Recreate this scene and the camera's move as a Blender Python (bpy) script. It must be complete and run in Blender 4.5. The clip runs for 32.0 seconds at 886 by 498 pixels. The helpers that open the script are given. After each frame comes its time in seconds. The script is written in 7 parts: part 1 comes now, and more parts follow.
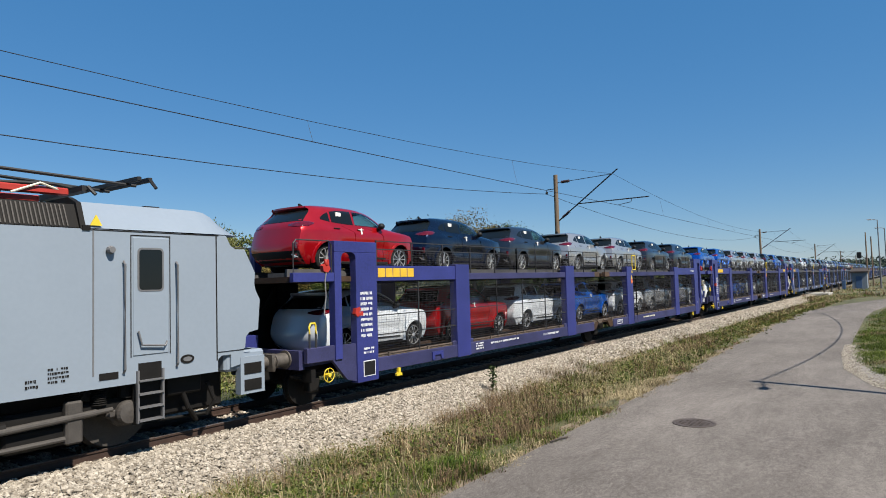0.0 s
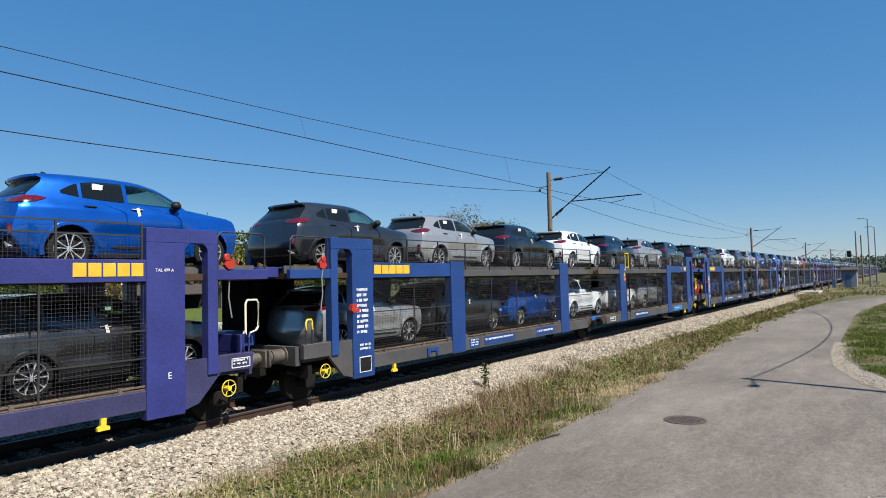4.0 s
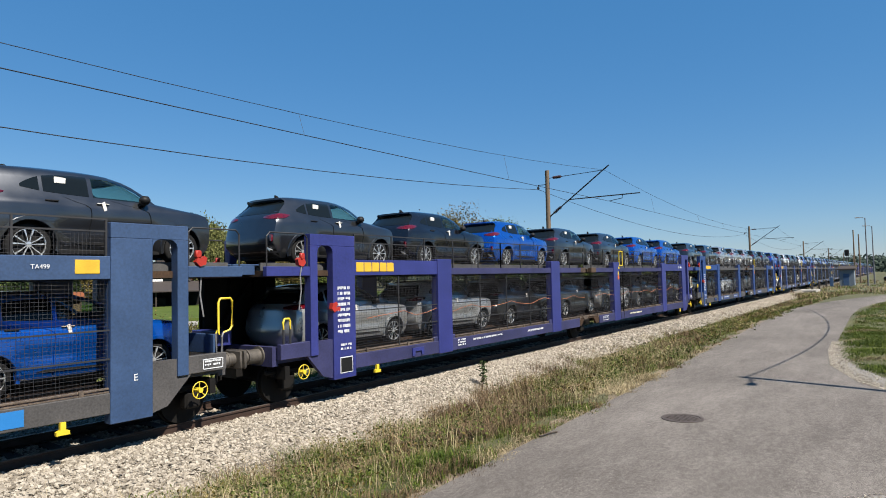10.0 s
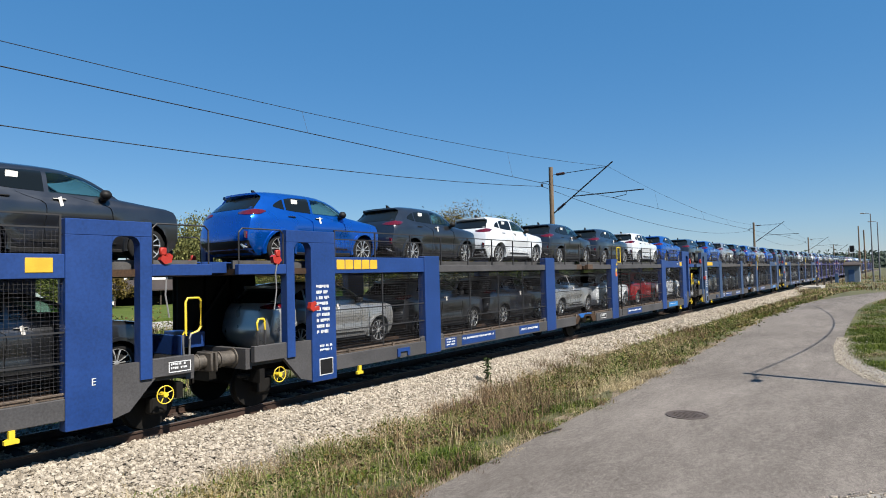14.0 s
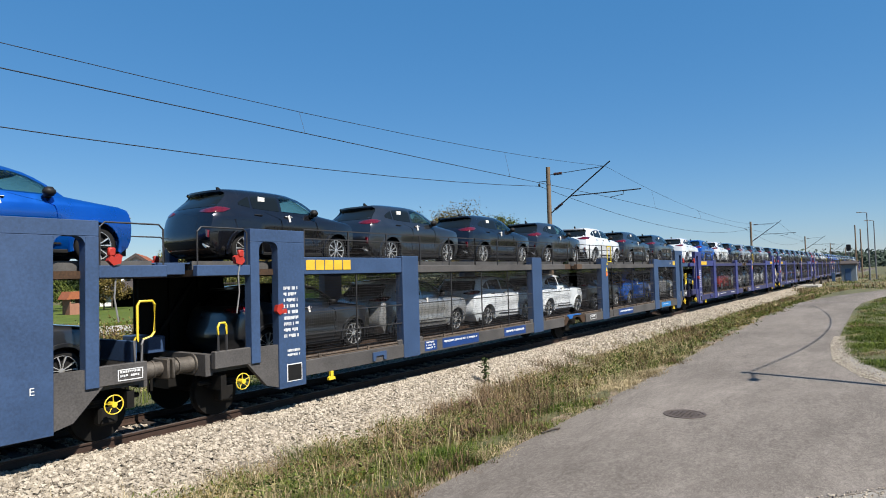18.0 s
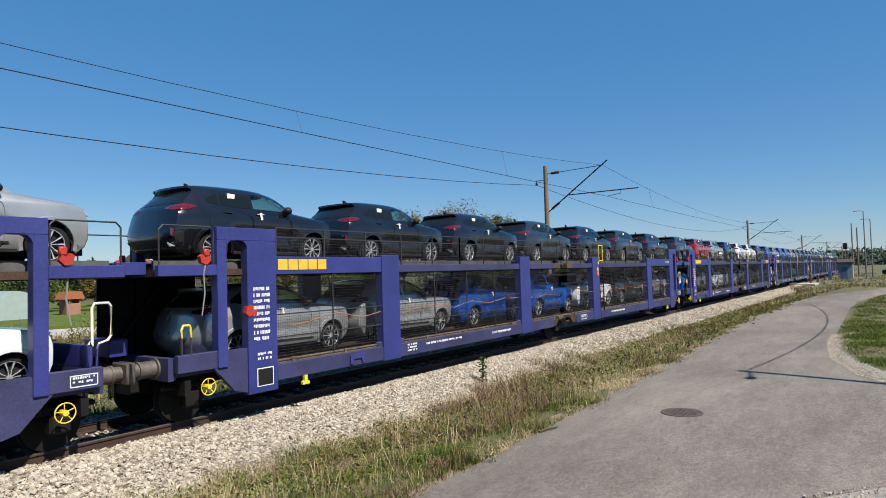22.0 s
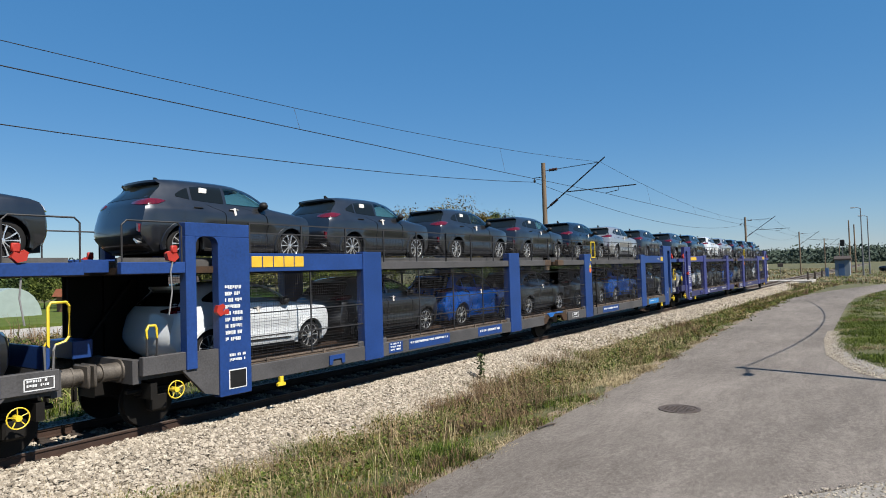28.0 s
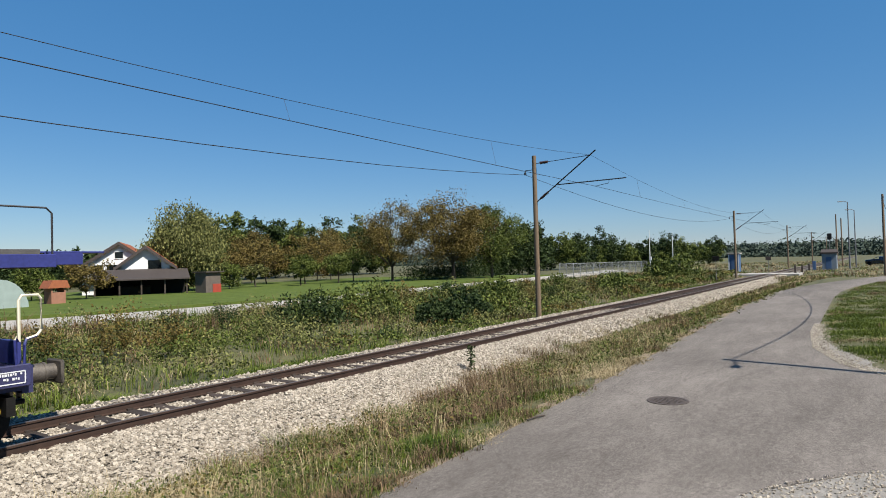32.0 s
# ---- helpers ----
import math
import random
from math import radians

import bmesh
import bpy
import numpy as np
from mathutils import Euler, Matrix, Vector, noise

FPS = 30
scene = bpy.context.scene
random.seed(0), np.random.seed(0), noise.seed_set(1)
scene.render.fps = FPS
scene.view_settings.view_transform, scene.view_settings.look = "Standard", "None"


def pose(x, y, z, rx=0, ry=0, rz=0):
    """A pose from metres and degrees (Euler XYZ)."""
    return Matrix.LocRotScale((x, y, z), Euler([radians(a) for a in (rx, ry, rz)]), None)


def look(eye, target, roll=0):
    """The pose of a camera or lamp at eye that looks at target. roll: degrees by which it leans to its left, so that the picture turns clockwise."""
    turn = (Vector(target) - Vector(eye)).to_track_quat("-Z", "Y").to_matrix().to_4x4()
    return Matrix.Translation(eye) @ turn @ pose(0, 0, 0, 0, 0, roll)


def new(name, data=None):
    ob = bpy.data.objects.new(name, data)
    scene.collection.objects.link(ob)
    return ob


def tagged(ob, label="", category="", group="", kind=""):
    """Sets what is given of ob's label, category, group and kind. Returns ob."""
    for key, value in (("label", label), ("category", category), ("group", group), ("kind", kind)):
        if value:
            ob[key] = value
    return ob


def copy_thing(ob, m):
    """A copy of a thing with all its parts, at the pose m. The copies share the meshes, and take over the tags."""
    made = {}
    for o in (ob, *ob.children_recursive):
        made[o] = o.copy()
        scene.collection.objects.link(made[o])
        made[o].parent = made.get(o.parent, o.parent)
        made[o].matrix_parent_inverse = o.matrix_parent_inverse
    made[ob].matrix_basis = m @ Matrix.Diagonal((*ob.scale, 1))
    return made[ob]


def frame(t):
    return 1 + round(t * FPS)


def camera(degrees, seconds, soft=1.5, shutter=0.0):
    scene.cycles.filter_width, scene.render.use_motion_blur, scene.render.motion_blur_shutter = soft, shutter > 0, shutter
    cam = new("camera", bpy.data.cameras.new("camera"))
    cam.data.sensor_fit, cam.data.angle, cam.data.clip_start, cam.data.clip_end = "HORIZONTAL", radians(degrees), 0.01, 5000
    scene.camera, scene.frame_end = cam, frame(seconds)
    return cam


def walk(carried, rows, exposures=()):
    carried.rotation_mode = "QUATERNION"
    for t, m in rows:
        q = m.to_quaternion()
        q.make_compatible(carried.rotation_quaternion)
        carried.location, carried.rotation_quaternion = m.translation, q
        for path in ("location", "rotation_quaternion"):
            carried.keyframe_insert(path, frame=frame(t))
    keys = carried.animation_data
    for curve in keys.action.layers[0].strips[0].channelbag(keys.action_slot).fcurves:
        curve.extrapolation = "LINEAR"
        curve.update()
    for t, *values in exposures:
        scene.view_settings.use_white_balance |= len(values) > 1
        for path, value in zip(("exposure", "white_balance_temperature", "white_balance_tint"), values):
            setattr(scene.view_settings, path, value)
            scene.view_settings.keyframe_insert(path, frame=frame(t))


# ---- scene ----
# ---------------------------------------------------------------- camera
VIEW = [
    (0, 93.05, 1.61, -53.73), (0.5, 93.02, 1.65, -53.76), (1, 92.96, 1.62, -53.81), (1.5, 92.92, 1.64, -53.90),
    (2, 92.88, 1.64, -53.99), (2.5, 92.80, 1.56, -54.10), (3, 92.75, 1.45, -54.20), (3.5, 92.78, 1.45, -54.29),
    (5.5, 92.64, 1.19, -54.61), (6, 92.61, 1.18, -54.64), (6.5, 92.58, 1.18, -54.68), (7, 92.57, 1.20, -54.71),
    (7.5, 92.55, 1.23, -54.72), (8, 92.52, 1.20, -54.73), (8.5, 92.54, 1.20, -54.73), (9, 92.56, 1.20, -54.67),
    (9.5, 92.55, 1.20, -54.61), (10, 92.56, 1.25, -54.53), (10.5, 92.56, 1.25, -54.46), (11, 92.55, 1.24, -54.42),
    (11.5, 92.53, 1.25, -54.37), (12, 92.53, 1.28, -54.34), (12.5, 92.53, 1.29, -54.33), (13, 92.48, 1.32, -54.31),
    (13.5, 92.41, 1.41, -54.26), (14, 92.32, 1.42, -54.19), (14.5, 92.29, 1.44, -54.16), (16.5, 92.29, 1.52, -54.15),
    (17, 92.31, 1.58, -54.19), (17.5, 92.32, 1.58, -54.28), (18, 92.32, 1.59, -54.40), (18.5, 92.32, 1.62, -54.53),
    (19, 92.30, 1.66, -54.60), (19.5, 92.26, 1.68, -54.63), (20, 92.26, 1.71, -54.66), (20.5, 92.26, 1.72, -54.68),
    (21, 92.24, 1.71, -54.68), (21.5, 92.23, 1.73, -54.65), (22, 92.24, 1.70, -54.62), (22.5, 92.26, 1.64, -54.59),
    (23, 92.28, 1.65, -54.56), (23.5, 92.31, 1.69, -54.50), (24, 92.32, 1.68, -54.47), (24.5, 92.32, 1.68, -54.48),
    (25, 92.34, 1.67, -54.50), (25.5, 92.35, 1.65, -54.52), (27.5, 92.03, 1.66, -54.76), (28, 91.96, 1.73, -54.80),
    (28.5, 91.86, 1.74, -54.90), (29, 91.73, 1.67, -55.02), (29.5, 91.59, 1.57, -55.16), (30, 91.49, 1.53, -55.28),
    (30.5, 91.40, 1.55, -55.41), (31, 91.32, 1.53, -55.53), (31.5, 91.30, 1.57, -55.60), (32, 91.26, 1.60, -55.65),
]

# the film camera's own drift of exposure, in stops
EXPOSURE = [(0, 0.89), (1, 0.89), (2, 0.99), (3, 0.99), (6, 0.94), (7, 0.84), (8, 0.99), (9, 0.94), (10, 1.00), (11, 1.06), (12, 1.06), (13, 0.96), (14, 1.03), (17, 1.07), (18, 1.04), (19, 0.81), (20, 0.80), (21, 0.82), (22, 0.98), (23, 1.06), (24, 1.02), (25, 0.81), (28, 0.94), (29, 0.97), (30, 0.86), (31, 0.76), (32, 0.90)]
cam = camera(69.4, 32.0, 0.95)
walk(cam, [(t, pose(0, 0, 2.6, rx, ry, rz)) for t, rx, ry, rz in VIEW], EXPOSURE)

# distance that the train has run, second by second
RUN = [(0, 0.0), (4, 66.28), (8, 132.96), (12, 200.0), (16, 267.23), (20, 334.41), (24, 401.37), (28, 468.13), (30, 501.54), (32, 534.75)]
PITCH = 33.2          # from wagon to wagon
FRONT = 11.38         # first wagon's portal at the start
AXIS = 11.8           # middle of the track

# ---------------------------------------------------------------- sky and sun
SUN_ELEVATION = radians(50)
SUN_WAY = Vector((-0.18, -0.98, 0)).normalized()
world = bpy.data.worlds.new("sky")
scene.world = world
world.use_nodes = True
wn = world.node_tree.nodes
sky = wn.new("ShaderNodeTexSky")
sky.sky_type, sky.sun_disc = "NISHITA", False
sky.sun_elevation = SUN_ELEVATION
sky.sun_rotation = math.atan2(SUN_WAY.x, SUN_WAY.y)
sky.altitude, sky.air_density, sky.dust_density, sky.ozone_density = 100, 1.0, 0.0, 1.6
deep = wn.new("ShaderNodeHueSaturation")
deep.inputs["Saturation"].default_value = 1.25
world.node_tree.links.new(sky.outputs[0], deep.inputs["Color"])
veil = wn.new("ShaderNodeMix")
veil.data_type = "RGBA"
veil.inputs[0].default_value = 0.45
veil.inputs[7].default_value = (0.62, 3.0, 7.0, 1)
world.node_tree.links.new(deep.outputs[0], veil.inputs[6])
world.node_tree.links.new(veil.outputs[2], wn["Background"].inputs[0])
wn["Background"].inputs[1].default_value = 0.0505
sun = new("sun", bpy.data.lights.new("sun", "SUN"))
sun.data.energy, sun.data.angle, sun.data.color = 5.0, radians(0.53), (1.0, 0.93, 0.82)
up = math.tan(SUN_ELEVATION)
sun.matrix_world = look((SUN_WAY.x * 50, SUN_WAY.y * 50, up * 50), (0, 0, 0))

# ---------------------------------------------------------------- materials


def material(name, colour, rough=0.6, metal=0.0, vary=0.15, scale=6.0, fine=60.0, bump=0.0, coat=0.0, second=None, contrast=1.0, per="none", aniso=(1, 1, 1), spec=0.5):
    """A surface with colour variation at two scales and fine relief."""
    m = bpy.data.materials.new(name)
    m.use_nodes = True
    n, l = m.node_tree.nodes, m.node_tree.links
    b = n["Principled BSDF"]
    b.inputs["Metallic"].default_value = metal
    b.inputs["Specular IOR Level"].default_value = spec
    co = n.new("ShaderNodeTexCoord")
    mp = n.new("ShaderNodeMapping")
    mp.inputs["Scale"].default_value = aniso
    l.new(co.outputs["Object"], mp.inputs["Vector"])
    t1, t2 = n.new("ShaderNodeTexNoise"), n.new("ShaderNodeTexNoise")
    t1.inputs["Scale"].default_value, t1.inputs["Detail"].default_value = scale, 5
    t2.inputs["Scale"].default_value, t2.inputs["Detail"].default_value = fine, 3
    l.new(mp.outputs[0], t1.inputs["Vector"])
    l.new(mp.outputs[0], t2.inputs["Vector"])
    add = n.new("ShaderNodeMath")
    add.operation = "ADD"
    half = n.new("ShaderNodeMath")
    half.operation, half.inputs[1].default_value = "MULTIPLY", 0.5
    l.new(t1.outputs["Fac"], add.inputs[0])
    l.new(t2.outputs["Fac"], add.inputs[1])
    l.new(add.outputs[0], half.inputs[0])
    source = half
    if per != "none":
        info = n.new("ShaderNodeObjectInfo" if per == "object" else "ShaderNodeNewGeometry")
        mix = n.new("ShaderNodeMath")
        mix.operation = "MULTIPLY_ADD"
        mix.inputs[1].default_value = 0.45
        l.new(info.outputs["Random" if per == "object" else "Random Per Island"], mix.inputs[0])
        l.new(half.outputs[0], mix.inputs[2])
        sub = n.new("ShaderNodeMath")
        sub.operation, sub.inputs[1].default_value = "SUBTRACT", 0.225
        l.new(mix.outputs[0], sub.inputs[0])
        source = sub
    ramp = n.new("ShaderNodeValToRGB")
    lo = [max(0, c * (1 - vary)) for c in colour]
    hi = list(second) if second else [min(1, c * (1 + vary)) for c in colour]
    w = 0.2 / contrast
    ramp.color_ramp.elements[0].position, ramp.color_ramp.elements[1].position = 0.5 - w, 0.5 + w
    ramp.color_ramp.elements[0].color, ramp.color_ramp.elements[1].color = (*lo, 1), (*hi, 1)
    l.new(source.outputs[0], ramp.inputs[0])
    l.new(ramp.outputs[0], b.inputs["Base Color"])
    rr = n.new("ShaderNodeMapRange")
    rr.inputs["To Min"].default_value, rr.inputs["To Max"].default_value = max(0.02, rough - 0.08), min(1, rough + 0.08)
    l.new(t1.outputs["Fac"], rr.inputs["Value"])
    l.new(rr.outputs[0], b.inputs["Roughness"])
    if coat:
        b.inputs["Coat Weight"].default_value, b.inputs["Coat Roughness"].default_value = coat, 0.04
    if bump:
        bp = n.new("ShaderNodeBump")
        bp.inputs["Strength"].default_value, bp.inputs["Distance"].default_value = bump, 0.01
        l.new(t2.outputs["Fac"], bp.inputs["Height"])
        l.new(bp.outputs[0], b.inputs["Normal"])
    return m


def glass(name, colour, rough=0.03, spec=0.5):
    """Tinted car glass over a dark cabin: a glossy dark sheet."""
    m = bpy.data.materials.new(name)
    m.use_nodes = True
    n, l = m.node_tree.nodes, m.node_tree.links
    b = n["Principled BSDF"]
    t = n.new("ShaderNodeTexNoise")
    t.inputs["Scale"].default_value = 2.0
    r = n.new("ShaderNodeMapRange")
    r.inputs["To Min"].default_value, r.inputs["To Max"].default_value = rough, rough + 0.04
    l.new(t.outputs["Fac"], r.inputs["Value"])
    l.new(r.outputs[0], b.inputs["Roughness"])
    b.inputs["Base Color"].default_value = (*colour, 1)
    b.inputs["IOR"].default_value = 1.5
    b.inputs["Specular IOR Level"].default_value = spec
    return m


def clear_glass(name, tint):
    """Thin tinted pane that lets one look through the cabin."""
    m = bpy.data.materials.new(name)
    m.use_nodes = True
    n, l = m.node_tree.nodes, m.node_tree.links
    n.remove(n["Principled BSDF"])
    through_, gloss, mix, fr = n.new("ShaderNodeBsdfTransparent"), n.new("ShaderNodeBsdfGlossy"), n.new("ShaderNodeMixShader"), n.new("ShaderNodeLayerWeight")
    through_.inputs[0].default_value = (*tint, 1)
    gloss.inputs["Roughness"].default_value = 0.03
    steep = n.new("ShaderNodeMath")
    steep.operation, steep.inputs[1].default_value = "POWER", 4.0
    rim = n.new("ShaderNodeMapRange")
    rim.inputs["To Min"].default_value, rim.inputs["To Max"].default_value = 0.06, 0.9
    l.new(fr.outputs["Facing"], steep.inputs[0])
    l.new(steep.outputs[0], rim.inputs["Value"])
    l.new(rim.outputs[0], mix.inputs[0])
    l.new(through_.outputs[0], mix.inputs[1])
    l.new(gloss.outputs[0], mix.inputs[2])
    l.new(mix.outputs[0], n["Material Output"].inputs[0])
    return m


M_PAINT = {
    "red": material("car_paint_red", (0.36, 0.002, 0.005), 0.32, 0.55, 0.08, 3, 900, 0, 1.0),
    "navy": material("car_paint_navy", (0.006, 0.011, 0.033), 0.26, 0.8, 0.1, 3, 900, 0, 1.0),
    "grey": material("car_paint_dark_grey", (0.064, 0.068, 0.077), 0.31, 0.88, 0.1, 3, 900, 0, 1.0),
    "silver": material("car_paint_silver", (0.335, 0.343, 0.352), 0.30, 0.6, 0.06, 3, 900, 0, 1.0),
    "white": material("car_paint_white", (0.485, 0.515, 0.55), 0.18, 0.0, 0.03, 3, 900, 0, 0.7),
    "blue": material("car_paint_blue", (0.001, 0.090, 0.45), 0.29, 0.7, 0.08, 3, 900, 0, 1.0),
    "black": material("car_paint_black", (0.022, 0.023, 0.030), 0.25, 0.8, 0.1, 3, 900, 0, 1.0),
}
M_PLASTIC = material("black_plastic", (0.0096, 0.0096, 0.0101), 0.55, 0, 0.3, 8, 200, 0.1, spec=0.2)
M_GLASS = glass("car_glass", (0.006, 0.008, 0.009), 0.03, 0.3)
M_GLASS_FRONT = clear_glass("car_glass_clear", (0.55, 0.68, 0.62))
M_CABIN = material("dark_grey_upholstery", (0.030, 0.030, 0.033), 0.85, 0, 0.3, 6, 80, 0.1, spec=0.2)
M_TAIL = material("tail_light_red", (0.085, 0.003, 0.007), 0.12, 0, 0.6, 7, 40, 0, 1.0)
M_LAMP = material("headlight_glass", (0.55, 0.57, 0.6), 0.1, 0.2, 0.2, 9, 60, 0, 1.0)
M_TYRE = material("tyre_rubber", (0.0085, 0.0085, 0.009), 0.8, 0, 0.3, 20, 200, 0.2, spec=0.2)
M_RIM = material("alloy_rim", (0.589, 0.5985, 0.6175), 0.25, 0.7, 0.1, 8, 100)
M_PAPER = material("white_paper", (0.5737, 0.5508, 0.5202), 0.8, 0, 0.06, 10, 90)
M_STEEL = {
    "violet": material("violet_wagon_paint", (0.021, 0.026, 0.130), 0.42, 0, 0.24, 1.2, 25, 0.05, contrast=1.3),
    "blue": material("blue_wagon_paint", (0.0085, 0.0335, 0.140), 0.42, 0, 0.24, 1.2, 25, 0.05, contrast=1.3),
    "slate": material("faded_blue_wagon_paint", (0.0224, 0.048, 0.110), 0.55, 0, 0.24, 1.2, 25, 0.05, contrast=1.3),
}
M_SILL = {
    "violet": material("grimy_violet_frame", (0.0206, 0.0215, 0.0705), 0.6, 0, 0.4, 1.6, 30, 0.1, contrast=1.3),
    "blue": material("grimy_grey_frame", (0.043, 0.042, 0.045), 0.7, 0, 0.35, 1.6, 30, 0.1, contrast=1.3),
    "slate": material("grimy_brown_frame", (0.050, 0.047, 0.047), 0.7, 0, 0.4, 1.6, 30, 0.1, contrast=1.3),
}
M_DECK = material("rusty_deck_steel", (0.0293, 0.0224, 0.0192), 0.8, 0.1, 0.4, 2.0, 40, 0.2, second=(0.064, 0.0373, 0.0224), contrast=1.2, spec=0.2)
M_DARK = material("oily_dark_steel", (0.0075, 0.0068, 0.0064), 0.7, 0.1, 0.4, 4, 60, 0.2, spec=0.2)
M_WIRE = material("galvanised_wire_mesh", (0.042, 0.042, 0.047), 0.6, 0.2, 0.3, 3, 60, spec=0.2)
M_BUFFER = material("grimy_buffer_steel", (0.055, 0.048, 0.043), 0.6, 0.3, 0.45, 5, 50, 0.2, second=(0.13, 0.115, 0.10))
M_TRACK = material("grimy_track_steel", (0.045, 0.044, 0.046), 0.6, 0.2, 0.4, 3, 50, 0.1, second=(0.095, 0.092, 0.092))
M_GREYSTEEL = material("grey_steel", (0.128, 0.128, 0.1333), 0.5, 0.3, 0.2, 4, 60, 0.05)
M_YELLOW = material("yellow_paint", (0.56, 0.41, 0.024), 0.5, 0, 0.12, 5, 60)
M_LOGO = material("golden_yellow_lettering_paint", (0.50, 0.31, 0.022), 0.55, 0, 0.2, 5, 60)
M_CREAM = material("cream_white_paint", (0.5202, 0.4896, 0.3825), 0.5, 0, 0.1, 5, 60)
M_ORANGE = material("orange_paint", (0.5263, 0.117, 0.0146), 0.5, 0, 0.12, 5, 60)
M_REDP = material("red_paint", (0.2933, 0.0187, 0.0107), 0.5, 0, 0.2, 5, 60)
M_WHITE = material("white_marking", (0.5225, 0.532, 0.551), 0.6, 0, 0.1, 8, 60)
M_BLUELABEL = material("light_blue_label", (0.0138, 0.1376, 0.3784), 0.5, 0, 0.1, 5, 60)
M_LOCO = material("silver_grey_loco_paint", (0.200, 0.238, 0.285), 0.42, 0.1, 0.05, 0.8, 14, 0.03, contrast=0.8)
M_RAIL = material("rusty_rail_steel", (0.04, 0.0224, 0.016), 0.65, 0.3, 0.35, 5, 80, 0.2)
M_RAILTOP = material("worn_rail_head", (0.13, 0.10, 0.085), 0.5, 0.5, 0.25, 2, 60)
M_SLEEPER = material("dark_timber_sleeper", (0.033, 0.023, 0.0181), 0.85, 0, 0.4, 3, 40, 0.4, per="object", aniso=(6, 1, 6))
M_BALLAST = material("ballast_bed", (0.045, 0.038, 0.031), 0.9, 0, 0.5, 14, 45, 1.0, second=(0.16, 0.14, 0.115), contrast=1.5)
M_STONE = material("pale_limestone", (0.215, 0.182, 0.142), 0.9, 0, 0.25, 9, 70, 0.4, second=(0.375, 0.335, 0.278), per="island")


def asphalt(name, dark, light):
    """Worn asphalt: broad pale wear, fractal mottling, coarse grit and thin cracks."""
    m = bpy.data.materials.new(name)
    m.use_nodes = True
    n, l = m.node_tree.nodes, m.node_tree.links
    b = n["Principled BSDF"]
    co = n.new("ShaderNodeTexCoord")
    total = None
    for scale, detail, rough, weight, stretch in ((0.35, 3, 0.5, 0.14, (0.5, 1, 1)), (2.2, 12, 0.8, 0.18, (0.3, 1, 1)), (18, 6, 0.75, 0.20, (0.6, 1, 1)), (75, 3, 0.8, 0.48, (1, 1, 1))):
        mp = n.new("ShaderNodeMapping")
        mp.inputs["Scale"].default_value = stretch
        mp.inputs["Rotation"].default_value = (0, 0, 0.12)
        t = n.new("ShaderNodeTexNoise")
        t.inputs["Scale"].default_value, t.inputs["Detail"].default_value, t.inputs["Roughness"].default_value = scale, detail, rough
        l.new(co.outputs["Object"], mp.inputs["Vector"])
        l.new(mp.outputs[0], t.inputs["Vector"])
        k = n.new("ShaderNodeMath")
        k.operation, k.inputs[1].default_value = "MULTIPLY_ADD", weight
        l.new(t.outputs["Fac"], k.inputs[0])
        if total is None:
            k.inputs[2].default_value = 0.0
        else:
            l.new(total.outputs[0], k.inputs[2])
        total = k
    ramp = n.new("ShaderNodeValToRGB")
    ramp.color_ramp.elements[0].position, ramp.color_ramp.elements[1].position = 0.445, 0.585
    ramp.color_ramp.elements[0].color, ramp.color_ramp.elements[1].color = (*dark, 1), (*light, 1)
    l.new(total.outputs[0], ramp.inputs[0])
    crack = n.new("ShaderNodeTexVoronoi")
    crack.feature = "DISTANCE_TO_EDGE"
    crack.inputs["Scale"].default_value = 0.55
    bend = n.new("ShaderNodeTexNoise")
    bend.inputs["Scale"].default_value, bend.inputs["Detail"].default_value = 1.5, 6
    warp = n.new("ShaderNodeMix")
    warp.data_type, warp.inputs[0].default_value = "RGBA", 0.25
    l.new(co.outputs["Object"], bend.inputs["Vector"])
    l.new(co.outputs["Object"], warp.inputs[6])
    l.new(bend.outputs["Color"], warp.inputs[7])
    l.new(warp.outputs[2], crack.inputs["Vector"])
    edge = n.new("ShaderNodeMapRange")
    edge.inputs["From Min"].default_value, edge.inputs["From Max"].default_value = 0.0, 0.007
    edge.inputs["To Min"].default_value, edge.inputs["To Max"].default_value = 0.85, 1.0
    l.new(crack.outputs["Distance"], edge.inputs["Value"])
    mul = n.new("ShaderNodeMix")
    mul.data_type, mul.blend_type, mul.inputs[0].default_value = "RGBA", "MULTIPLY", 1.0
    l.new(ramp.outputs[0], mul.inputs[6])
    l.new(edge.outputs[0], mul.inputs[7])
    l.new(mul.outputs[2], b.inputs["Base Color"])
    b.inputs["Roughness"].default_value = 0.93
    b.inputs["Specular IOR Level"].default_value = 0.3
    bp = n.new("ShaderNodeBump")
    bp.inputs["Strength"].default_value, bp.inputs["Distance"].default_value = 0.7, 0.01
    l.new(total.outputs[0], bp.inputs["Height"])
    l.new(bp.outputs[0], b.inputs["Normal"])
    return m


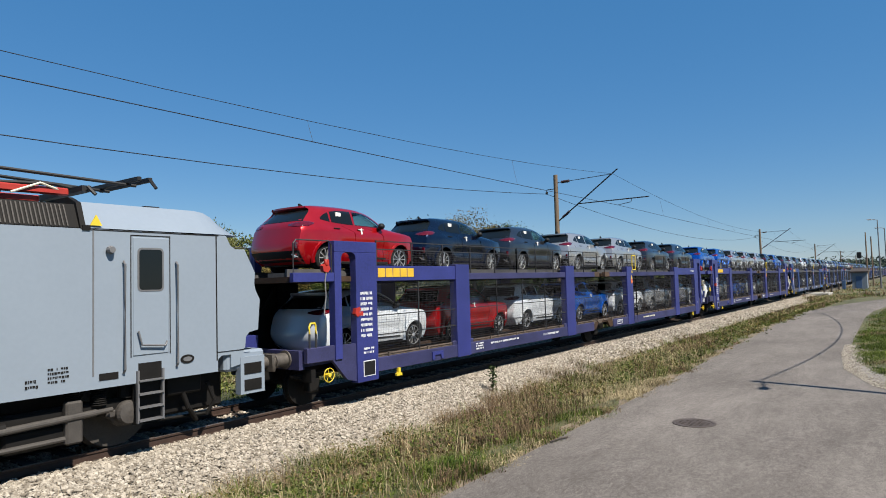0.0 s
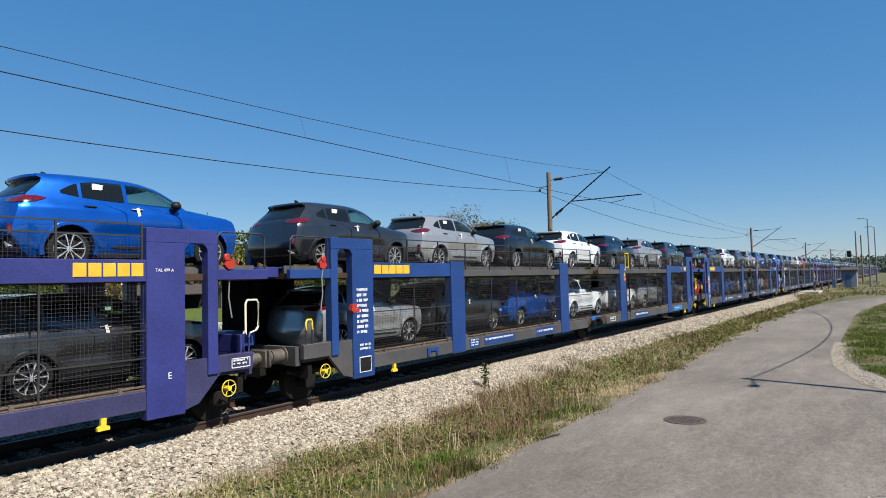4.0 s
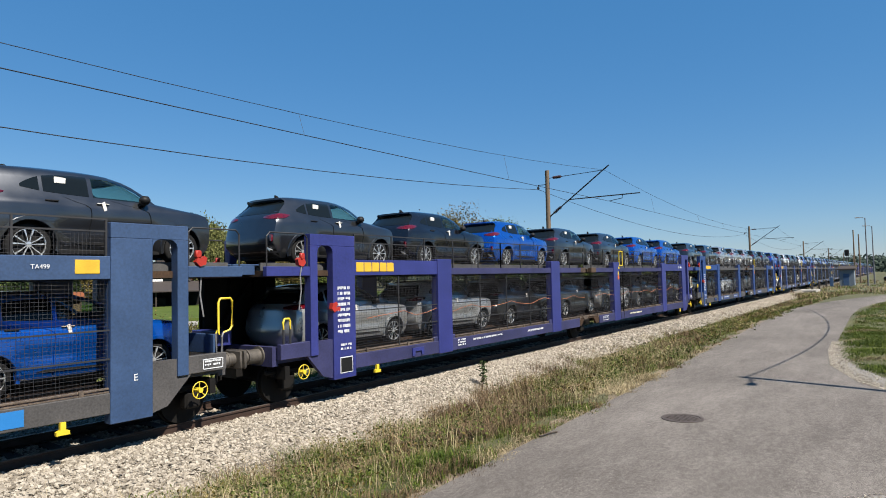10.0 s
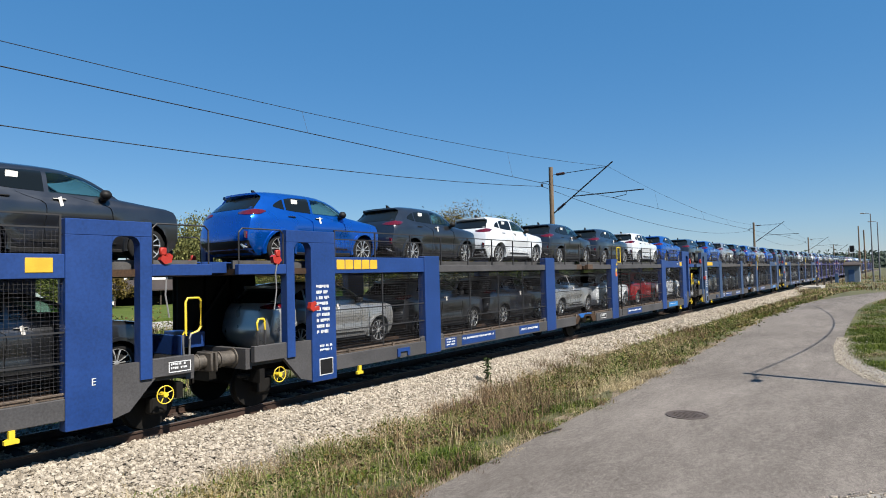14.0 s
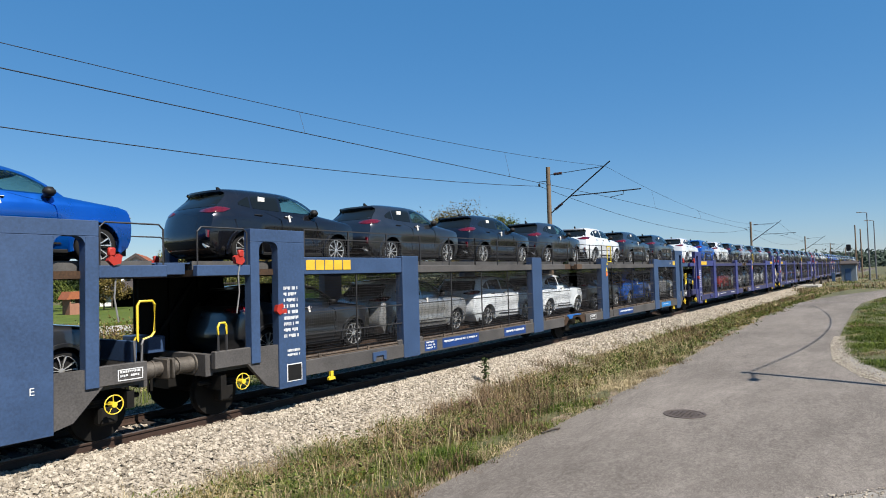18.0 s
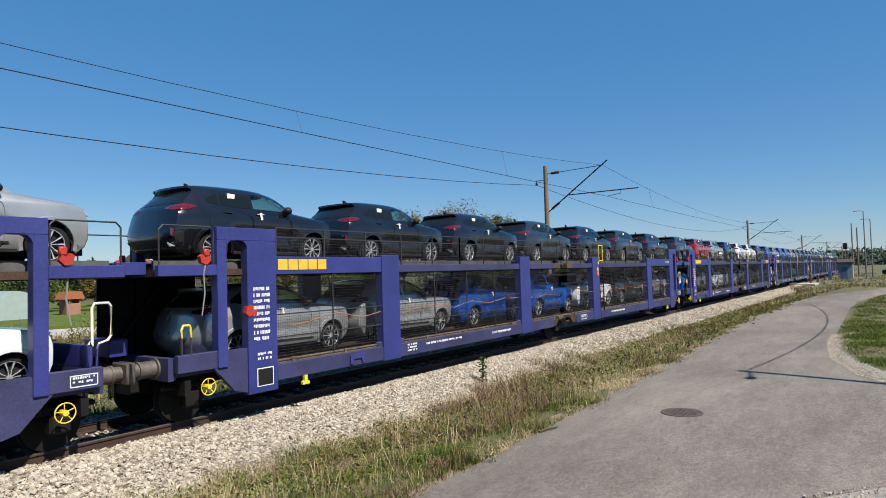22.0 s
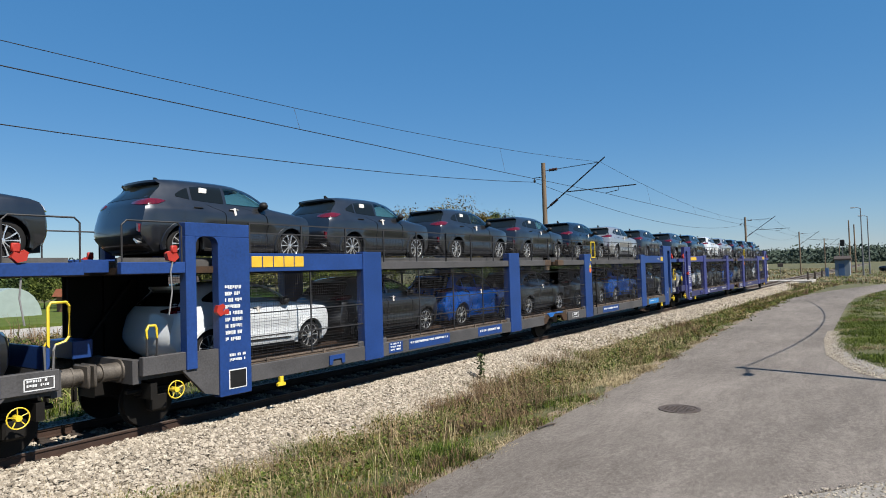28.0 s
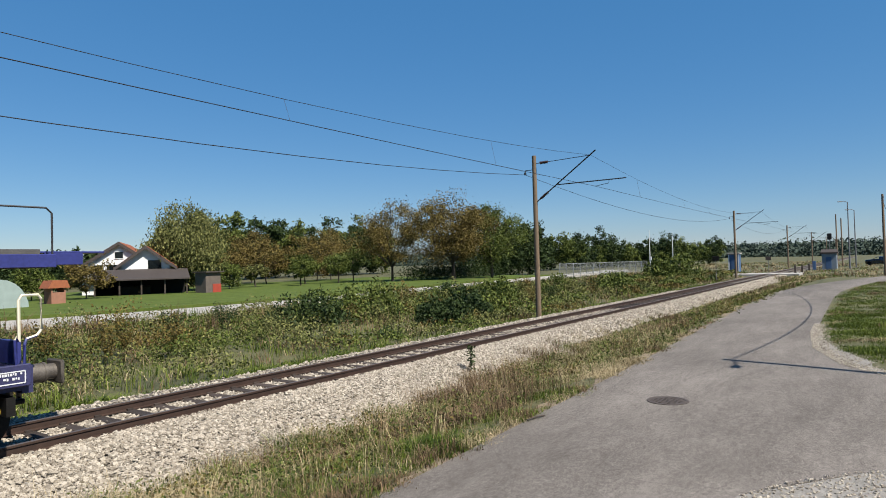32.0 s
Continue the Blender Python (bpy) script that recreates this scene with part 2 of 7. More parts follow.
M_ASPHALT = asphalt("worn_asphalt", (0.066, 0.057, 0.050), (0.212, 0.190, 0.172))
M_SOIL = material("brown_soil", (0.085, 0.058, 0.038), 0.95, 0, 0.4, 3, 40, 0.8, second=(0.21, 0.165, 0.115), contrast=1.4)
M_GRAVEL = material("gravel_shoulder", (0.1493, 0.1386, 0.1226), 0.95, 0, 0.4, 6, 55, 0.9, second=(0.2773, 0.2613, 0.2399))
M_IRON = material("rusty_cast_iron", (0.066, 0.052, 0.045), 0.75, 0.3, 0.4, 12, 90, 0.3)
M_WOODPOLE = material("weathered_pole_wood", (0.1066, 0.072, 0.0453), 0.85, 0, 0.35, 2.5, 30, 0.3, second=(0.176, 0.128, 0.0826), aniso=(8, 8, 0.6))
M_CONCRETE = material("pale_concrete", (0.2239, 0.2186, 0.2079), 0.9, 0, 0.2, 2, 40, 0.2)
M_GUARD = material("dull_guard_steel", (0.026, 0.026, 0.029), 0.6, 0.3, 0.3, 4, 60, 0.05)
M_RUSTY = material("rust_brown_steel", (0.042, 0.027, 0.019), 0.8, 0.1, 0.4, 3, 40, 0.2, second=(0.088, 0.052, 0.03), contrast=1.5)
M_EDGE = material("rusty_deck_edge", (0.052, 0.040, 0.032), 0.8, 0, 0.45, 2.5, 30, 0.2, second=(0.125, 0.092, 0.068), contrast=1.4)
M_JOINT = material("bright_blue_plate", (0.0103, 0.086, 0.2924), 0.5, 0, 0.2, 4, 40)
M_STRAP = material("grey_lashing_strap", (0.16, 0.16, 0.1653), 0.7, 0, 0.2, 5, 60)
M_CABLE = material("dark_cable", (0.0107, 0.0107, 0.0117), 0.6, 0.3, 0.2, 5, 60)
M_INSUL = material("brown_insulator", (0.048, 0.024, 0.0187), 0.3, 0, 0.2, 5, 60)
M_ROPE = material("orange_rope", (0.27, 0.095, 0.045), 0.8, 0, 0.2, 9, 60)


# ---------------------------------------------------------------- building tools


def box(bm, x0, x1, y0, y1, z0, z1, bevel=0.0):
    """An axis-parallel block, its edges rounded by bevel."""
    m = Matrix.LocRotScale(((x0 + x1) / 2, (y0 + y1) / 2, (z0 + z1) / 2), None, (abs(x1 - x0), abs(y1 - y0), abs(z1 - z0)))
    vs = bmesh.ops.create_cube(bm, size=1, matrix=m)["verts"]
    if bevel:
        es = list({e for v in vs for e in v.link_edges})
        bmesh.ops.bevel(bm, geom=es, offset=bevel, segments=1, affect="EDGES")
    return vs


def tube(bm, pts, r, n=6, closed=False):
    """A round bar along pts."""
    pts = [Vector(p) for p in pts]
    rings = []
    for i, p in enumerate(pts):
        a = pts[max(0, i - 1)] if not closed else pts[i - 1]
        b = pts[min(len(pts) - 1, i + 1)] if not closed else pts[(i + 1) % len(pts)]
        d = (b - a).normalized()
        side = d.cross(Vector((0, 0, 1)))
        side = side.normalized() if side.length > 1e-3 else Vector((1, 0, 0))
        other = d.cross(side)
        rings.append([bm.verts.new(p + r * (math.cos(q) * side + math.sin(q) * other)) for q in (2 * math.pi * k / n for k in range(n))])
    m = len(rings)
    for i in range(m if closed else m - 1):
        a, b = rings[i], rings[(i + 1) % m]
        for k in range(n):
            bm.faces.new((a[k], a[(k + 1) % n], b[(k + 1) % n], b[k]))
    if not closed:
        bm.faces.new(rings[0][::-1])
        bm.faces.new(rings[-1])


def turned(bm, profile, axis="y", n=20, at=(0, 0, 0), caps=True):
    """A body of revolution: profile of (radius, height along axis)."""
    at = Vector(at)
    rings = []
    for r, h in profile:
        ring = []
        for k in range(n):
            q = 2 * math.pi * k / n
            c, s = r * math.cos(q), r * math.sin(q)
            v = (c, h, s) if axis == "y" else ((h, c, s) if axis == "x" else (c, s, h))
            ring.append(bm.verts.new(at + Vector(v)))
        rings.append(ring)
    for a, b in zip(rings, rings[1:]):
        for k in range(n):
            bm.faces.new((a[k], b[k], b[(k + 1) % n], a[(k + 1) % n]))
    for ring in (rings[0], rings[-1]) if caps else ():
        bm.faces.new(ring)


def prism(bm, outline, axis, a, b):
    """A flat outline of 2D points, thick from a to b along axis."""
    def at(p, h):
        return (p[0], h, p[1]) if axis == "y" else ((h, p[0], p[1]) if axis == "x" else (p[0], p[1], h))
    lo = [bm.verts.new(at(p, a)) for p in outline]
    hi = [bm.verts.new(at(p, b)) for p in outline]
    n = len(outline)
    bm.faces.new(lo)
    bm.faces.new(hi[::-1])
    for k in range(n):
        bm.faces.new((lo[k], hi[k], hi[(k + 1) % n], lo[(k + 1) % n]))


def finish(bm, name, mat, smooth=0.0):
    bmesh.ops.recalc_face_normals(bm, faces=bm.faces[:])
    me = bpy.data.meshes.new(name)
    bm.to_mesh(me)
    bm.free()
    me.materials.append(mat)
    if smooth:
        me.polygons.foreach_set("use_smooth", [True] * len(me.polygons))
        me.set_sharp_from_angle(angle=radians(smooth))
    return me


def part(name, bm, mat, parent, label="", smooth=0.0, m=None):
    """One mesh object under a thing or a part, from a bmesh or a finished mesh."""
    me = bm if isinstance(bm, bpy.types.Mesh) else finish(bm, name, mat, smooth)
    ob = new(name, me)
    ob.parent = parent
    if m is not None:
        ob.matrix_basis = m
    return tagged(ob, label)


def thing(name, label, category, group="", kind="", at=None):
    ob = new(name)
    ob.empty_display_size = 0.2
    if at is not None:
        ob.matrix_basis = at
    return tagged(ob, label, category, group, kind)


def solid(name, bm, mat, label="", category="", group="", kind="", smooth=0.0, at=None):
    """A top-level thing that is one mesh."""
    me = bm if isinstance(bm, bpy.types.Mesh) else finish(bm, name, mat, smooth)
    ob = new(name, me)
    if at is not None:
        ob.matrix_basis = at
    return tagged(ob, label, category, group, kind)


def raw(name, verts, faces, mat, smooth=False):
    """A mesh from numpy arrays: verts n x 3, faces m x k."""
    me = bpy.data.meshes.new(name)
    verts, faces = np.asarray(verts, dtype=np.float32), np.asarray(faces, dtype=np.int32)
    m, k = faces.shape
    me.vertices.add(len(verts))
    me.vertices.foreach_set("co", verts.ravel())
    me.loops.add(m * k)
    me.loops.foreach_set("vertex_index", faces.ravel())
    me.polygons.add(m)
    me.polygons.foreach_set("loop_start", np.arange(0, m * k, k, dtype=np.int32))
    me.polygons.foreach_set("loop_total", np.full(m, k, dtype=np.int32))
    me.update(calc_edges=True)
    me.validate()
    me.materials.append(mat)
    me.polygons.foreach_set("use_smooth", np.full(len(me.polygons), smooth, dtype=bool))
    return me


def wires(segments, r):
    """Thin square wires as verts and faces: segments n x 2 x 3."""
    seg = np.asarray(segments, dtype=float)
    a, b = seg[:, 0], seg[:, 1]
    d = b - a
    d /= np.linalg.norm(d, axis=1)[:, None]
    ref = np.where(np.abs(d[:, 2:3]) > 0.7, [[1.0, 0, 0]], [[0, 0, 1.0]])
    s = np.cross(d, ref)
    s /= np.linalg.norm(s, axis=1)[:, None]
    u = np.cross(d, s)
    q = [s * r, u * r, -s * r, -u * r]
    vs = np.stack([a + o for o in q] + [b + o for o in q], 1).reshape(-1, 3)
    base = (np.arange(len(seg)) * 8)[:, None, None]
    f = np.array([[0, 1, 5, 4], [1, 2, 6, 5], [2, 3, 7, 6], [3, 0, 4, 7]])[None]
    return vs, (base + f).reshape(-1, 4)


def lerp(points, x):
    """Value at x of a chain of (x, value)."""
    return float(np.interp(x, [p[0] for p in points], [p[1] for p in points]))


# ---------------------------------------------------------------- ground, road, track
ROAD_L = [(-60, 4.6), (3, 4.7), (7.6, 4.8), (11.2, 4.9), (14.4, 5.0), (20.1, 5.2), (27.8, 5.5), (40.6, 5.9), (48, 5.9), (54.1, 5.4), (61, 4.5), (67.8, 3.1), (75, 1.2), (83, -1.2), (95, -5.5), (130, -18)]
ROAD_R = [(-60, 0.9), (6.5, 1.6), (7.5, 1.3), (8.2, 0.9), (8.7, 0.5), (9.2, 0.0), (9.8, -2.0), (15.6, -2.0), (16.2, -0.2), (17.5, 0.8), (20.2, 1.5), (23.8, 1.8), (30.2, 2.0), (43.7, 2.3), (50, 2.2), (55.8, 1.7), (62, 0.8), (69.7, -1.4), (78, -4.5), (95, -10), (130, -24)]


def height(x, y):
    """Height of the ground: road level, ditch, track bed, weeds, far road, fields."""
    z = np.interp(y, [-400, -3, 5.0, 5.6, 8.2, 9.4, 10.6, 13.2, 14.2, 16, 20, 28, 33, 40, 60, 90, 400],
                  [0.4, 0.02, -0.02, -0.10, -0.66, -0.72, -0.42, -0.42, -0.62, -0.72, -0.75, -0.6, -0.15, -0.1, 0.0, 0.2, 1.0])
    flat = np.clip((x - 70) / 25, 0, 1)
    return z * (1 - flat) + np.where(np.abs(y) < 60, -0.28, z) * flat


def build_ground():
    xs = np.concatenate([[-2500, -900, -300, -120, -60, -40], np.arange(-30, 100, 1.25), np.arange(100, 220, 6), [240, 300, 420, 700, 1300, 2600]])
    ys = np.concatenate([[-2500, -900, -300, -120, -60, -30, -20, -14, -10, -6], np.arange(-3, 40, 0.6), np.arange(40, 100, 5), [110, 140, 200, 330, 600, 1200, 2600]])
    gx, gy = np.meshgrid(xs, ys, indexing="ij")
    gz = height(gx, gy)
    rng = np.random.default_rng(3)
    gz = gz + rng.normal(0, 0.02, gz.shape) * (np.abs(gy) < 90)
    on_road = (gy < np.interp(gx, *zip(*ROAD_L)) + 0.7) & (gy > np.interp(gx, *zip(*ROAD_R)) - 0.7) & (gx < 131)
    gz = np.where(on_road, -0.028, gz)
    gz = np.where((gx > 4) & (gx < 12) & (gy > -9) & (gy < 2), -0.06, gz)
    nx, ny = gx.shape
    idx = np.arange(nx * ny).reshape(nx, ny)
    f = np.stack([idx[:-1, :-1], idx[1:, :-1], idx[1:, 1:], idx[:-1, 1:]], -1).reshape(-1, 4)
    me = raw("ground", np.stack([gx, gy, gz], -1).reshape(-1, 3), f, M_GRASSGROUND, True)
    tagged(new("ground", me), "dry green and straw-coloured grassy ground beside the railway", "ground", kind="structure")


def ribbon(name, left, right, mat, xs, z, thick=0.12, crown=0.0):
    """A paved sheet between two edges, with real thickness."""
    n = 9
    top = []
    for x in xs:
        a, b = lerp(left, x), lerp(right, x)
        for k in range(n):
            w = k / (n - 1)
            top.append((x, a + (b - a) * w, z + crown * (1 - (2 * w - 1) ** 2)))
    top = np.array(top)
    low = top - np.array([0, 0, thick])
    m = len(xs)
    idx = np.arange(m * n).reshape(m, n)
    f = np.stack([idx[:-1, :-1], idx[1:, :-1], idx[1:, 1:], idx[:-1, 1:]], -1).reshape(-1, 4)
    rim = []
    k = m * n
    for i in range(m - 1):
        rim += [(idx[i, 0], idx[i, 0] + k, idx[i + 1, 0] + k, idx[i + 1, 0]), (idx[i, -1], idx[i + 1, -1], idx[i + 1, -1] + k, idx[i, -1] + k)]
    return raw(name, np.concatenate([top, low]), np.concatenate([f, np.array(rim)]), mat)


M_GRASSGROUND = material("dry_grass_ground", (0.028, 0.038, 0.010), 0.95, 0, 0.35, 0.22, 14, 0.6, second=(0.104, 0.096, 0.036), contrast=1.3)


def build_road():
    xs = sorted(set(list(np.arange(-60, 130, 1.0)) + [p[0] for p in ROAD_L + ROAD_R]))
    tagged(new("road", ribbon("road", ROAD_L, ROAD_R, M_ASPHALT, xs, 0.0, 0.14, 0.02)), "worn pale grey asphalt lane with fine cracks", "road", kind="structure")
    # gravel patches along the lane
    me = ribbon("gravel", [(6.2, 1.65), (7.5, 1.35), (9.2, 0.05), (9.8, -1.95)], [(6.2, -6), (9.8, -6)], M_GRAVEL, [6.2, 6.8, 7.5, 8.2, 8.7, 9.2, 9.5, 9.8], 0.012, 0.1)
    tagged(new("gravel_apron", me), "loose pale gravel beside the asphalt", "gravel", kind="structure")
    me = ribbon("gravel", [(15.6, -0.6), (16.4, 0.1), (20.2, 1.62), (24, 1.9), (26, 1.95)], [(15.6, -1.6), (18, 0.25), (20.2, 0.95), (22, 1.42), (26, 1.85)], M_GRAVEL, [15.6, 16.4, 17.5, 19, 20.2, 22, 24, 26], -0.012, 0.1)
    tagged(new("gravel_shoulder", me), "pale gravel strip along the lane's edge", "gravel", kind="structure")
    me = ribbon("soil", [(x, y + 0.20 + 0.09 * math.sin(x * 1.9) + 0.06 * math.sin(x * 4.3)) for x, y in zip(np.arange(-20, 60, 0.5), np.interp(np.arange(-20, 60, 0.5), *zip(*ROAD_L)))], [(x, y - 0.01 + 0.01 * math.sin(x * 3.1)) for x, y in zip(np.arange(-20, 60, 0.5), np.interp(np.arange(-20, 60, 0.5), *zip(*ROAD_L)))], M_SOIL, list(np.arange(-20, 60, 0.5)), -0.020, 0.05)
    tagged(new("soil_edge", me), "bare brown soil with litter along the asphalt's edge", "soil", kind="structure")
    # manhole
    mh = thing("manhole_cover", "rusty round cast-iron manhole cover set in asphalt", "manhole", at=pose(11.77, 3.24, 0.012))
    bm = bmesh.new()
    turned(bm, [(0.36, -0.03), (0.36, 0.012), (0.31, 0.012), (0.305, 0.004), (0.305, -0.03)], "z", 28)
    part("ring", bm, M_IRON, mh)
    bm = bmesh.new()
    turned(bm, [(0.298, -0.03), (0.298, 0.009), (0.05, 0.009)], "z", 28)
    for i in range(-3, 4):
        for j in range(-3, 4):
            if i * i + j * j < 11:
                box(bm, i * 0.075 - 0.024, i * 0.075 + 0.024, j * 0.075 - 0.024, j * 0.075 + 0.024, 0.008, 0.016)
    part("lid", bm, M_IRON, mh)


BED = [(8.7, -0.70), (9.2, -0.62), (9.7, -0.42), (10.2, -0.23), (10.55, -0.19), (10.95, -0.18), (11.10, -0.215), (11.8, -0.22), (12.50, -0.215), (12.65, -0.18), (13.05, -0.16), (13.6, -0.13), (13.95, -0.40), (14.4, -0.62)]   # bank across the track


def build_track():
    # ballast bed
    xs = np.concatenate([np.arange(-40, 110, 0.7), np.arange(110, 420, 10)])
    prof = BED
    rng = np.random.default_rng(5)
    vs = []
    for x in xs:
        wob = math.sin(x * 0.6) * 0.12 + math.sin(x * 1.7) * 0.08
        pinch = np.clip((x - 16) / 20, 0, 1) * 0.75
        for y, z in prof:
            edge = 1.0 if y < 9.6 else 0.0
            vs.append((x, y + edge * (wob + pinch), z + rng.normal(0, 0.018)))
    n, m = len(prof), len(xs)
    idx = np.arange(n * m).reshape(m, n)
    f = np.stack([idx[:-1, :-1], idx[1:, :-1], idx[1:, 1:], idx[:-1, 1:]], -1).reshape(-1, 4)
    tagged(new("ballast_bed", raw("ballast_bed", vs, f, M_BALLAST)), "pale limestone ballast bank under the rails", "ballast", kind="structure")
    # rails
    for side in (-1, 1):
        y = AXIS + side * 0.752
        out = [(-0.07, -0.17), (0.07, -0.17), (0.07, -0.158), (0.012, -0.14), (0.012, -0.045), (0.036, -0.034), (0.036, -0.004), (-0.036, -0.004), (-0.036, -0.034), (-0.012, -0.045), (-0.012, -0.14), (-0.07, -0.158)]
        rail = thing("rail", "rusty steel rail with a worn bright head", "rail", "rails", at=pose(0, y, 0))
        bm = bmesh.new()
        prism(bm, out, "x", -60, 420)
        part("web", bm, M_RAIL, rail)
        bm = bmesh.new()
        box(bm, -60, 420, -0.033, 0.033, -0.006, 0.002)
        part("running_surface", bm, M_RAILTOP, rail, "bright worn running surface")


def build_sleepers():
    bed = thing("sleeper_row", "row of dark timber sleepers under the rails", "sleepers", kind="structure")
    rng = random.Random(4)
    bm = bmesh.new()
    box(bm, -0.12, 0.12, -1.25, 1.25, -0.30, -0.165, 0.015)
    for side in (-1, 1):
        for e in (-1, 1):
            box(bm, -0.06, 0.06, side * 0.752 + e * 0.075 - 0.03, side * 0.752 + e * 0.075 + 0.03, -0.165, -0.13)
    me = finish(bm, "sleeper", M_SLEEPER)
    for i in range(120):
        part("sleeper", me, None, bed, m=pose(-6 + i * 0.62 + rng.uniform(-0.03, 0.03), AXIS, rng.uniform(-0.012, 0.004), 0, 0, rng.uniform(-1, 1)))


build_ground()
build_road()
build_track()
build_sleepers()


# ---------------------------------------------------------------- cars
# slices of the body: height, rear, front, half width
SLICES = [(0.20, -0.68, 3.25, 0.80), (0.32, -0.82, 3.38, 0.86), (0.45, -0.86, 3.425, 0.885), (0.56, -0.865, 3.43, 0.893), (0.66, -0.855, 3.43, 0.90), (0.76, -0.83, 3.42, 0.905),
          (0.88, -0.80, 3.39, 0.90), (0.96, -0.785, 3.33, 0.896), (1.01, -0.777, 3.18, 0.878), (1.06, -0.765, 2.78, 0.846), (1.12, -0.73, 2.28, 0.828), (1.20, -0.66, 2.15, 0.80),
          (1.29, -0.55, 1.99, 0.764), (1.37, -0.45, 1.82, 0.735), (1.435, -0.41, 1.65, 0.695), (1.465, -0.465, 1.53, 0.665), (1.50, -0.465, 1.40, 0.63), (1.53, -0.16, 1.22, 0.54), (1.552, 0.10, 1.05, 0.44), (1.565, 0.40, 0.85, 0.25)]
WHEELS = (0.0, 2.59)
SIDE_X = [-0.60, -0.50, -0.42, -0.385, -0.36, -0.30, -0.22, -0.12, 0.0, 0.12, 0.22, 0.30, 0.36, 0.385, 0.42, 0.60, 0.85, 0.950, 0.958, 0.972, 0.980, 1.1, 1.35, 1.6, 1.85, 1.980, 1.988, 2.002, 2.010, 2.05, 2.17, 2.205, 2.23, 2.29, 2.37, 2.47, 2.59, 2.71, 2.81, 2.89, 2.95, 2.975, 3.01, 3.12, 3.22]
REAR_Y = [0.0, 0.3, 0.55, 0.75, 0.88, 0.96]
BULGE = [(0.2, 0.25), (0.5, 0.10), (0.8, 0.09), (1.1, 0.10), (1.3, 0.12), (1.5, 0.10), (1.565, 0.02)]


def slice_at(z):
    return [lerp([(s[0], s[k]) for s in SLICES], z) for k in (1, 2, 3)]


def side_y(x, z):
    """Half width of the body at a place along it."""
    xr, xf, w = slice_at(z)
    mid, half = (xr + xf) / 2, (xf - xr) / 2
    u = min(1.0, abs(x - mid) / half)
    y = w * (1 - (0.05 if x < mid else 0.15) * u ** 5)
    if 0.93 < z < 1.11:
        y += 0.030 * math.exp(-(x / 0.42) ** 2) + 0.018 * math.exp(-((x - 2.55) / 0.5) ** 2)
    if z > 1.09:
        y -= 0.05 * max(0, 0.4 - x) * min(1, (z - 1.09) / 0.2)
    for c in WHEELS:
        d = abs(x - c)
        if d < 0.52 and 0.3 < z < 0.92:
            y += 0.036 * (1 - (d / 0.52) ** 2) * min(1, (0.92 - z) / 0.12)
    if 0.5 < z < 0.72 and 0.5 < x < 2.1:
        y -= 0.045 * math.sin((z - 0.5) / 0.22 * math.pi)
    return y


def car_ring(z):
    """Half outline at height z, from the rear's middle round to the front's middle."""
    xr, xf, w = slice_at(z)
    b = lerp(BULGE, z)
    pts = []
    y1 = side_y(xr + (SIDE_X[0] + 0.76) / 4.19 * (xf - xr), z)
    for q in REAR_Y:
        pts.append((xr + b * q ** 3, q * y1))
    for X in SIDE_X:
        x = xr + (X + 0.76) / 4.19 * (xf - xr)
        seam = 0.016 if X in (0.958, 0.972, 1.988, 2.002) and 0.3 < z < 1.09 else 0.0
        pts.append((x, side_y(x, z) - seam))
    y2 = pts[-1][1]
    fb = 0.30 if z > 1.09 else 0.26
    for q in reversed(REAR_Y):
        pts.append((xf - fb * q ** 3, q * y2))
    return pts


def arch(x, z):
    for c in WHEELS:
        d = abs(x - c)
        if d < 0.3849:
            z = max(z, 0.335 + math.sqrt(0.385 ** 2 - d * d))
    return z


def car_body():
    bm = bmesh.new()
    rings = []
    for s in SLICES:
        half = car_ring(s[0])
        full = [(x, y) for x, y in half] + [(x, -y) for x, y in half[-2:0:-1]]
        rings.append([bm.verts.new((x, y, arch(x, s[0]) if abs(y) > 0.5 else s[0])) for x, y in full])
    n = len(rings[0])
    nose = len(REAR_Y) * 2 + len(SIDE_X) - 1
    for s, a, b in zip(SLICES, rings, rings[1:]):
        for k in range(n):
            if not (1.15 < s[0] < 1.43 and nose - 4 <= k < nose + 4):
                bm.faces.new((a[k], a[(k + 1) % n], b[(k + 1) % n], b[k]))
    bm.faces.new(rings[-1])
    bmesh.ops.remove_doubles(bm, verts=bm.verts[:], dist=0.0005)
    cut_door_windows(bm)
    for side in (-1, 1):
        for c in WHEELS:
            arch_lip(bm, c, side)
    return bm


FORE_PANE = [(0.99, 1.146, 1.448), (1.2, 1.14, 1.45), (1.4, 1.135, 1.43), (1.6, 1.13, 1.375), (1.8, 1.128, 1.285), (1.98, 1.13, 1.172)]


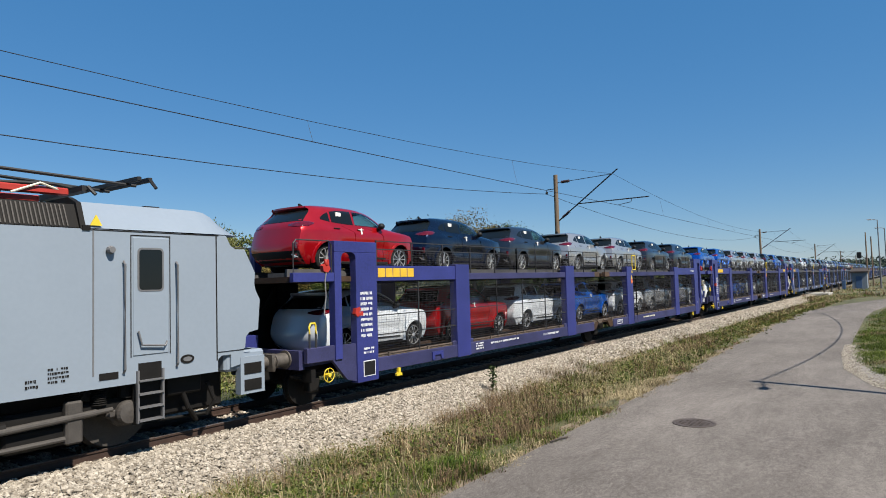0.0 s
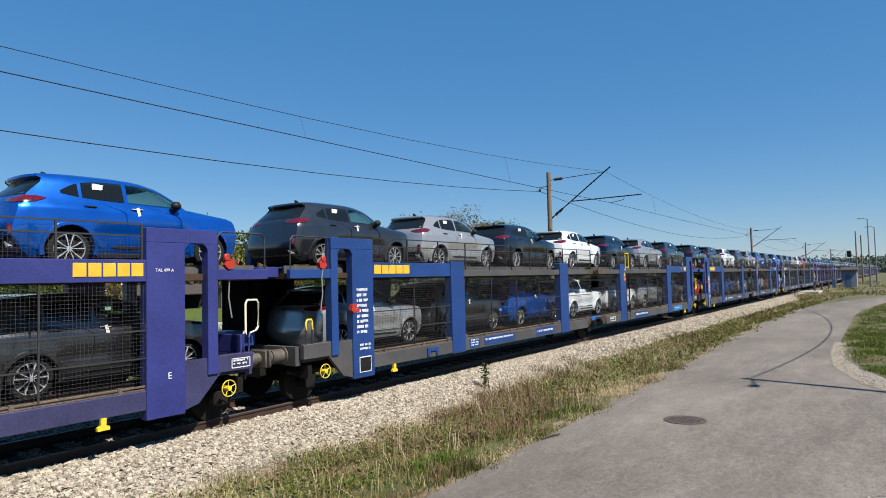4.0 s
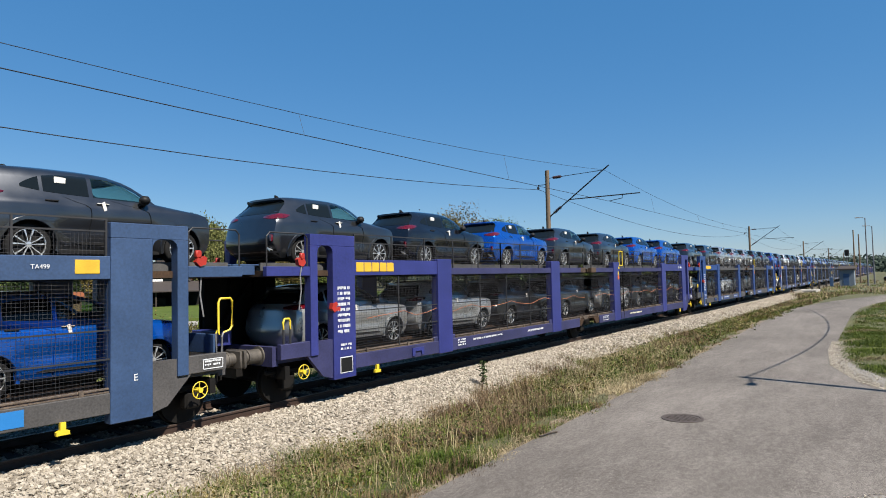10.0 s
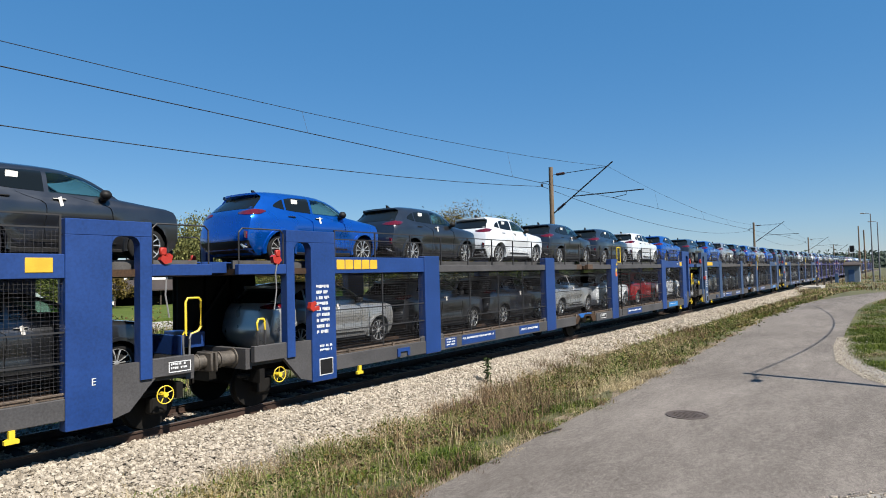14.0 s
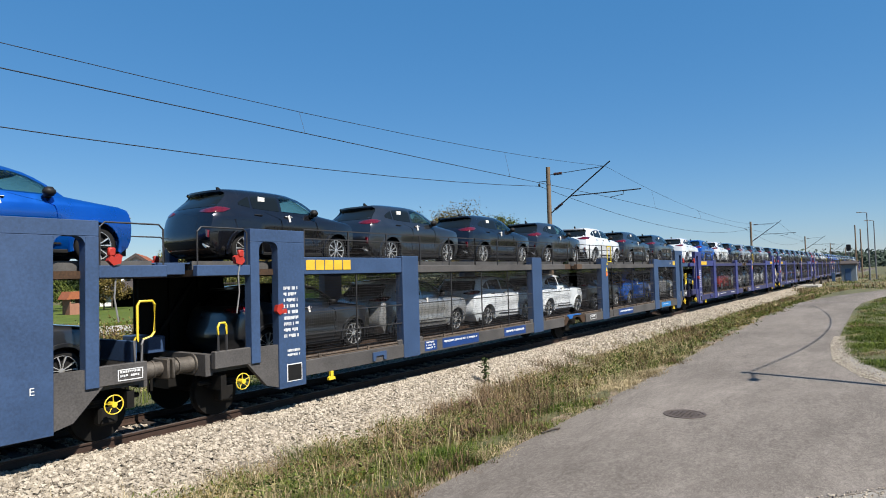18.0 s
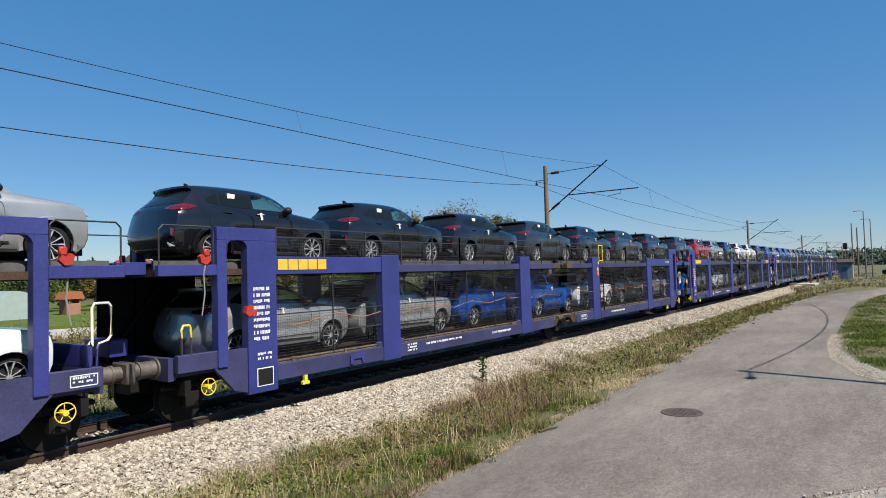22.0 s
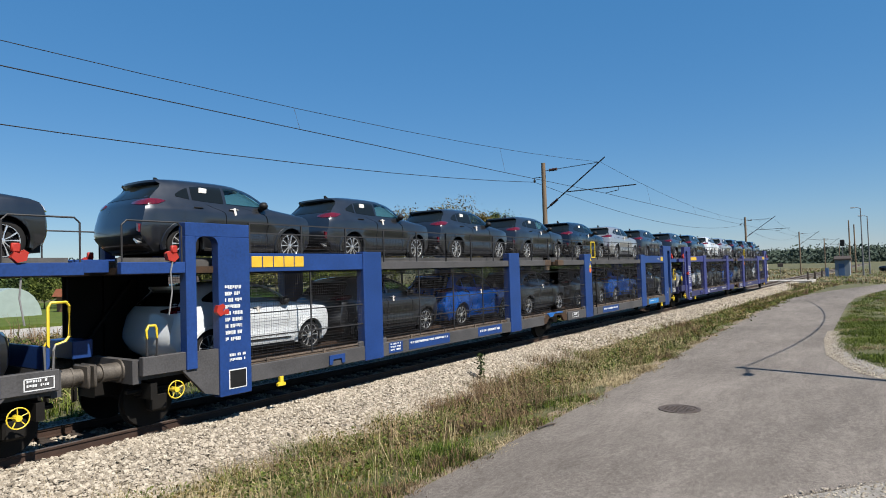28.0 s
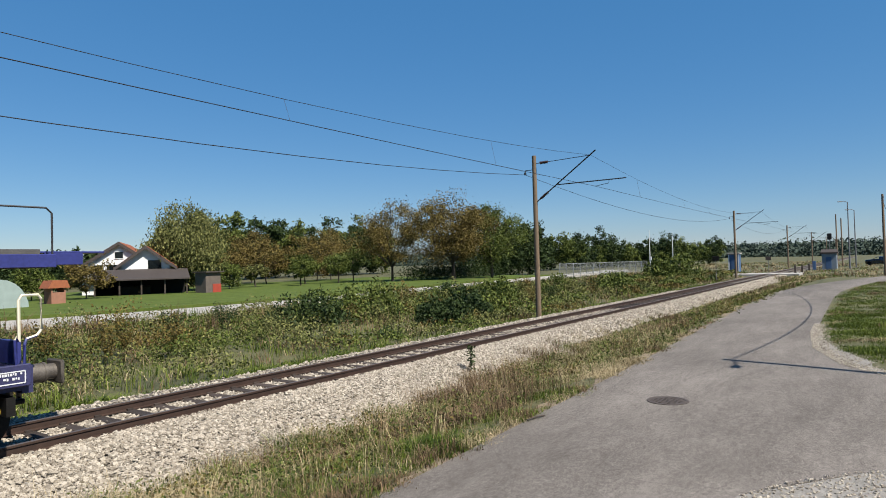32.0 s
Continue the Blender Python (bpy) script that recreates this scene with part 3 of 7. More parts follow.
def cut_door_windows(bm):
    """Open the front door windows on both sides, so that the cabin can be looked through."""
    lo = [Vector((x, 0, a + 0.010)) for x, a, b in FORE_PANE]
    hi = [Vector((x, 0, b - 0.012)) for x, a, b in FORE_PANE]
    ring = [lo[0], lo[-1]] + hi[::-1]
    mid = sum(ring, Vector()) / len(ring)
    for a, b in zip(ring, ring[1:] + ring[:1]):
        n = (b - a).cross(Vector((0, 1, 0)))
        faces = [f for f in bm.faces if f.calc_center_median().z > 1.04 and abs(f.calc_center_median().y) > 0.45 and 0.7 < f.calc_center_median().x < 2.4]
        geom = list({v for f in faces for v in f.verts} | {e for f in faces for e in f.edges}) + faces
        bmesh.ops.bisect_plane(bm, geom=geom, dist=1e-5, plane_co=a, plane_no=n)
    def inside(p):
        return all(((b - a).cross(Vector((0, 1, 0)))).dot(p - a) * ((b - a).cross(Vector((0, 1, 0)))).dot(mid - a) > 0 for a, b in zip(ring, ring[1:] + ring[:1]))
    gone = [f for f in bm.faces if abs(f.calc_center_median().y) > 0.45 and inside(f.calc_center_median())]
    bmesh.ops.delete(bm, geom=gone, context="FACES")


def arch_lip(bm, c, side):
    """Raised moulding round a wheel arch."""
    rows = []
    body = [v for v in bm.verts if v.co.y * side > 0.5 and abs((v.co - Vector((c, v.co.y, 0.335))).length - 0.385) < 0.004]
    for i in range(17):
        q = radians(-14 + 208 * i / 16)
        row = []
        for r, out in ((0.382, -0.05), (0.382, 0.020), (0.392, 0.028), (0.440, 0.026), (0.456, -0.015)):
            x, z = c + r * math.cos(q), 0.335 + r * math.sin(q)
            row.append(bm.verts.new((x, side * (side_y(x, min(max(z, 0.33), 0.90)) + out), z)))
        rows.append(row)
    for a, b in zip(rows, rows[1:]):
        for k in range(4):
            bm.faces.new((a[k], a[k + 1], b[k + 1], b[k]))
    top = rows[8][0]
    near = min(body, key=lambda v: (v.co - top.co).length)
    bmesh.ops.weld_verts(bm, targetmap={top: near})


def patch(grid, depth=(0, 0, 0)):
    """A sheet from a grid of points, with a rim that reaches back by depth."""
    bm = bmesh.new()
    vs = [[bm.verts.new(p) for p in row] for row in grid]
    for a, b in zip(vs, vs[1:]):
        for k in range(len(a) - 1):
            bm.faces.new((a[k], a[k + 1], b[k + 1], b[k]))
    edge = vs[0] + [r[-1] for r in vs[1:-1]] + vs[-1][::-1] + [r[0] for r in vs[-2:0:-1]]
    back = [bm.verts.new(v.co + Vector(depth)) for v in edge]
    for k in range(len(edge)):
        j = (k + 1) % len(edge)
        bm.faces.new((edge[k], edge[j], back[j], back[k]))
    return bm


def side_pane(cols, side):
    """Side glass over columns of (x, low, high)."""
    grid = []
    for x, lo, hi in cols:
        grid.append([(x, side * (side_y(x, lo + (hi - lo) * k / 4) + 0.005), lo + (hi - lo) * k / 4) for k in range(5)])
    return patch(grid, (0, -side * 0.03, 0))


def end_pane(z0, z1, q0, q1, rear, width=1.0, n=7):
    """Glass or lamp on the tail (rear) or the front."""
    grid = []
    for i in range(6):
        z = z0 + (z1 - z0) * i / 5
        xr, xf, w = slice_at(z)
        y1 = abs(car_ring(z)[5][1]) / 0.96
        row = []
        for k in range(n):
            q = q0 + (q1 - q0) * k / (n - 1)
            b = lerp(BULGE, z) if rear else (0.30 if z > 1.09 else 0.26)
            x = xr + b * abs(q) ** 3 - 0.006 if rear else xf - b * abs(q) ** 3 + 0.006
            row.append((x, q * y1, z))
        grid.append(row)
    return patch(grid, (0.03 if rear else -0.03, 0, 0))


def tail_lamp(side):
    """Lens-shaped lamp that wraps the rear corner."""
    swell = (0.30, 0.75, 0.95, 1.0, 1.0, 0.85, 0.62, 0.18)
    grid = []
    for i in range(5):
        row = []
        for k, w in zip((2, 3, 4, 5, 6, 8, 10, 12), swell):
            z = 1.105 + 0.012 * (k - 5) / 3 + 0.105 * (i / 4 - 0.5) * w
            x, y = car_ring(z)[k]
            row.append((x - 0.008 if k < 7 else x, side * (y + 0.010), z))
        grid.append(row)
    return patch(grid, (0.03, -side * 0.03, 0))


def car_wheel():
    bm = bmesh.new()
    turned(bm, [(0.06, 0.06), (0.232, 0.06), (0.244, 0.0), (0.255, -0.004), (0.315, 0.004), (0.332, 0.02), (0.337, 0.06), (0.337, 0.15), (0.325, 0.20), (0.2, 0.21)], "y", 28)
    bmesh.ops.recalc_face_normals(bm, faces=bm.faces[:])
    tyre = finish(bm, "wheel", M_TYRE, 50)
    bm = bmesh.new()
    turned(bm, [(0.246, 0.002), (0.246, -0.006), (0.239, -0.006), (0.235, 0.02)], "y", 28, caps=False)
    turned(bm, [(0.046, 0.03), (0.044, -0.002), (0.02, -0.006)], "y", 12)

    def spoke(a0, a1, w0, w1):
        lo = [bm.verts.new(p + Vector((0, y, 0))) for p, y in ((a0 - w0, -0.004), (a0 + w0, -0.004), (a1 + w1, 0.002), (a1 - w1, 0.002))]
        hi = [bm.verts.new(v.co + Vector((0, 0.025, 0))) for v in lo]
        bm.faces.new(lo)
        bm.faces.new(hi[::-1])
        for i in range(4):
            bm.faces.new((lo[i], hi[i], hi[(i + 1) % 4], lo[(i + 1) % 4]))
    for k in range(5):
        q = 2 * math.pi * k / 5 + 0.3
        d, s = Vector((math.cos(q), 0, math.sin(q))), Vector((-math.sin(q), 0, math.cos(q)))
        for e in (-1, 1):
            spoke(d * 0.035 + s * e * 0.012, d * 0.130 + s * e * 0.030, s * 0.0055, s * 0.007)
            spoke(d * 0.128 + s * e * 0.031, d * 0.236 + s * e * 0.066, s * 0.008, s * 0.014)
    return tyre, finish(bm, "rim", M_RIM, 35)


WORDS = {"red": "glossy red", "navy": "glossy dark navy", "grey": "dark metallic grey", "silver": "metallic silver", "white": "glossy white", "blue": "bright metallic blue", "black": "glossy black"}


def car_meshes():
    k = {}
    k["body"] = finish(car_body(), "body", M_PAINT["grey"], 38)
    bm = bmesh.new()
    box(bm, -0.55, 3.2, -0.66, 0.66, 0.17, 0.75)
    box(bm, 0.40, 2.19, -0.845, 0.845, 0.185, 0.29, 0.03)
    for side in (-1, 1):
        prism(bm, [(0.66, 0.375), (0.80, 0.40), (2.02, 0.375), (2.04, 0.345), (0.80, 0.355)], "y", side * 0.80, side * (side_y(1.3, 0.38) + 0.010))
        box(bm, 0.80, 2.0, side * 0.79, side * 0.82, 0.22, 0.39)
    k["underbody"] = finish(bm, "underbody", M_PLASTIC)
    rows = [(-0.10, 1.225, 1.265), (0.0, 1.21, 1.325), (0.10, 1.195, 1.37), (0.17, 1.185, 1.395)]
    mid = [(0.225, 1.18, 1.41), (0.45, 1.165, 1.44), (0.7, 1.155, 1.45), (0.92, 1.148, 1.45)]
    fore = FORE_PANE
    for side in (-1, 1):
        k["quarter", side] = finish(side_pane(rows, side), "side_window", M_GLASS, 60)
        k["rear_door", side] = finish(side_pane(mid, side), "side_window", M_GLASS, 60)
        k["front_door", side] = finish(side_pane(fore, side), "side_window", M_GLASS_FRONT, 60)
        k["tail", side] = finish(tail_lamp(side), "tail_light", M_TAIL, 60)
        k["head", side] = finish(end_pane(0.84, 0.95, side * 0.55, side * 0.93, False), "headlight", M_LAMP, 60)
        bm = bmesh.new()
        box(bm, 1.74, 1.92, side * 0.855, side * 1.02, 1.09, 1.225, 0.05)
        box(bm, 1.79, 1.89, side * 0.78, side * 0.88, 1.075, 1.14)
        k["mirror", side] = finish(bm, "mirror", M_PLASTIC, 50)
        for x in (0.32, 1.13):
            bm = bmesh.new()
            y = side_y(x, 1.045)
            box(bm, x - 0.10, x + 0.10, side * (y - 0.01), side * (y + 0.03), 1.035, 1.06, 0.008)
            k["handle", side, x] = finish(bm, "door_handle", M_PLASTIC)
    k["rear_window"] = finish(end_pane(1.17, 1.435, -0.985, 0.985, True, n=9), "rear_window", M_GLASS, 60)
    k["windscreen"] = finish(end_pane(1.15, 1.46, -0.93, 0.93, False, n=9), "windscreen", M_GLASS_FRONT, 60)
    k["diffuser"] = finish(end_pane(0.25, 0.50, -0.97, 0.97, True, n=9), "rear_diffuser", M_PLASTIC, 60)
    bm = bmesh.new()
    prism(bm, [(-0.06, 1.525), (0.10, 1.535), (-0.04, 1.615), (-0.08, 1.615)], "y", -0.02, 0.02)
    k["antenna"] = finish(bm, "antenna", M_PLASTIC)
    bm = bmesh.new()
    y = -side_y(0.52, 1.36) - 0.012
    prism(bm, [(0.40, 1.28), (0.57, 1.27), (0.58, 1.40), (0.41, 1.41)], "y", y - 0.006, y + 0.02)
    k["sheet"] = finish(bm, "paper_sheet", M_PAPER)
    bm = bmesh.new()
    y = -side_y(1.13, 1.03) - 0.032
    prism(bm, [(1.135, 0.93), (1.185, 0.95), (1.145, 1.09), (1.095, 1.07)], "y", y - 0.004, y)
    box(bm, 1.02, 1.22, y - 0.003, y + 0.002, 1.05, 1.060)
    k["tape"] = finish(bm, "paper_tag", M_PAPER)
    bm = bmesh.new()
    half = car_ring(0.62)
    x, y = half[4]
    prism(bm, [(-y - 0.055, 0.55), (-y + 0.0, 0.57), (-y + 0.01, 0.71), (-y - 0.055, 0.69)], "x", x - 0.02, x + 0.03)
    k["reflector"] = finish(bm, "reflector", M_TAIL)
    # seats, dashboard and steering wheel
    bm = bmesh.new()
    for y in (-0.36, 0.36):
        prism(bm, [(0.80, 0.72), (1.02, 0.72), (0.92, 1.24), (0.78, 1.26)], "y", y - 0.23, y + 0.23)
        prism(bm, [(0.76, 1.29), (0.87, 1.28), (0.84, 1.43), (0.76, 1.43)], "y", y - 0.12, y + 0.12)
        box(bm, 0.81, 0.83, y - 0.06, y + 0.06, 1.24, 1.32)
        box(bm, 0.86, 1.40, y - 0.24, y + 0.24, 0.70, 0.82, 0.03)
    prism(bm, [(-0.16, 0.72), (0.06, 0.72), (-0.04, 1.20), (-0.18, 1.20)], "y", -0.62, 0.62)
    box(bm, 1.78, 2.12, -0.70, 0.70, 0.76, 1.10, 0.04)
    tube(bm, [(1.62 + 0.05 * math.sin(q), 0.36 + 0.18 * math.cos(q), 1.06 + 0.17 * math.sin(q)) for q in (2 * math.pi * i / 16 for i in range(16))], 0.016, 5, True)
    tube(bm, [(1.60, 0.36, 1.06), (1.88, 0.36, 0.98)], 0.03, 6)
    box(bm, 1.60, 1.63, 0.19, 0.53, 1.045, 1.075)
    box(bm, -0.1, 1.9, -0.1, 0.1, 0.70, 0.78)
    k["cabin"] = finish(bm, "cabin", M_CABIN, 40)
    bm = bmesh.new()
    x, y = car_ring(0.44)[4]
    prism(bm, [(-y - 0.03, 0.36), (-y + 0.02, 0.34), (-y + 0.17, 0.45), (-y + 0.15, 0.475), (-y + 0.03, 0.40)], "x", x - 0.035, x + 0.03)
    k["trim"] = finish(bm, "bumper_trim", M_RIM)
    k["tyre"], k["rim"] = car_wheel()
    k["far_wheel"] = far_wheel(k["tyre"])
    return k


def far_wheel(tyre):
    """Tyre with a plain bright disc, for the side away from the lane."""
    me = tyre.copy()
    me.materials.append(M_RIM)
    for p in me.polygons:
        if math.hypot(p.center.x, p.center.z) < 0.225 and p.center.y < 0.1:
            p.material_index = 1
    return me


def stretch_car(me):
    """Taller cabin and longer tail than the drawn slices."""
    for v in me.vertices:
        if v.co.z > 1.06:
            v.co.z = 1.06 + (v.co.z - 1.06) * 1.13
        if v.co.x < -0.3:
            v.co.x = -0.3 + (v.co.x + 0.3) * 1.10


CAR = car_meshes()
for key, me in CAR.items():
    if key not in ("tyre", "rim", "far_wheel"):
        stretch_car(me)
BODY = {}
for colour, paint in M_PAINT.items():
    BODY[colour] = CAR["body"].copy()
    BODY[colour].materials.clear()
    BODY[colour].materials.append(paint)
PROTOTYPE = {}


def build_car(colour, upper, m):
    """One car; copies share all meshes."""
    where = "upper" if upper else "lower"
    label = WORDS[colour] + " compact crossover car on a rail wagon's " + where + " deck"
    if (colour, upper) in PROTOTYPE:
        return copy_thing(PROTOTYPE[colour, upper], m)
    car = thing("crossover_car", label, "car", "new cars on the train", at=m)
    part("body", BODY[colour], None, car)
    part("underbody", CAR["underbody"], None, car, "black plastic underbody")
    part("cabin", CAR["cabin"], None, car, "dark seats and dashboard")
    for side in (-1, 1):
        for key in ("quarter", "rear_door", "front_door") if side == -1 else ("front_door",):
            part("side_window", CAR[key, side], None, car)
        if upper or side == -1:
            part("tail_light", CAR["tail", side], None, car, "red wrap-around tail light")
            part("mirror", CAR["mirror", side], None, car)
        if upper and side == -1:
            part("headlight", CAR["head", side], None, car)
        for x in WHEELS:
            w = part("wheel", CAR["tyre" if side == -1 else "far_wheel"], None, car, m=pose(x, side * 0.865, 0.337, 0, 0, 0 if side == -1 else 180))
            if side == -1:
                part("rim", CAR["rim"], None, w, "five double-spoke machined alloy rim")
    for x in (0.32, 1.13):
        part("door_handle", CAR["handle", -1, x], None, car)
    part("rear_window", CAR["rear_window"], None, car, "dark tinted rear window")
    part("windscreen", CAR["windscreen"], None, car)
    part("paper_tag", CAR["tape"], None, car, "white transport tag")
    if upper:
        part("rear_diffuser", CAR["diffuser"], None, car, "black rear bumper insert")
        part("reflector", CAR["reflector"], None, car, "red bumper reflector")
        part("bumper_trim", CAR["trim"], None, car, "silver trim on the rear bumper")
        part("antenna", CAR["antenna"], None, car)
        part("paper_sheet", CAR["sheet"], None, car, "white delivery sheet behind the window")
    PROTOTYPE[colour, upper] = car
    return car


# ---------------------------------------------------------------- train
MID = 13.77           # middle of a wagon
GAPS = [(0.02, 3.24), (3.93, 10.28), (11.02, 13.38)]   # open bays of one half


def mirror_u(a, b):
    return 2 * MID - b, 2 * MID - a


def lattice(u0, u1, z0, z1, y, step=0.06):
    n, m = max(1, round((u1 - u0) / step)), max(1, round((z1 - z0) / step))
    seg = [((u0 + (u1 - u0) * i / n, y, z0), (u0 + (u1 - u0) * i / n, y, z1)) for i in range(n + 1)]
    seg += [((u0, y, z0 + (z1 - z0) * j / m), (u1, y, z0 + (z1 - z0) * j / m)) for j in range(m + 1)]
    return seg


def wagon_shared():
    """Meshes that all wagons have in common."""
    k = {"mesh": [], "fence": [], "posts": []}
    bays = GAPS + [mirror_u(*g) for g in GAPS]
    rails = ((0.05, 6.8), (6.8, 13.35), mirror_u(6.8, 13.35), mirror_u(0.05, 6.8))
    for a, b in bays:
        k["mesh"].append(raw("mesh_panel", *wires(lattice(a, b, 0.96, 2.67, -1.44), 0.0023), M_WIRE))
    k["mesh"].append(raw("mesh_panel", *wires(sum((lattice(a, b, 0.96, 2.67, 1.44, 0.06) for a, b in bays), []), 0.0042), M_WIRE))
    for a, b in rails:
        k["fence"].append(raw("mesh_panel", *wires(lattice(a, b, 2.97, 3.46, -1.44), 0.0023), M_WIRE))
    k["fence"].append(raw("mesh_panel", *wires(sum((lattice(a, b, 2.97, 3.46, 1.44, 0.1) for a, b in rails), []), 0.0035), M_WIRE))
    for y in (-1.44, 1.44):
        bm = bmesh.new()
        for a, b in rails:
            for i in range(6):
                u = a + (b - a) * i / 5
                box(bm, u - 0.015, u + 0.015, y - 0.015, y + 0.015, 2.72, 3.66)
            for z in (3.655, 3.46):
                box(bm, a - 0.02, b + 0.02, y - 0.013, y + 0.013, z - 0.013, z + 0.013)
        for u, e in ((13.37, 1), (2 * MID - 13.37, -1)):
            tube(bm, [(u, y, 2.75), (u, y, 3.40), (u + e * 0.06, y, 3.49), (u + e * 0.34, y, 3.50)], 0.024, 6)
        k["posts"].append(finish(bm, "side_railing", M_GUARD))
    bm = bmesh.new()
    for side in (-1, 1):
        turned(bm, [(0.10, side * 0.82), (0.46, side * 0.80), (0.46, side * 0.70), (0.49, side * 0.69), (0.49, side * 0.66), (0.10, side * 0.66)], "y", 24)
    turned(bm, [(0.08, -1.0), (0.08, 1.0)], "y", 12)
    k["wheelset"] = finish(bm, "wheelset", M_DARK, 40)
    for side in (-1, 1):
        bm = bmesh.new()
        box(bm, -0.16, 0.16, side * 0.93, side * 1.15, 0.30, 0.62, 0.04)
        box(bm, -0.55, 0.55, side * 0.98, side * 1.10, 0.66, 0.74, 0.02)
        box(bm, -0.40, 0.40, side * 0.99, side * 1.09, 0.61, 0.67, 0.015)
        k["axle_box", side] = finish(bm, "axle_box", M_DARK)
    bm = bmesh.new()
    turned(bm, [(0.20, 0.0), (0.20, 0.03), (0.15, 0.035), (0.15, 0.30), (0.16, 0.30), (0.16, 0.34), (0.125, 0.34), (0.125, 0.49)], "x", 20)
    box(bm, 0.48, 0.535, -0.26, 0.26, -0.19, 0.19, 0.03)
    k["buffer"] = finish(bm, "buffer", M_BUFFER, 40)
    bm = bmesh.new()
    tube(bm, [(0.15 * math.cos(q), 0, 0.15 * math.sin(q)) for q in (2 * math.pi * i / 20 for i in range(20))], 0.010, 6, True)
    for i in range(5):
        q = 2 * math.pi * i / 5 + 0.4
        tube(bm, [(0.02 * math.cos(q), 0.02, 0.02 * math.sin(q)), (0.15 * math.cos(q), 0, 0.15 * math.sin(q))], 0.008, 6)
    turned(bm, [(0.045, -0.03), (0.045, 0.12)], "y", 10)
    k["hand_wheel"] = finish(bm, "hand_wheel", M_YELLOW)
    bm = bmesh.new()
    tube(bm, [(-0.17, 0, 0), (-0.17, 0, 0.38), (-0.16, 0, 0.42), (-0.12, 0, 0.35), (-0.12, 0, 0.95), (-0.08, 0, 1.02), (0.14, 0, 1.02), (0.18, 0, 0.96), (0.18, 0, 0.5), (0.12, 0, 0.42), (-0.02, 0, 0.38), (-0.05, 0, 0.3), (-0.05, 0, 0.0)], 0.022, 6)
    k["handle_tall"] = bm
    bm = bmesh.new()
    tube(bm, [(-0.09, 0, 0), (-0.09, 0, 0.30), (-0.09, 0, 0.45), (-0.06, 0, 0.52), (0.06, 0, 0.52), (0.09, 0, 0.45), (0.09, 0, 0.30), (0.09, 0, 0.0)], 0.024, 6)
    k["handle_short"] = finish(bm, "grab_handle", M_YELLOW, 40)
    k["handle_yellow"] = finish(k["handle_tall"].copy(), "grab_handle", M_YELLOW, 40)
    k["handle_cream"] = finish(k["handle_tall"], "grab_handle", M_CREAM, 40)
    for key, foot, z in (("handle_short", M_GUARD, 0.30), ("handle_yellow", M_GREYSTEEL, 0.40), ("handle_cream", M_STEEL["violet"], 0.40)):
        k[key].materials.append(foot)
        for p in k[key].polygons:
            p.material_index = 1 if p.center.z < z else 0
    bm = bmesh.new()
    prism(bm, [(-0.10, 0.0), (0.02, -0.03), (0.10, 0.05), (0.06, 0.13), (-0.02, 0.10), (-0.07, 0.16), (-0.13, 0.12)], "y", -0.05, 0.05)
    box(bm, -0.03, 0.09, -0.04, 0.04, 0.12, 0.26, 0.02)
    k["lever"] = finish(bm, "lashing_lever", M_REDP, 40)
    bm = bmesh.new()
    tube(bm, [(0.0, -0.03, 0.02), (-0.06, -0.04, -0.2), (-0.03, -0.03, -0.55), (-0.09, -0.02, -0.95)], 0.014, 5)
    k["strap"] = finish(bm, "hanging_strap", M_STRAP, 40)
    bm = bmesh.new()
    for x in (0.0, 0.42):
        box(bm, x - 0.02, x + 0.02, -0.02, 0.02, 0.6, 2.75)
    for i in range(7):
        box(bm, 0, 0.42, -0.012, 0.012, 0.75 + i * 0.3, 0.775 + i * 0.3)
    k["ladder"] = finish(bm, "ladder", M_DARK)
    bm = bmesh.new()
    for z in (2.98, 3.62):
        box(bm, 0.0, 0.42, -0.018, 0.018, z - 0.018, z + 0.018)
    for x in (0.0, 0.42):
        box(bm, x - 0.016, x + 0.016, -0.016, 0.016, 2.962, 3.638)
    k["gate"] = finish(bm, "ladder_gate", M_YELLOW)
    bm = bmesh.new()
    prism(bm, [(-0.05, 0.0), (0.13, 0.0), (0.04, 0.17)], "y", -0.004, 0.004)
    k["sign"] = finish(bm, "warning_sign", M_YELLOW)
    bm = bmesh.new()
    turned(bm, [(0.10, -0.004), (0.10, 0.004)], "y", 20)
    k["plate"] = finish(bm, "warning_plate", M_ORANGE)
    bm = bmesh.new()
    prism(bm, [(-0.05, 0.0), (0.05, 0.0), (0.05, -0.12), (0.12, -0.14), (0.12, -0.2), (-0.12, -0.2), (-0.12, -0.14), (-0.05, -0.12)], "y", -0.03, 0.03)
    k["hook"] = finish(bm, "towing_hook", M_YELLOW)
    return k


SHARED = wagon_shared()


def marking(name, bars, mat, wagon, y=-1.506, label=""):
    """Rows of small painted bars on the side: (u0, u1, z0, z1)."""
    bm = bmesh.new()
    for u0, u1, z0, z1 in bars:
        box(bm, u0, u1, y - 0.004, y + 0.003, z0, z1)
    tagged(part(name, bm, mat, wagon, label), kind="stuff")


def text_bars(rng, u0, u1, z0, z1, rows, mat=None):
    out = []
    h = (z1 - z0) / rows
    for i in range(rows):
        u = u0
        while u < u1 - 0.03:
            w = min(rng.uniform(0.010, 0.036), u1 - u)
            low = 0.55 if rng.random() < 0.8 else 0.4
            out.append((u, u + w, z1 - (i + low) * h, z1 - i * h))
            u += w + (0.011 if rng.random() < 0.85 else 0.05)
    return out


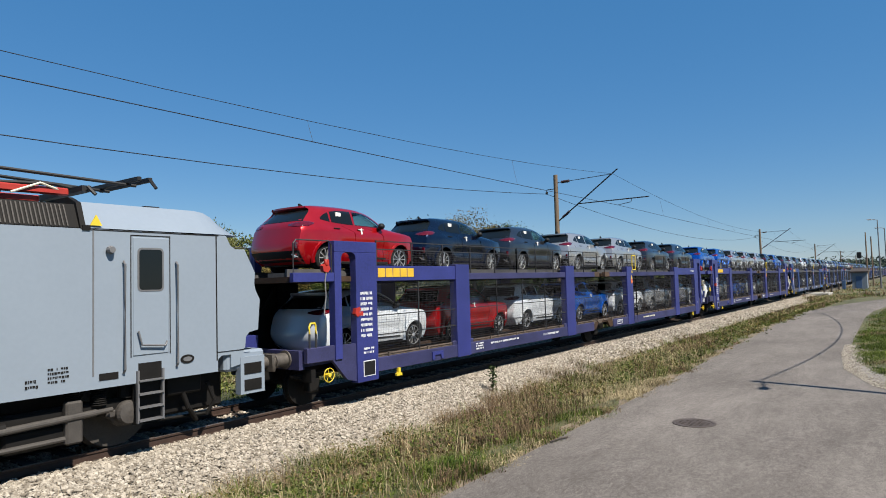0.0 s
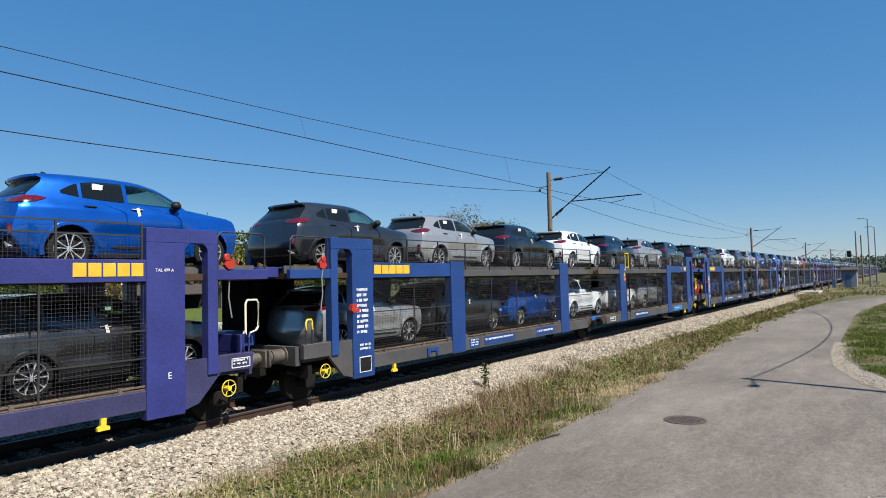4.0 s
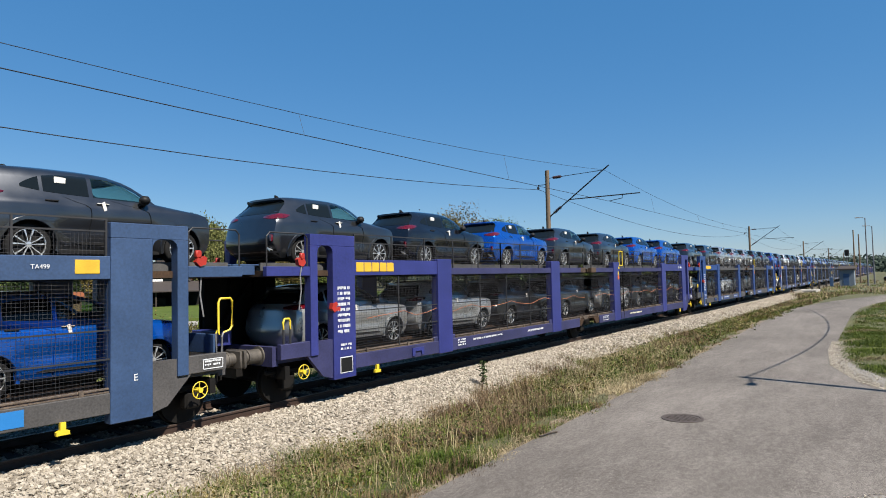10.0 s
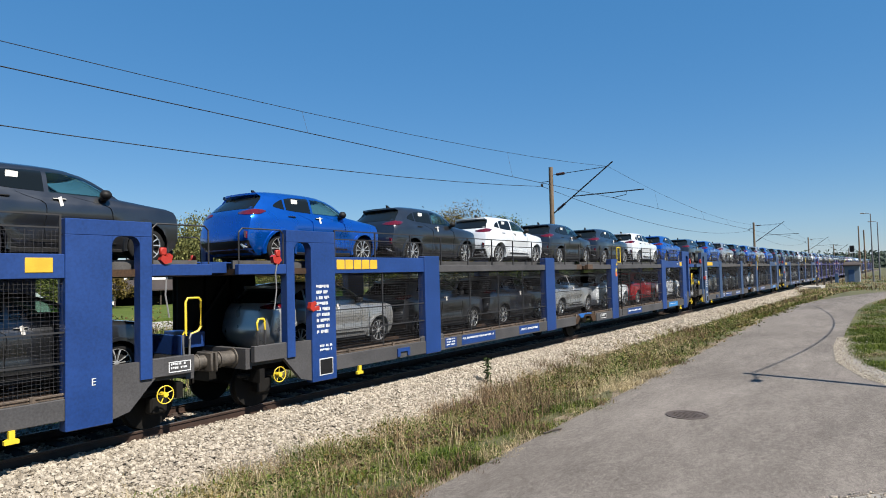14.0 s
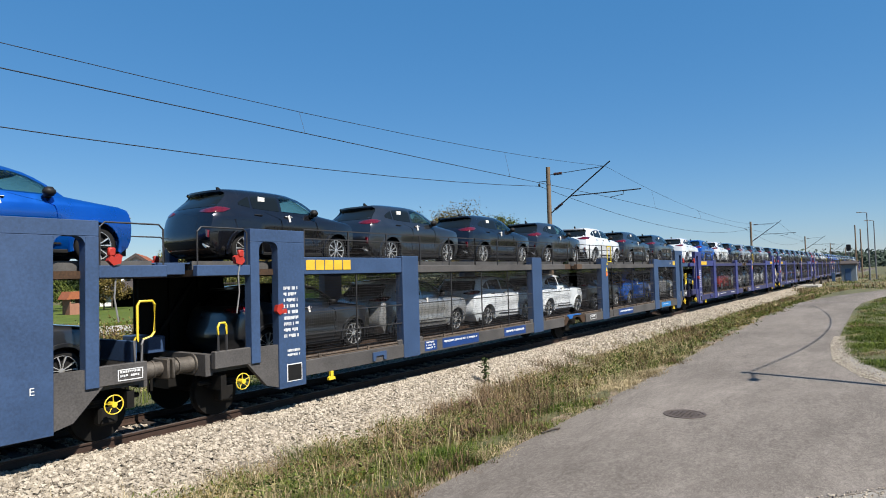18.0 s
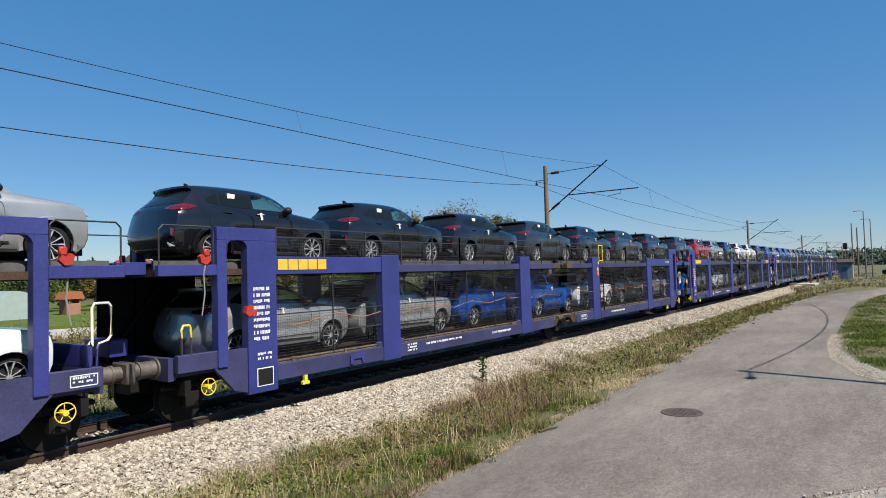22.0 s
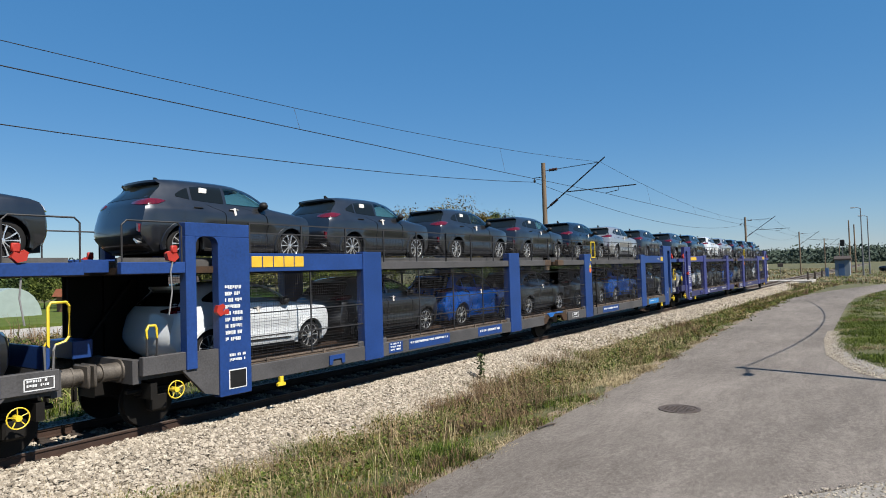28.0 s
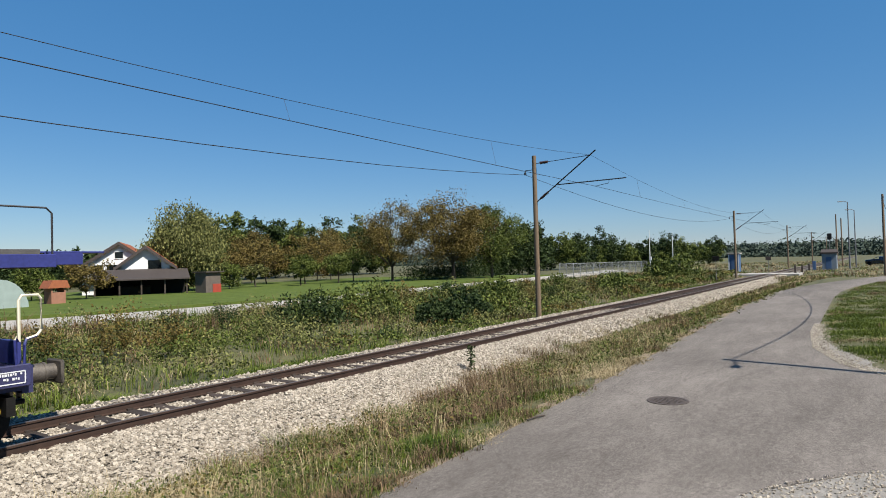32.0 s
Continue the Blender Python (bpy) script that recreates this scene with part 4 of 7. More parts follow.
def lettering(name, words, u, size, wagon, z=2.83):
    """White stencilled writing on the side that faces the lane."""
    c = bpy.data.curves.new(name, "FONT")
    c.body, c.size, c.extrude = words, size, 0.002
    c.align_x = "CENTER"
    c.materials.append(M_WHITE)
    ob = new(name, c)
    ob.parent = wagon
    ob.matrix_basis = pose(u, -1.508, z, 90, 0, 0)
    tagged(ob, "white stencilled writing")


def build_wagon(style, m):
    rng = random.Random({"violet": 1, "blue": 2, "slate": 3, "indigo": 4}[style])
    tint = "violet" if style == "indigo" else style
    paint, sill = M_STEEL[tint], M_SILL[tint]
    words = {"indigo": "violet-blue", "violet": "violet-blue", "blue": "bright blue and grimy grey", "slate": "faded slate-blue and grey"}[style]
    wagon = thing("car_transporter_wagon", words + " double-deck rail wagon loaded with new cars", "rail wagon", "wagons of the train", at=m)
    ends = (lambda a, b: (a, b)), mirror_u
    # lower frame
    for half in ends:
        for side in (-1, 1):
            bm = bmesh.new()
            a, b = half(0.0, 12.75)
            box(bm, a, b, side * 1.38, side * 1.495, 0.55, 0.88, 0.012)
            for u in (3.0, 3.92, 10.04, 11.0):
                a, b = half(u + (0.08 if u in (3.0, 10.04) else 0), u + (0.26 if u in (3.0, 10.04) else 0.18))
                box(bm, a, b, side * 1.40, side * 1.485, 0.86, 1.0, 0.02)
            part("side_sill", bm, sill, wagon)
            bm = bmesh.new()
            a, b = half(0.0, 13.1)
            box(bm, a, b, side * 1.36, side * 1.455, 0.884, 0.905)
            box(bm, a, b, side * 1.40, side * 1.45, 0.925, 0.96, 0.006)
            for u in np.arange(0.4, 13.0, 1.55):
                a, b = half(u, u + 0.07)
                box(bm, a, b, side * 1.41, side * 1.475, 0.80, 0.975)
            part("deck_edge", bm, M_EDGE, wagon, "rusty lower deck edge")
            bm = bmesh.new()
            a, b = half(0.0, 13.4)
            box(bm, a, b, side * 0.55, side * 1.05, 0.84, 0.895)
            for d in (0.55, 1.05):
                box(bm, a, b, side * d - 0.02, side * d + 0.02, 0.84, 0.98)
            part("lower_wheel_track", bm, M_DECK, wagon, "rusty lower wheel track")
        bm = bmesh.new()
        comb = [(-2.4, -0.30)]
        for u in np.arange(-2.0, 12.8, 1.5):
            comb += [(u, -0.30), (u, -1.38), (u + 0.12, -1.38), (u + 0.12, -0.30)]
        comb += [(13.0, -0.30), (13.0, 0.30)]
        for u in np.arange(-2.0, 12.8, 1.5)[::-1]:
            comb += [(u + 0.12, 0.30), (u + 0.12, 1.38), (u, 1.38), (u, 0.30)]
        comb += [(-2.4, 0.30)]
        prism(bm, [(half(u, u)[0], y) for u, y in comb], "z", 0.56, 0.83)
        part("centre_beam", bm, M_DARK, wagon)
        # end platform
        bm = bmesh.new()
        a, b = half(-2.2, -0.7)
        box(bm, a, b, -1.30, 1.30, 0.90, 0.96)
        for side in (-1, 1):
            a, b = half(-2.18, -1.38)
            box(bm, a, b, side * 1.34, side * 1.47, 0.98, 1.30, 0.012)
            lo = [half(u, u)[0] for u in (-1.45, -0.70, -0.70, -1.0, -1.45)]
            prism(bm, list(zip(lo, (1.28, 1.28, 0.42, 0.50, 0.98))), "y", side * 1.36, side * 1.46)
        a, b = half(-2.27, -2.12)
        box(bm, a, b, -1.30, 1.30, 0.85, 1.25)
        part("end_platform", bm, sill, wagon)
        bm = bmesh.new()
        if half is ends[0]:
            box(bm, -2.60, -2.25, 0.05, 1.0, 1.24, 1.56, 0.012)
        else:
            a, b = half(-2.18, -2.12)
            box(bm, a, b, -1.15, 1.15, 1.26, 1.62, 0.01)
        part("bridge_plate", bm, paint, wagon, "folded-up blue loading plate")
        # portals
        for side in (-1, 1):
            bm = bmesh.new()
            for u0, u1, z0, z1 in ((-1.38, -1.17, 0.98, 3.36), (-0.71, 0.0, 0.38, 3.36), (-1.38, 0.0, 3.36, 3.61)):
                a, b = half(u0, u1)
                box(bm, a, b, side * 1.30, side * 1.50, z0, z1, 0.008)
            for u, e in ((-1.17, 1), (-0.71, -1)):
                a = half(u, u)[0]
                c = half(u + e * 0.14, u)[0] if half is ends[0] else 2 * MID - (u + e * 0.14)
                arc = [(a + (c - a) * (1 - math.sin(q)), 3.36 - 0.15 * (1 - math.cos(q))) for q in (math.pi / 2 * j / 6 for j in range(7))]
                prism(bm, [(a, 3.36)] + arc, "y", side * 1.30, side * 1.498)
            part("portal_frame", bm, paint, wagon)
            bm = bmesh.new()
            a, b = half(0.0, 3.27)
            box(bm, a, b, side * 1.36, side * 1.49, 2.69, 3.06, 0.01)
            part("logo_beam", bm, paint, wagon)
            for u0, u1 in ((3.26, 3.92), (10.3, 11.0)):
                a, b = half(u0, u1)
                bm = bmesh.new()
                box(bm, a, b, side * 1.28, side * 1.52, 0.53, 3.11, 0.012)
                part("post", bm, paint, wagon)
            bm = bmesh.new()
            a, b = half(3.92, 10.3)
            box(bm, a, b, side * 1.36, side * 1.49, 2.68, 2.87, 0.01)
            a, b = half(11.0, 13.42)
            box(bm, a, b, side * 1.36, side * 1.49, 2.68, 2.87, 0.01)
            part("deck_beam", bm, sill, wagon)
        bm = bmesh.new()
        a, b = half(12.98, 13.46)
        box(bm, a, b, -1.496, -1.35, 2.675, 2.875, 0.01)
        part("beam_end", bm, M_RUSTY, wagon, "rusted deck beam end")
        # upper deck
        bm = bmesh.new()
        a, b = half(-2.5, 13.55)
        box(bm, a, b, -1.34, 1.34, 2.70, 2.82)
        part("upper_floor", bm, M_DECK, wagon)
        for side in (-1, 1):
            bm = bmesh.new()
            a, b = half(-2.45, 13.5)
            box(bm, a, b, side * 0.55, side * 1.10, 2.82, 2.91)
            box(bm, a, b, side * 1.12, side * 1.16, 2.82, 2.985)
            part("upper_wheel_track", bm, M_TRACK, wagon, "grimy grey upper wheel track")
            bm = bmesh.new()
            a, b = half(-2.54, -1.38)
            box(bm, a, b, side * 1.36, side * 1.49, 2.70, 2.90, 0.01)
            part("platform_edge", bm, paint, wagon)
            bm = bmesh.new()
            e = [half(u, u)[0] for u in (-2.5, -2.5, -2.42, -1.5, -1.42, -1.42)]
            y = side * 1.44
            tube(bm, list(zip(e, [y] * 6, (2.9, 3.52, 3.6, 3.6, 3.52, 2.9))), 0.016, 6)
            part("platform_rail", bm, M_GUARD, wagon)
            k = pose(half(-1.62, -1.62)[0], side * 1.47, 2.93, 0, 0, 0 if half is ends[0] else 180)
            part("lashing_lever", SHARED["lever"], None, wagon, "red lashing lever", m=k)
            if side == -1:
                part("hanging_strap", SHARED["strap"], None, wagon, "grey hanging lashing strap", m=k)
        for side in (-1, 1):
            u = half(-2.27, -2.27)[0]
            part("buffer", SHARED["buffer"], None, wagon, m=pose(u, side * 0.875, 1.06, 0, 0, 180 if half is ends[0] else 0))
        bm = bmesh.new()
        a, b = half(-2.85, -2.3)
        box(bm, a, b, -0.07, 0.07, 0.93, 1.05)
        tube(bm, [(half(-2.6, 0)[0] if half is ends[0] else 2 * MID + 2.6, y, z) for y, z in ((-0.05, 0.95), (-0.05, 0.55), (0.05, 0.5), (0.08, 0.9))], 0.025, 6)
        part("coupling", bm, M_DARK, wagon)
        part("hand_wheel", SHARED["hand_wheel"], None, wagon, "yellow brake hand wheel", m=pose(half(-1.6, -1.6)[0], -1.5, 0.68))
        part("towing_hook", SHARED["hook"], None, wagon, "yellow towing hook", m=pose(half(0.72, 0.72)[0], -1.5, 0.56) @ Matrix.Diagonal((0.8, 1, 0.95, 1)))
    # near-black screen added behind the first portal to darken the gap under the deck
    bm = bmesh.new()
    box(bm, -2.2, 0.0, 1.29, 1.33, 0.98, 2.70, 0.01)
    gear = part("lifting_gear", bm, M_DARK, wagon, "near-black screen added to darken the end bay")
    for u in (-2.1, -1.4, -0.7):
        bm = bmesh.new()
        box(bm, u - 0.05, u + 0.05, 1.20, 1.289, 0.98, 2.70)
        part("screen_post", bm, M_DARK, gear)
    # slanting brace, added with the screen
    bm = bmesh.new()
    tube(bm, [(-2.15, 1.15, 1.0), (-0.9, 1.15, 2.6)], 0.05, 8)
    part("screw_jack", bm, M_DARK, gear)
    part("lashing_lever", SHARED["lever"], None, wagon, "red lashing lever", m=pose(-0.74, -1.47, 1.98, 0, 90, 0))
    bm = bmesh.new()
    prism(bm, [(2.08, 0.80), (2.56, 0.80), (2.56, 0.60), (2.47, 0.60), (2.45, 0.71), (2.19, 0.71), (2.17, 0.60), (2.08, 0.60)], "y", -1.53, -1.497)
    part("step_bracket", bm, paint, wagon, "blue step bracket on the sill")
    part("grab_handle", SHARED["handle_short"], None, wagon, "yellow grab handle", m=pose(-2.0, -1.44, 1.30))
    part("grab_handle", SHARED["handle_cream" if tint == "violet" else "handle_yellow"], None, wagon, "tall bent grab handle", m=pose(2 * MID + 2.15, -1.44, 1.28))
    bm = bmesh.new()
    box(bm, 2 * MID + 1.45, 2 * MID + 2.55, 1.28, 1.33, 0.97, 1.62, 0.01)
    part("side_flap", bm, paint, wagon, "dark blue side flap")
    # blue plates that carry the upper wheel tracks to the next wagon
    for side in (-1, 1):
        bm = bmesh.new()
        box(bm, 2 * MID + 2.30, 2 * MID + 3.45, side * 0.52, side * 1.14, 2.925, 2.955, 0.006)
        box(bm, 2 * MID + 2.52, 2 * MID + 3.10, side * 1.10, side * 1.14, 2.74, 2.93, 0.006)
        part("upper_bridge_plate", bm, paint, wagon, "blue loading plate across the gap between the upper decks")
    bm = bmesh.new()
    box(bm, MID - 1.0, MID + 1.0, -1.05, 1.05, 0.50, 0.80, 0.03)
    part("axle_frame", bm, M_DARK, wagon, "dark frame over the middle axle")
    # arch over the middle wheelset
    for side in (-1, 1):
        bm = bmesh.new()
        pts = [(MID - 1.02, 0.88), (MID - 1.02, 0.58), (MID - 0.75, 0.58), (MID - 0.5, 0.82), (MID + 0.5, 0.82), (MID + 0.75, 0.58), (MID + 1.02, 0.58), (MID + 1.02, 0.88)]
        prism(bm, pts, "y", side * 1.36, side * 1.45)
        part("wheel_arch", bm, M_DECK, wagon, "rusty arch over the middle axle")
    bm = bmesh.new()
    box(bm, MID - 0.62, MID - 0.05, -1.475, -1.30, 0.895, 0.935, 0.006)
    prism(bm, [(MID - 0.62, 0.90), (MID - 0.15, 0.90), (MID - 0.25, 0.80), (MID - 0.48, 0.80)], "y", -1.475, -1.452)
    box(bm, MID + 0.05, MID + 0.60, -1.475, -1.30, 0.895, 0.935, 0.006)
    part("joint_plate", bm, M_JOINT if tint != "violet" else M_EDGE, wagon, "worn plates over the wagon's middle joint")
    for me in SHARED["mesh"] + SHARED["fence"]:
        part("mesh_panel", me, None, wagon)
    for me in SHARED["posts"]:
        part("side_railing", me, None, wagon)
    for u0, u1 in [(3.9, 10.3), (11.0, 13.38), mirror_u(11.0, 13.38), mirror_u(3.9, 10.3), (0, 3.26), mirror_u(0, 3.26)]:
        bm = bmesh.new()
        for z in (1.40, 1.86):
            box(bm, u0, u1, -1.466, -1.438, z, z + 0.026)
        for k in range(1, int((u1 - u0) / 1.55)):
            u = u0 + (u1 - u0) * k / int((u1 - u0) / 1.55)
            box(bm, u - 0.014, u + 0.014, -1.46, -1.435, 0.93, 2.68)
        part("guard_rail", bm, M_GUARD, wagon)
    part("ladder", SHARED["ladder"], None, wagon, m=pose(17.32, -1.48, 0))
    part("ladder_gate", SHARED["gate"], None, wagon, "yellow gate at the ladder's head", m=pose(17.32, -1.48, 0))
    part("warning_sign", SHARED["sign"], None, wagon, "small yellow warning triangle", m=pose(17.12, -1.526, 2.83) @ Matrix.Scale(0.8, 4))
    part("warning_plate", SHARED["plate"], None, wagon, "orange warning plate", m=pose(17.07, -1.526, 2.44))
    part("warning_sign", SHARED["sign"], None, wagon, "yellow warning triangle", m=pose(17.03, -1.526, 2.56))
    for u in (-1.7, MID, 2 * MID + 1.7):
        for side in (-1, 1):
            part("axle_box", SHARED["axle_box", side], None, wagon, m=pose(u, 0, 0))
    # painted marks
    logo = [(0.04, 1.42)] + ([(26.35, 27.5)] if style == "violet" else [] if style == "indigo" else [(26.98, 27.38)])
    for u0, u1 in logo:
        n = 5 if u1 - u0 > 1 else 1
        w = (u1 - u0) / n
        for i in range(n):
            bm = bmesh.new()
            box(bm, u0 + i * w + 0.012, u0 + (i + 1) * w - 0.012, -1.5, -1.487, 2.78, 3.0, 0.005)
            part("logo_block", bm, M_LOGO, wagon, "yellow logo block")
    marking("stencil_lettering", text_bars(rng, -0.58, -0.18, 1.35, 2.45, 9), M_WHITE, wagon, -1.504, "white stencilled marks")
    marking("stencil_lettering", text_bars(rng, -0.5, -0.14, 0.98, 1.16, 2), M_WHITE, wagon, -1.504, "white stencilled marks")
    bm = bmesh.new()
    box(bm, -0.52, -0.12, -1.506, -1.499, 0.50, 0.86)
    f = part("label_frame", bm, M_WHITE, wagon, "white label frame")
    bm = bmesh.new()
    box(bm, -0.50, -0.14, -1.511, -1.505, 0.52, 0.84)
    part("label_field", bm, M_PLASTIC, f)
    marking("stencil_lettering", text_bars(rng, 5.0, 6.7, 0.70, 0.80, 1) + text_bars(rng, 4.2, 4.6, 0.62, 0.84, 3), M_WHITE, wagon, -1.499, "white stencilled marks")
    marking("stencil_lettering", text_bars(rng, 8.4, 9.6, 0.66, 0.78, 1), M_WHITE, wagon, -1.499, "white stencilled marks")
    marking("stencil_lettering", [(15.2, 15.8, 0.80, 0.82), (15.2, 15.8, 0.64, 0.66), (15.2, 15.22, 0.64, 0.82), (15.78, 15.8, 0.64, 0.82)] + text_bars(rng, 15.3, 15.7, 0.68, 0.78, 1), M_WHITE, wagon, -1.499, "white framed sill marks")
    marking("stencil_lettering", text_bars(rng, 18.5, 20.2, 0.66, 0.78, 1), M_CREAM if tint == "violet" else M_WHITE, wagon, -1.499, "pale stencilled marks")
    if tint != "violet":
        for u0, u1 in ((4.14, 4.68), (4.94, 6.78), (8.3, 9.7), (18.4, 20.3)):
            bm = bmesh.new()
            box(bm, u0, u1, -1.500, -1.494, 0.60, 0.86)
            part("painted_field", bm, M_STEEL["blue"], wagon, "dark blue painted field on the sill")
        bm = bmesh.new()
        box(bm, 24.7, 26.3, -1.502, -1.494, 0.60, 0.84)
        part("sill_label", bm, M_BLUELABEL, wagon, "light blue sill label")
        marking("stencil_lettering", text_bars(rng, 24.9, 25.9, 0.69, 0.76, 1), M_WHITE, wagon, -1.504, "white lettering bars")
    if style == "violet":
        lettering("type_lettering", "TAL 499 A", 27.86, 0.075, wagon, 2.86)
    else:
        lettering("type_lettering", "TAL 499 A" if style == "indigo" else "TA499", 27.1 if style == "indigo" else 26.5, 0.165 if style == "indigo" else 0.095, wagon, 2.83 if style == "indigo" else 2.86)
    lettering("end_letter", "E", 27.95, 0.16, wagon, 1.02)
    u = 2 * MID + 1.68
    marking("stencil_lettering", [(u, u + 0.42, 1.20, 1.215), (u, u + 0.42, 1.03, 1.045), (u, u + 0.015, 1.03, 1.215), (u + 0.405, u + 0.42, 1.03, 1.215)] + text_bars(rng, u + 0.04, u + 0.38, 1.06, 1.19, 2), M_WHITE, wagon, -1.474, "white framed data marks")
    return wagon


STYLE = "ivbbsibbssvivbbv"
UPPER = ["RNGSSGG", "BBSSSKB", "GSKWNSG", "KGWGSBG", "BGGSWRG", "GKBGGBB", "GGSSSGG", "BGWGGWB", "GBSNBSB", "KGKGWGG", "WBWNSGS", "KKKGKGK", "GRSNWWK", "BSBBSGG", "GGGGKSG", "GKWSNGN"]
LOWER = ["WRWBWSS", "WSBSGGG", "SGBWWSG", "RBBSGWR", "BGSGGGB", "SSGGSGG", "GGWGSGG", "SGGSWRW", "GSGGWGG", "GSWWGBS", "NGRSSWW", "SSBBWGS", "BSWSGGG", "GGGGGBG", "WGBGGBG", "SWGBSGW"]
CODE = {"R": "red", "N": "navy", "G": "grey", "S": "silver", "W": "white", "B": "blue", "K": "black"}
RIDING = []           # things that ride with the train, with their place at the start


def build_train():
    first = {}
    for i, s in enumerate(STYLE):
        style = {"v": "violet", "i": "indigo", "b": "blue", "s": "slate"}[s]
        u = FRONT + i * PITCH
        m = pose(u, AXIS, 0)
        if style in first:
            w = copy_thing(first[style], m)
        else:
            w = first[style] = build_wagon(style, m)
        RIDING.append((w, m))
        for k in range(7):
            for deck, x0, step, z in ((UPPER, -1.0, 4.6, 2.915), (LOWER, -0.47, 4.42, 0.90)):
                mm = pose(u + x0 + k * step - (0.35 if (i, k) == (15, 6) else 0), AXIS, z)
                RIDING.append((build_car(CODE[deck[i][k]], deck is UPPER, mm), mm))
    for w, m in [r for r in RIDING if r[0].name.startswith("car_transporter")]:
        for u in (-1.7, MID, 2 * MID + 1.7):
            AXLES.append((part("wheelset", SHARED["wheelset"], None, w, m=pose(u, 0, 0.46)), u, m.translation.x))


AXLES = []
build_train()


def build_ropes():
    """Orange lashing ropes along the side nets of two wagons."""
    rng = random.Random(9)
    for i in (5, 11):
        m = pose(FRONT + i * PITCH, AXIS - 1.475, 0)
        bm = bmesh.new()
        for a, b in ((0.4, 3.2), (4.0, 10.2), (11.05, 13.3), (14.3, 16.5), (17.4, 23.5), (24.3, 27.4)):
            n = max(4, int((b - a) * 2.2))
            tube(bm, [(a + (b - a) * k / n, -0.012, 1.72 + 0.05 * math.sin(k * 1.3 + i) + rng.uniform(-0.04, 0.05)) for k in range(n + 1)], 0.009, 5)
        rope = solid("lashing_rope", bm, M_ROPE, "slack orange rope tied along the wagon's side net", "rope", "ropes", at=m)
        RIDING.append((rope, m))


build_ropes()


# ---------------------------------------------------------------- plants
M_LEAF = material("green_leaves", (0.034, 0.060, 0.010), 0.65, 0, 0.45, 3, 30, 0, second=(0.112, 0.136, 0.032), per="island", spec=0.12)
M_LEAF_DARK = material("dark_green_leaves", (0.012, 0.026, 0.008), 0.65, 0, 0.4, 3, 30, 0, second=(0.042, 0.064, 0.020), per="island", spec=0.12)
M_LEAF_BROWN = material("browning_leaves", (0.075, 0.052, 0.016), 0.7, 0, 0.45, 3, 30, 0, second=(0.155, 0.122, 0.036), per="island", spec=0.12)
M_LEAF_WILLOW = material("willow_leaves", (0.052, 0.066, 0.018), 0.65, 0, 0.4, 3, 30, 0, second=(0.168, 0.170, 0.060), per="island", spec=0.12)
M_BLADE = material("grass_blades", (0.028, 0.058, 0.006), 0.7, 0, 0.4, 0.5, 9, 0, second=(0.118, 0.150, 0.026), per="island", spec=0.12)
M_STRAW = material("dry_straw", (0.165, 0.125, 0.066), 0.8, 0, 0.45, 0.6, 9, 0, second=(0.400, 0.330, 0.200), per="island", spec=0.12)
M_WITHERED = material("withered_stalks", (0.084, 0.055, 0.033), 0.85, 0, 0.4, 0.8, 9, 0, second=(0.215, 0.150, 0.090), per="island", spec=0.12)
# distance haze is put into this paler, bluish leaf colour
M_LEAF_HAZE = material("far_wood_leaves_hazed", (0.052, 0.070, 0.056), 0.9, 0, 0.12, 0.01, 0.1, 0, spec=0.05)
M_BARK = material("rough_bark", (0.04, 0.031, 0.024), 0.9, 0, 0.4, 6, 40, 0.5)
M_LAWN = material("mown_lawn", (0.045, 0.078, 0.012), 0.95, 0, 0.3, 0.6, 20, 0.4, second=(0.095, 0.122, 0.028), spec=0.12)
M_DIRTROAD = material("pale_dirt_road", (0.25, 0.235, 0.215), 0.95, 0, 0.2, 1.2, 25, 0.3, second=(0.36, 0.345, 0.32))


def blades(centres, heights, widths, rng, lean=0.35, bend=0.4, droop=0.25):
    """Bent tapering blades: 2 quads each."""
    n = len(centres)
    q = rng.uniform(0, 2 * np.pi, n)
    d = np.stack([np.cos(q), np.sin(q), np.zeros(n)], 1)
    s = np.stack([-np.sin(q), np.cos(q), np.zeros(n)], 1) * widths[:, None] / 2
    tip = d * (heights * rng.uniform(0, bend + lean, n))[:, None]
    z = np.array([[0, 0, 1.0]])
    p0, p1, p2 = centres, centres + z * (heights * 0.62)[:, None] + tip * 0.30, centres + z * heights[:, None] * rng.uniform(1 - droop, 1.0, n)[:, None] + tip
    vs = np.stack([p0 - s, p0 + s, p1 + s * 0.75, p1 - s * 0.75, p2 + s * 0.12, p2 - s * 0.12], 1).reshape(-1, 3)
    b = (np.arange(n) * 6)[:, None, None]
    f = (b + np.array([[0, 1, 2, 3], [3, 2, 4, 5]])[None]).reshape(-1, 4)
    return vs, f


def leaves(centres, size, rng, hang=0.0):
    """Small tilted quads round the centres."""
    n = len(centres)
    a = rng.normal(size=(n, 3))
    a[:, 2] -= hang * 2
    a /= np.linalg.norm(a, axis=1)[:, None]
    b = rng.normal(size=(n, 3))
    b -= a * (a * b).sum(1)[:, None]
    b /= np.linalg.norm(b, axis=1)[:, None]
    w = size * rng.uniform(0.6, 1.3, n)[:, None]
    vs = np.stack([centres - a * w, centres + b * w * 0.45, centres + a * w, centres - b * w * 0.45], 1).reshape(-1, 3)
    return vs, (np.arange(n) * 4)[:, None] + np.arange(4)[None]


def join(chunks):
    vs, fs, k = [], [], 0
    for v, f in chunks:
        vs.append(v)
        fs.append(f + k)
        k += len(v)
    return np.concatenate(vs), np.concatenate(fs)


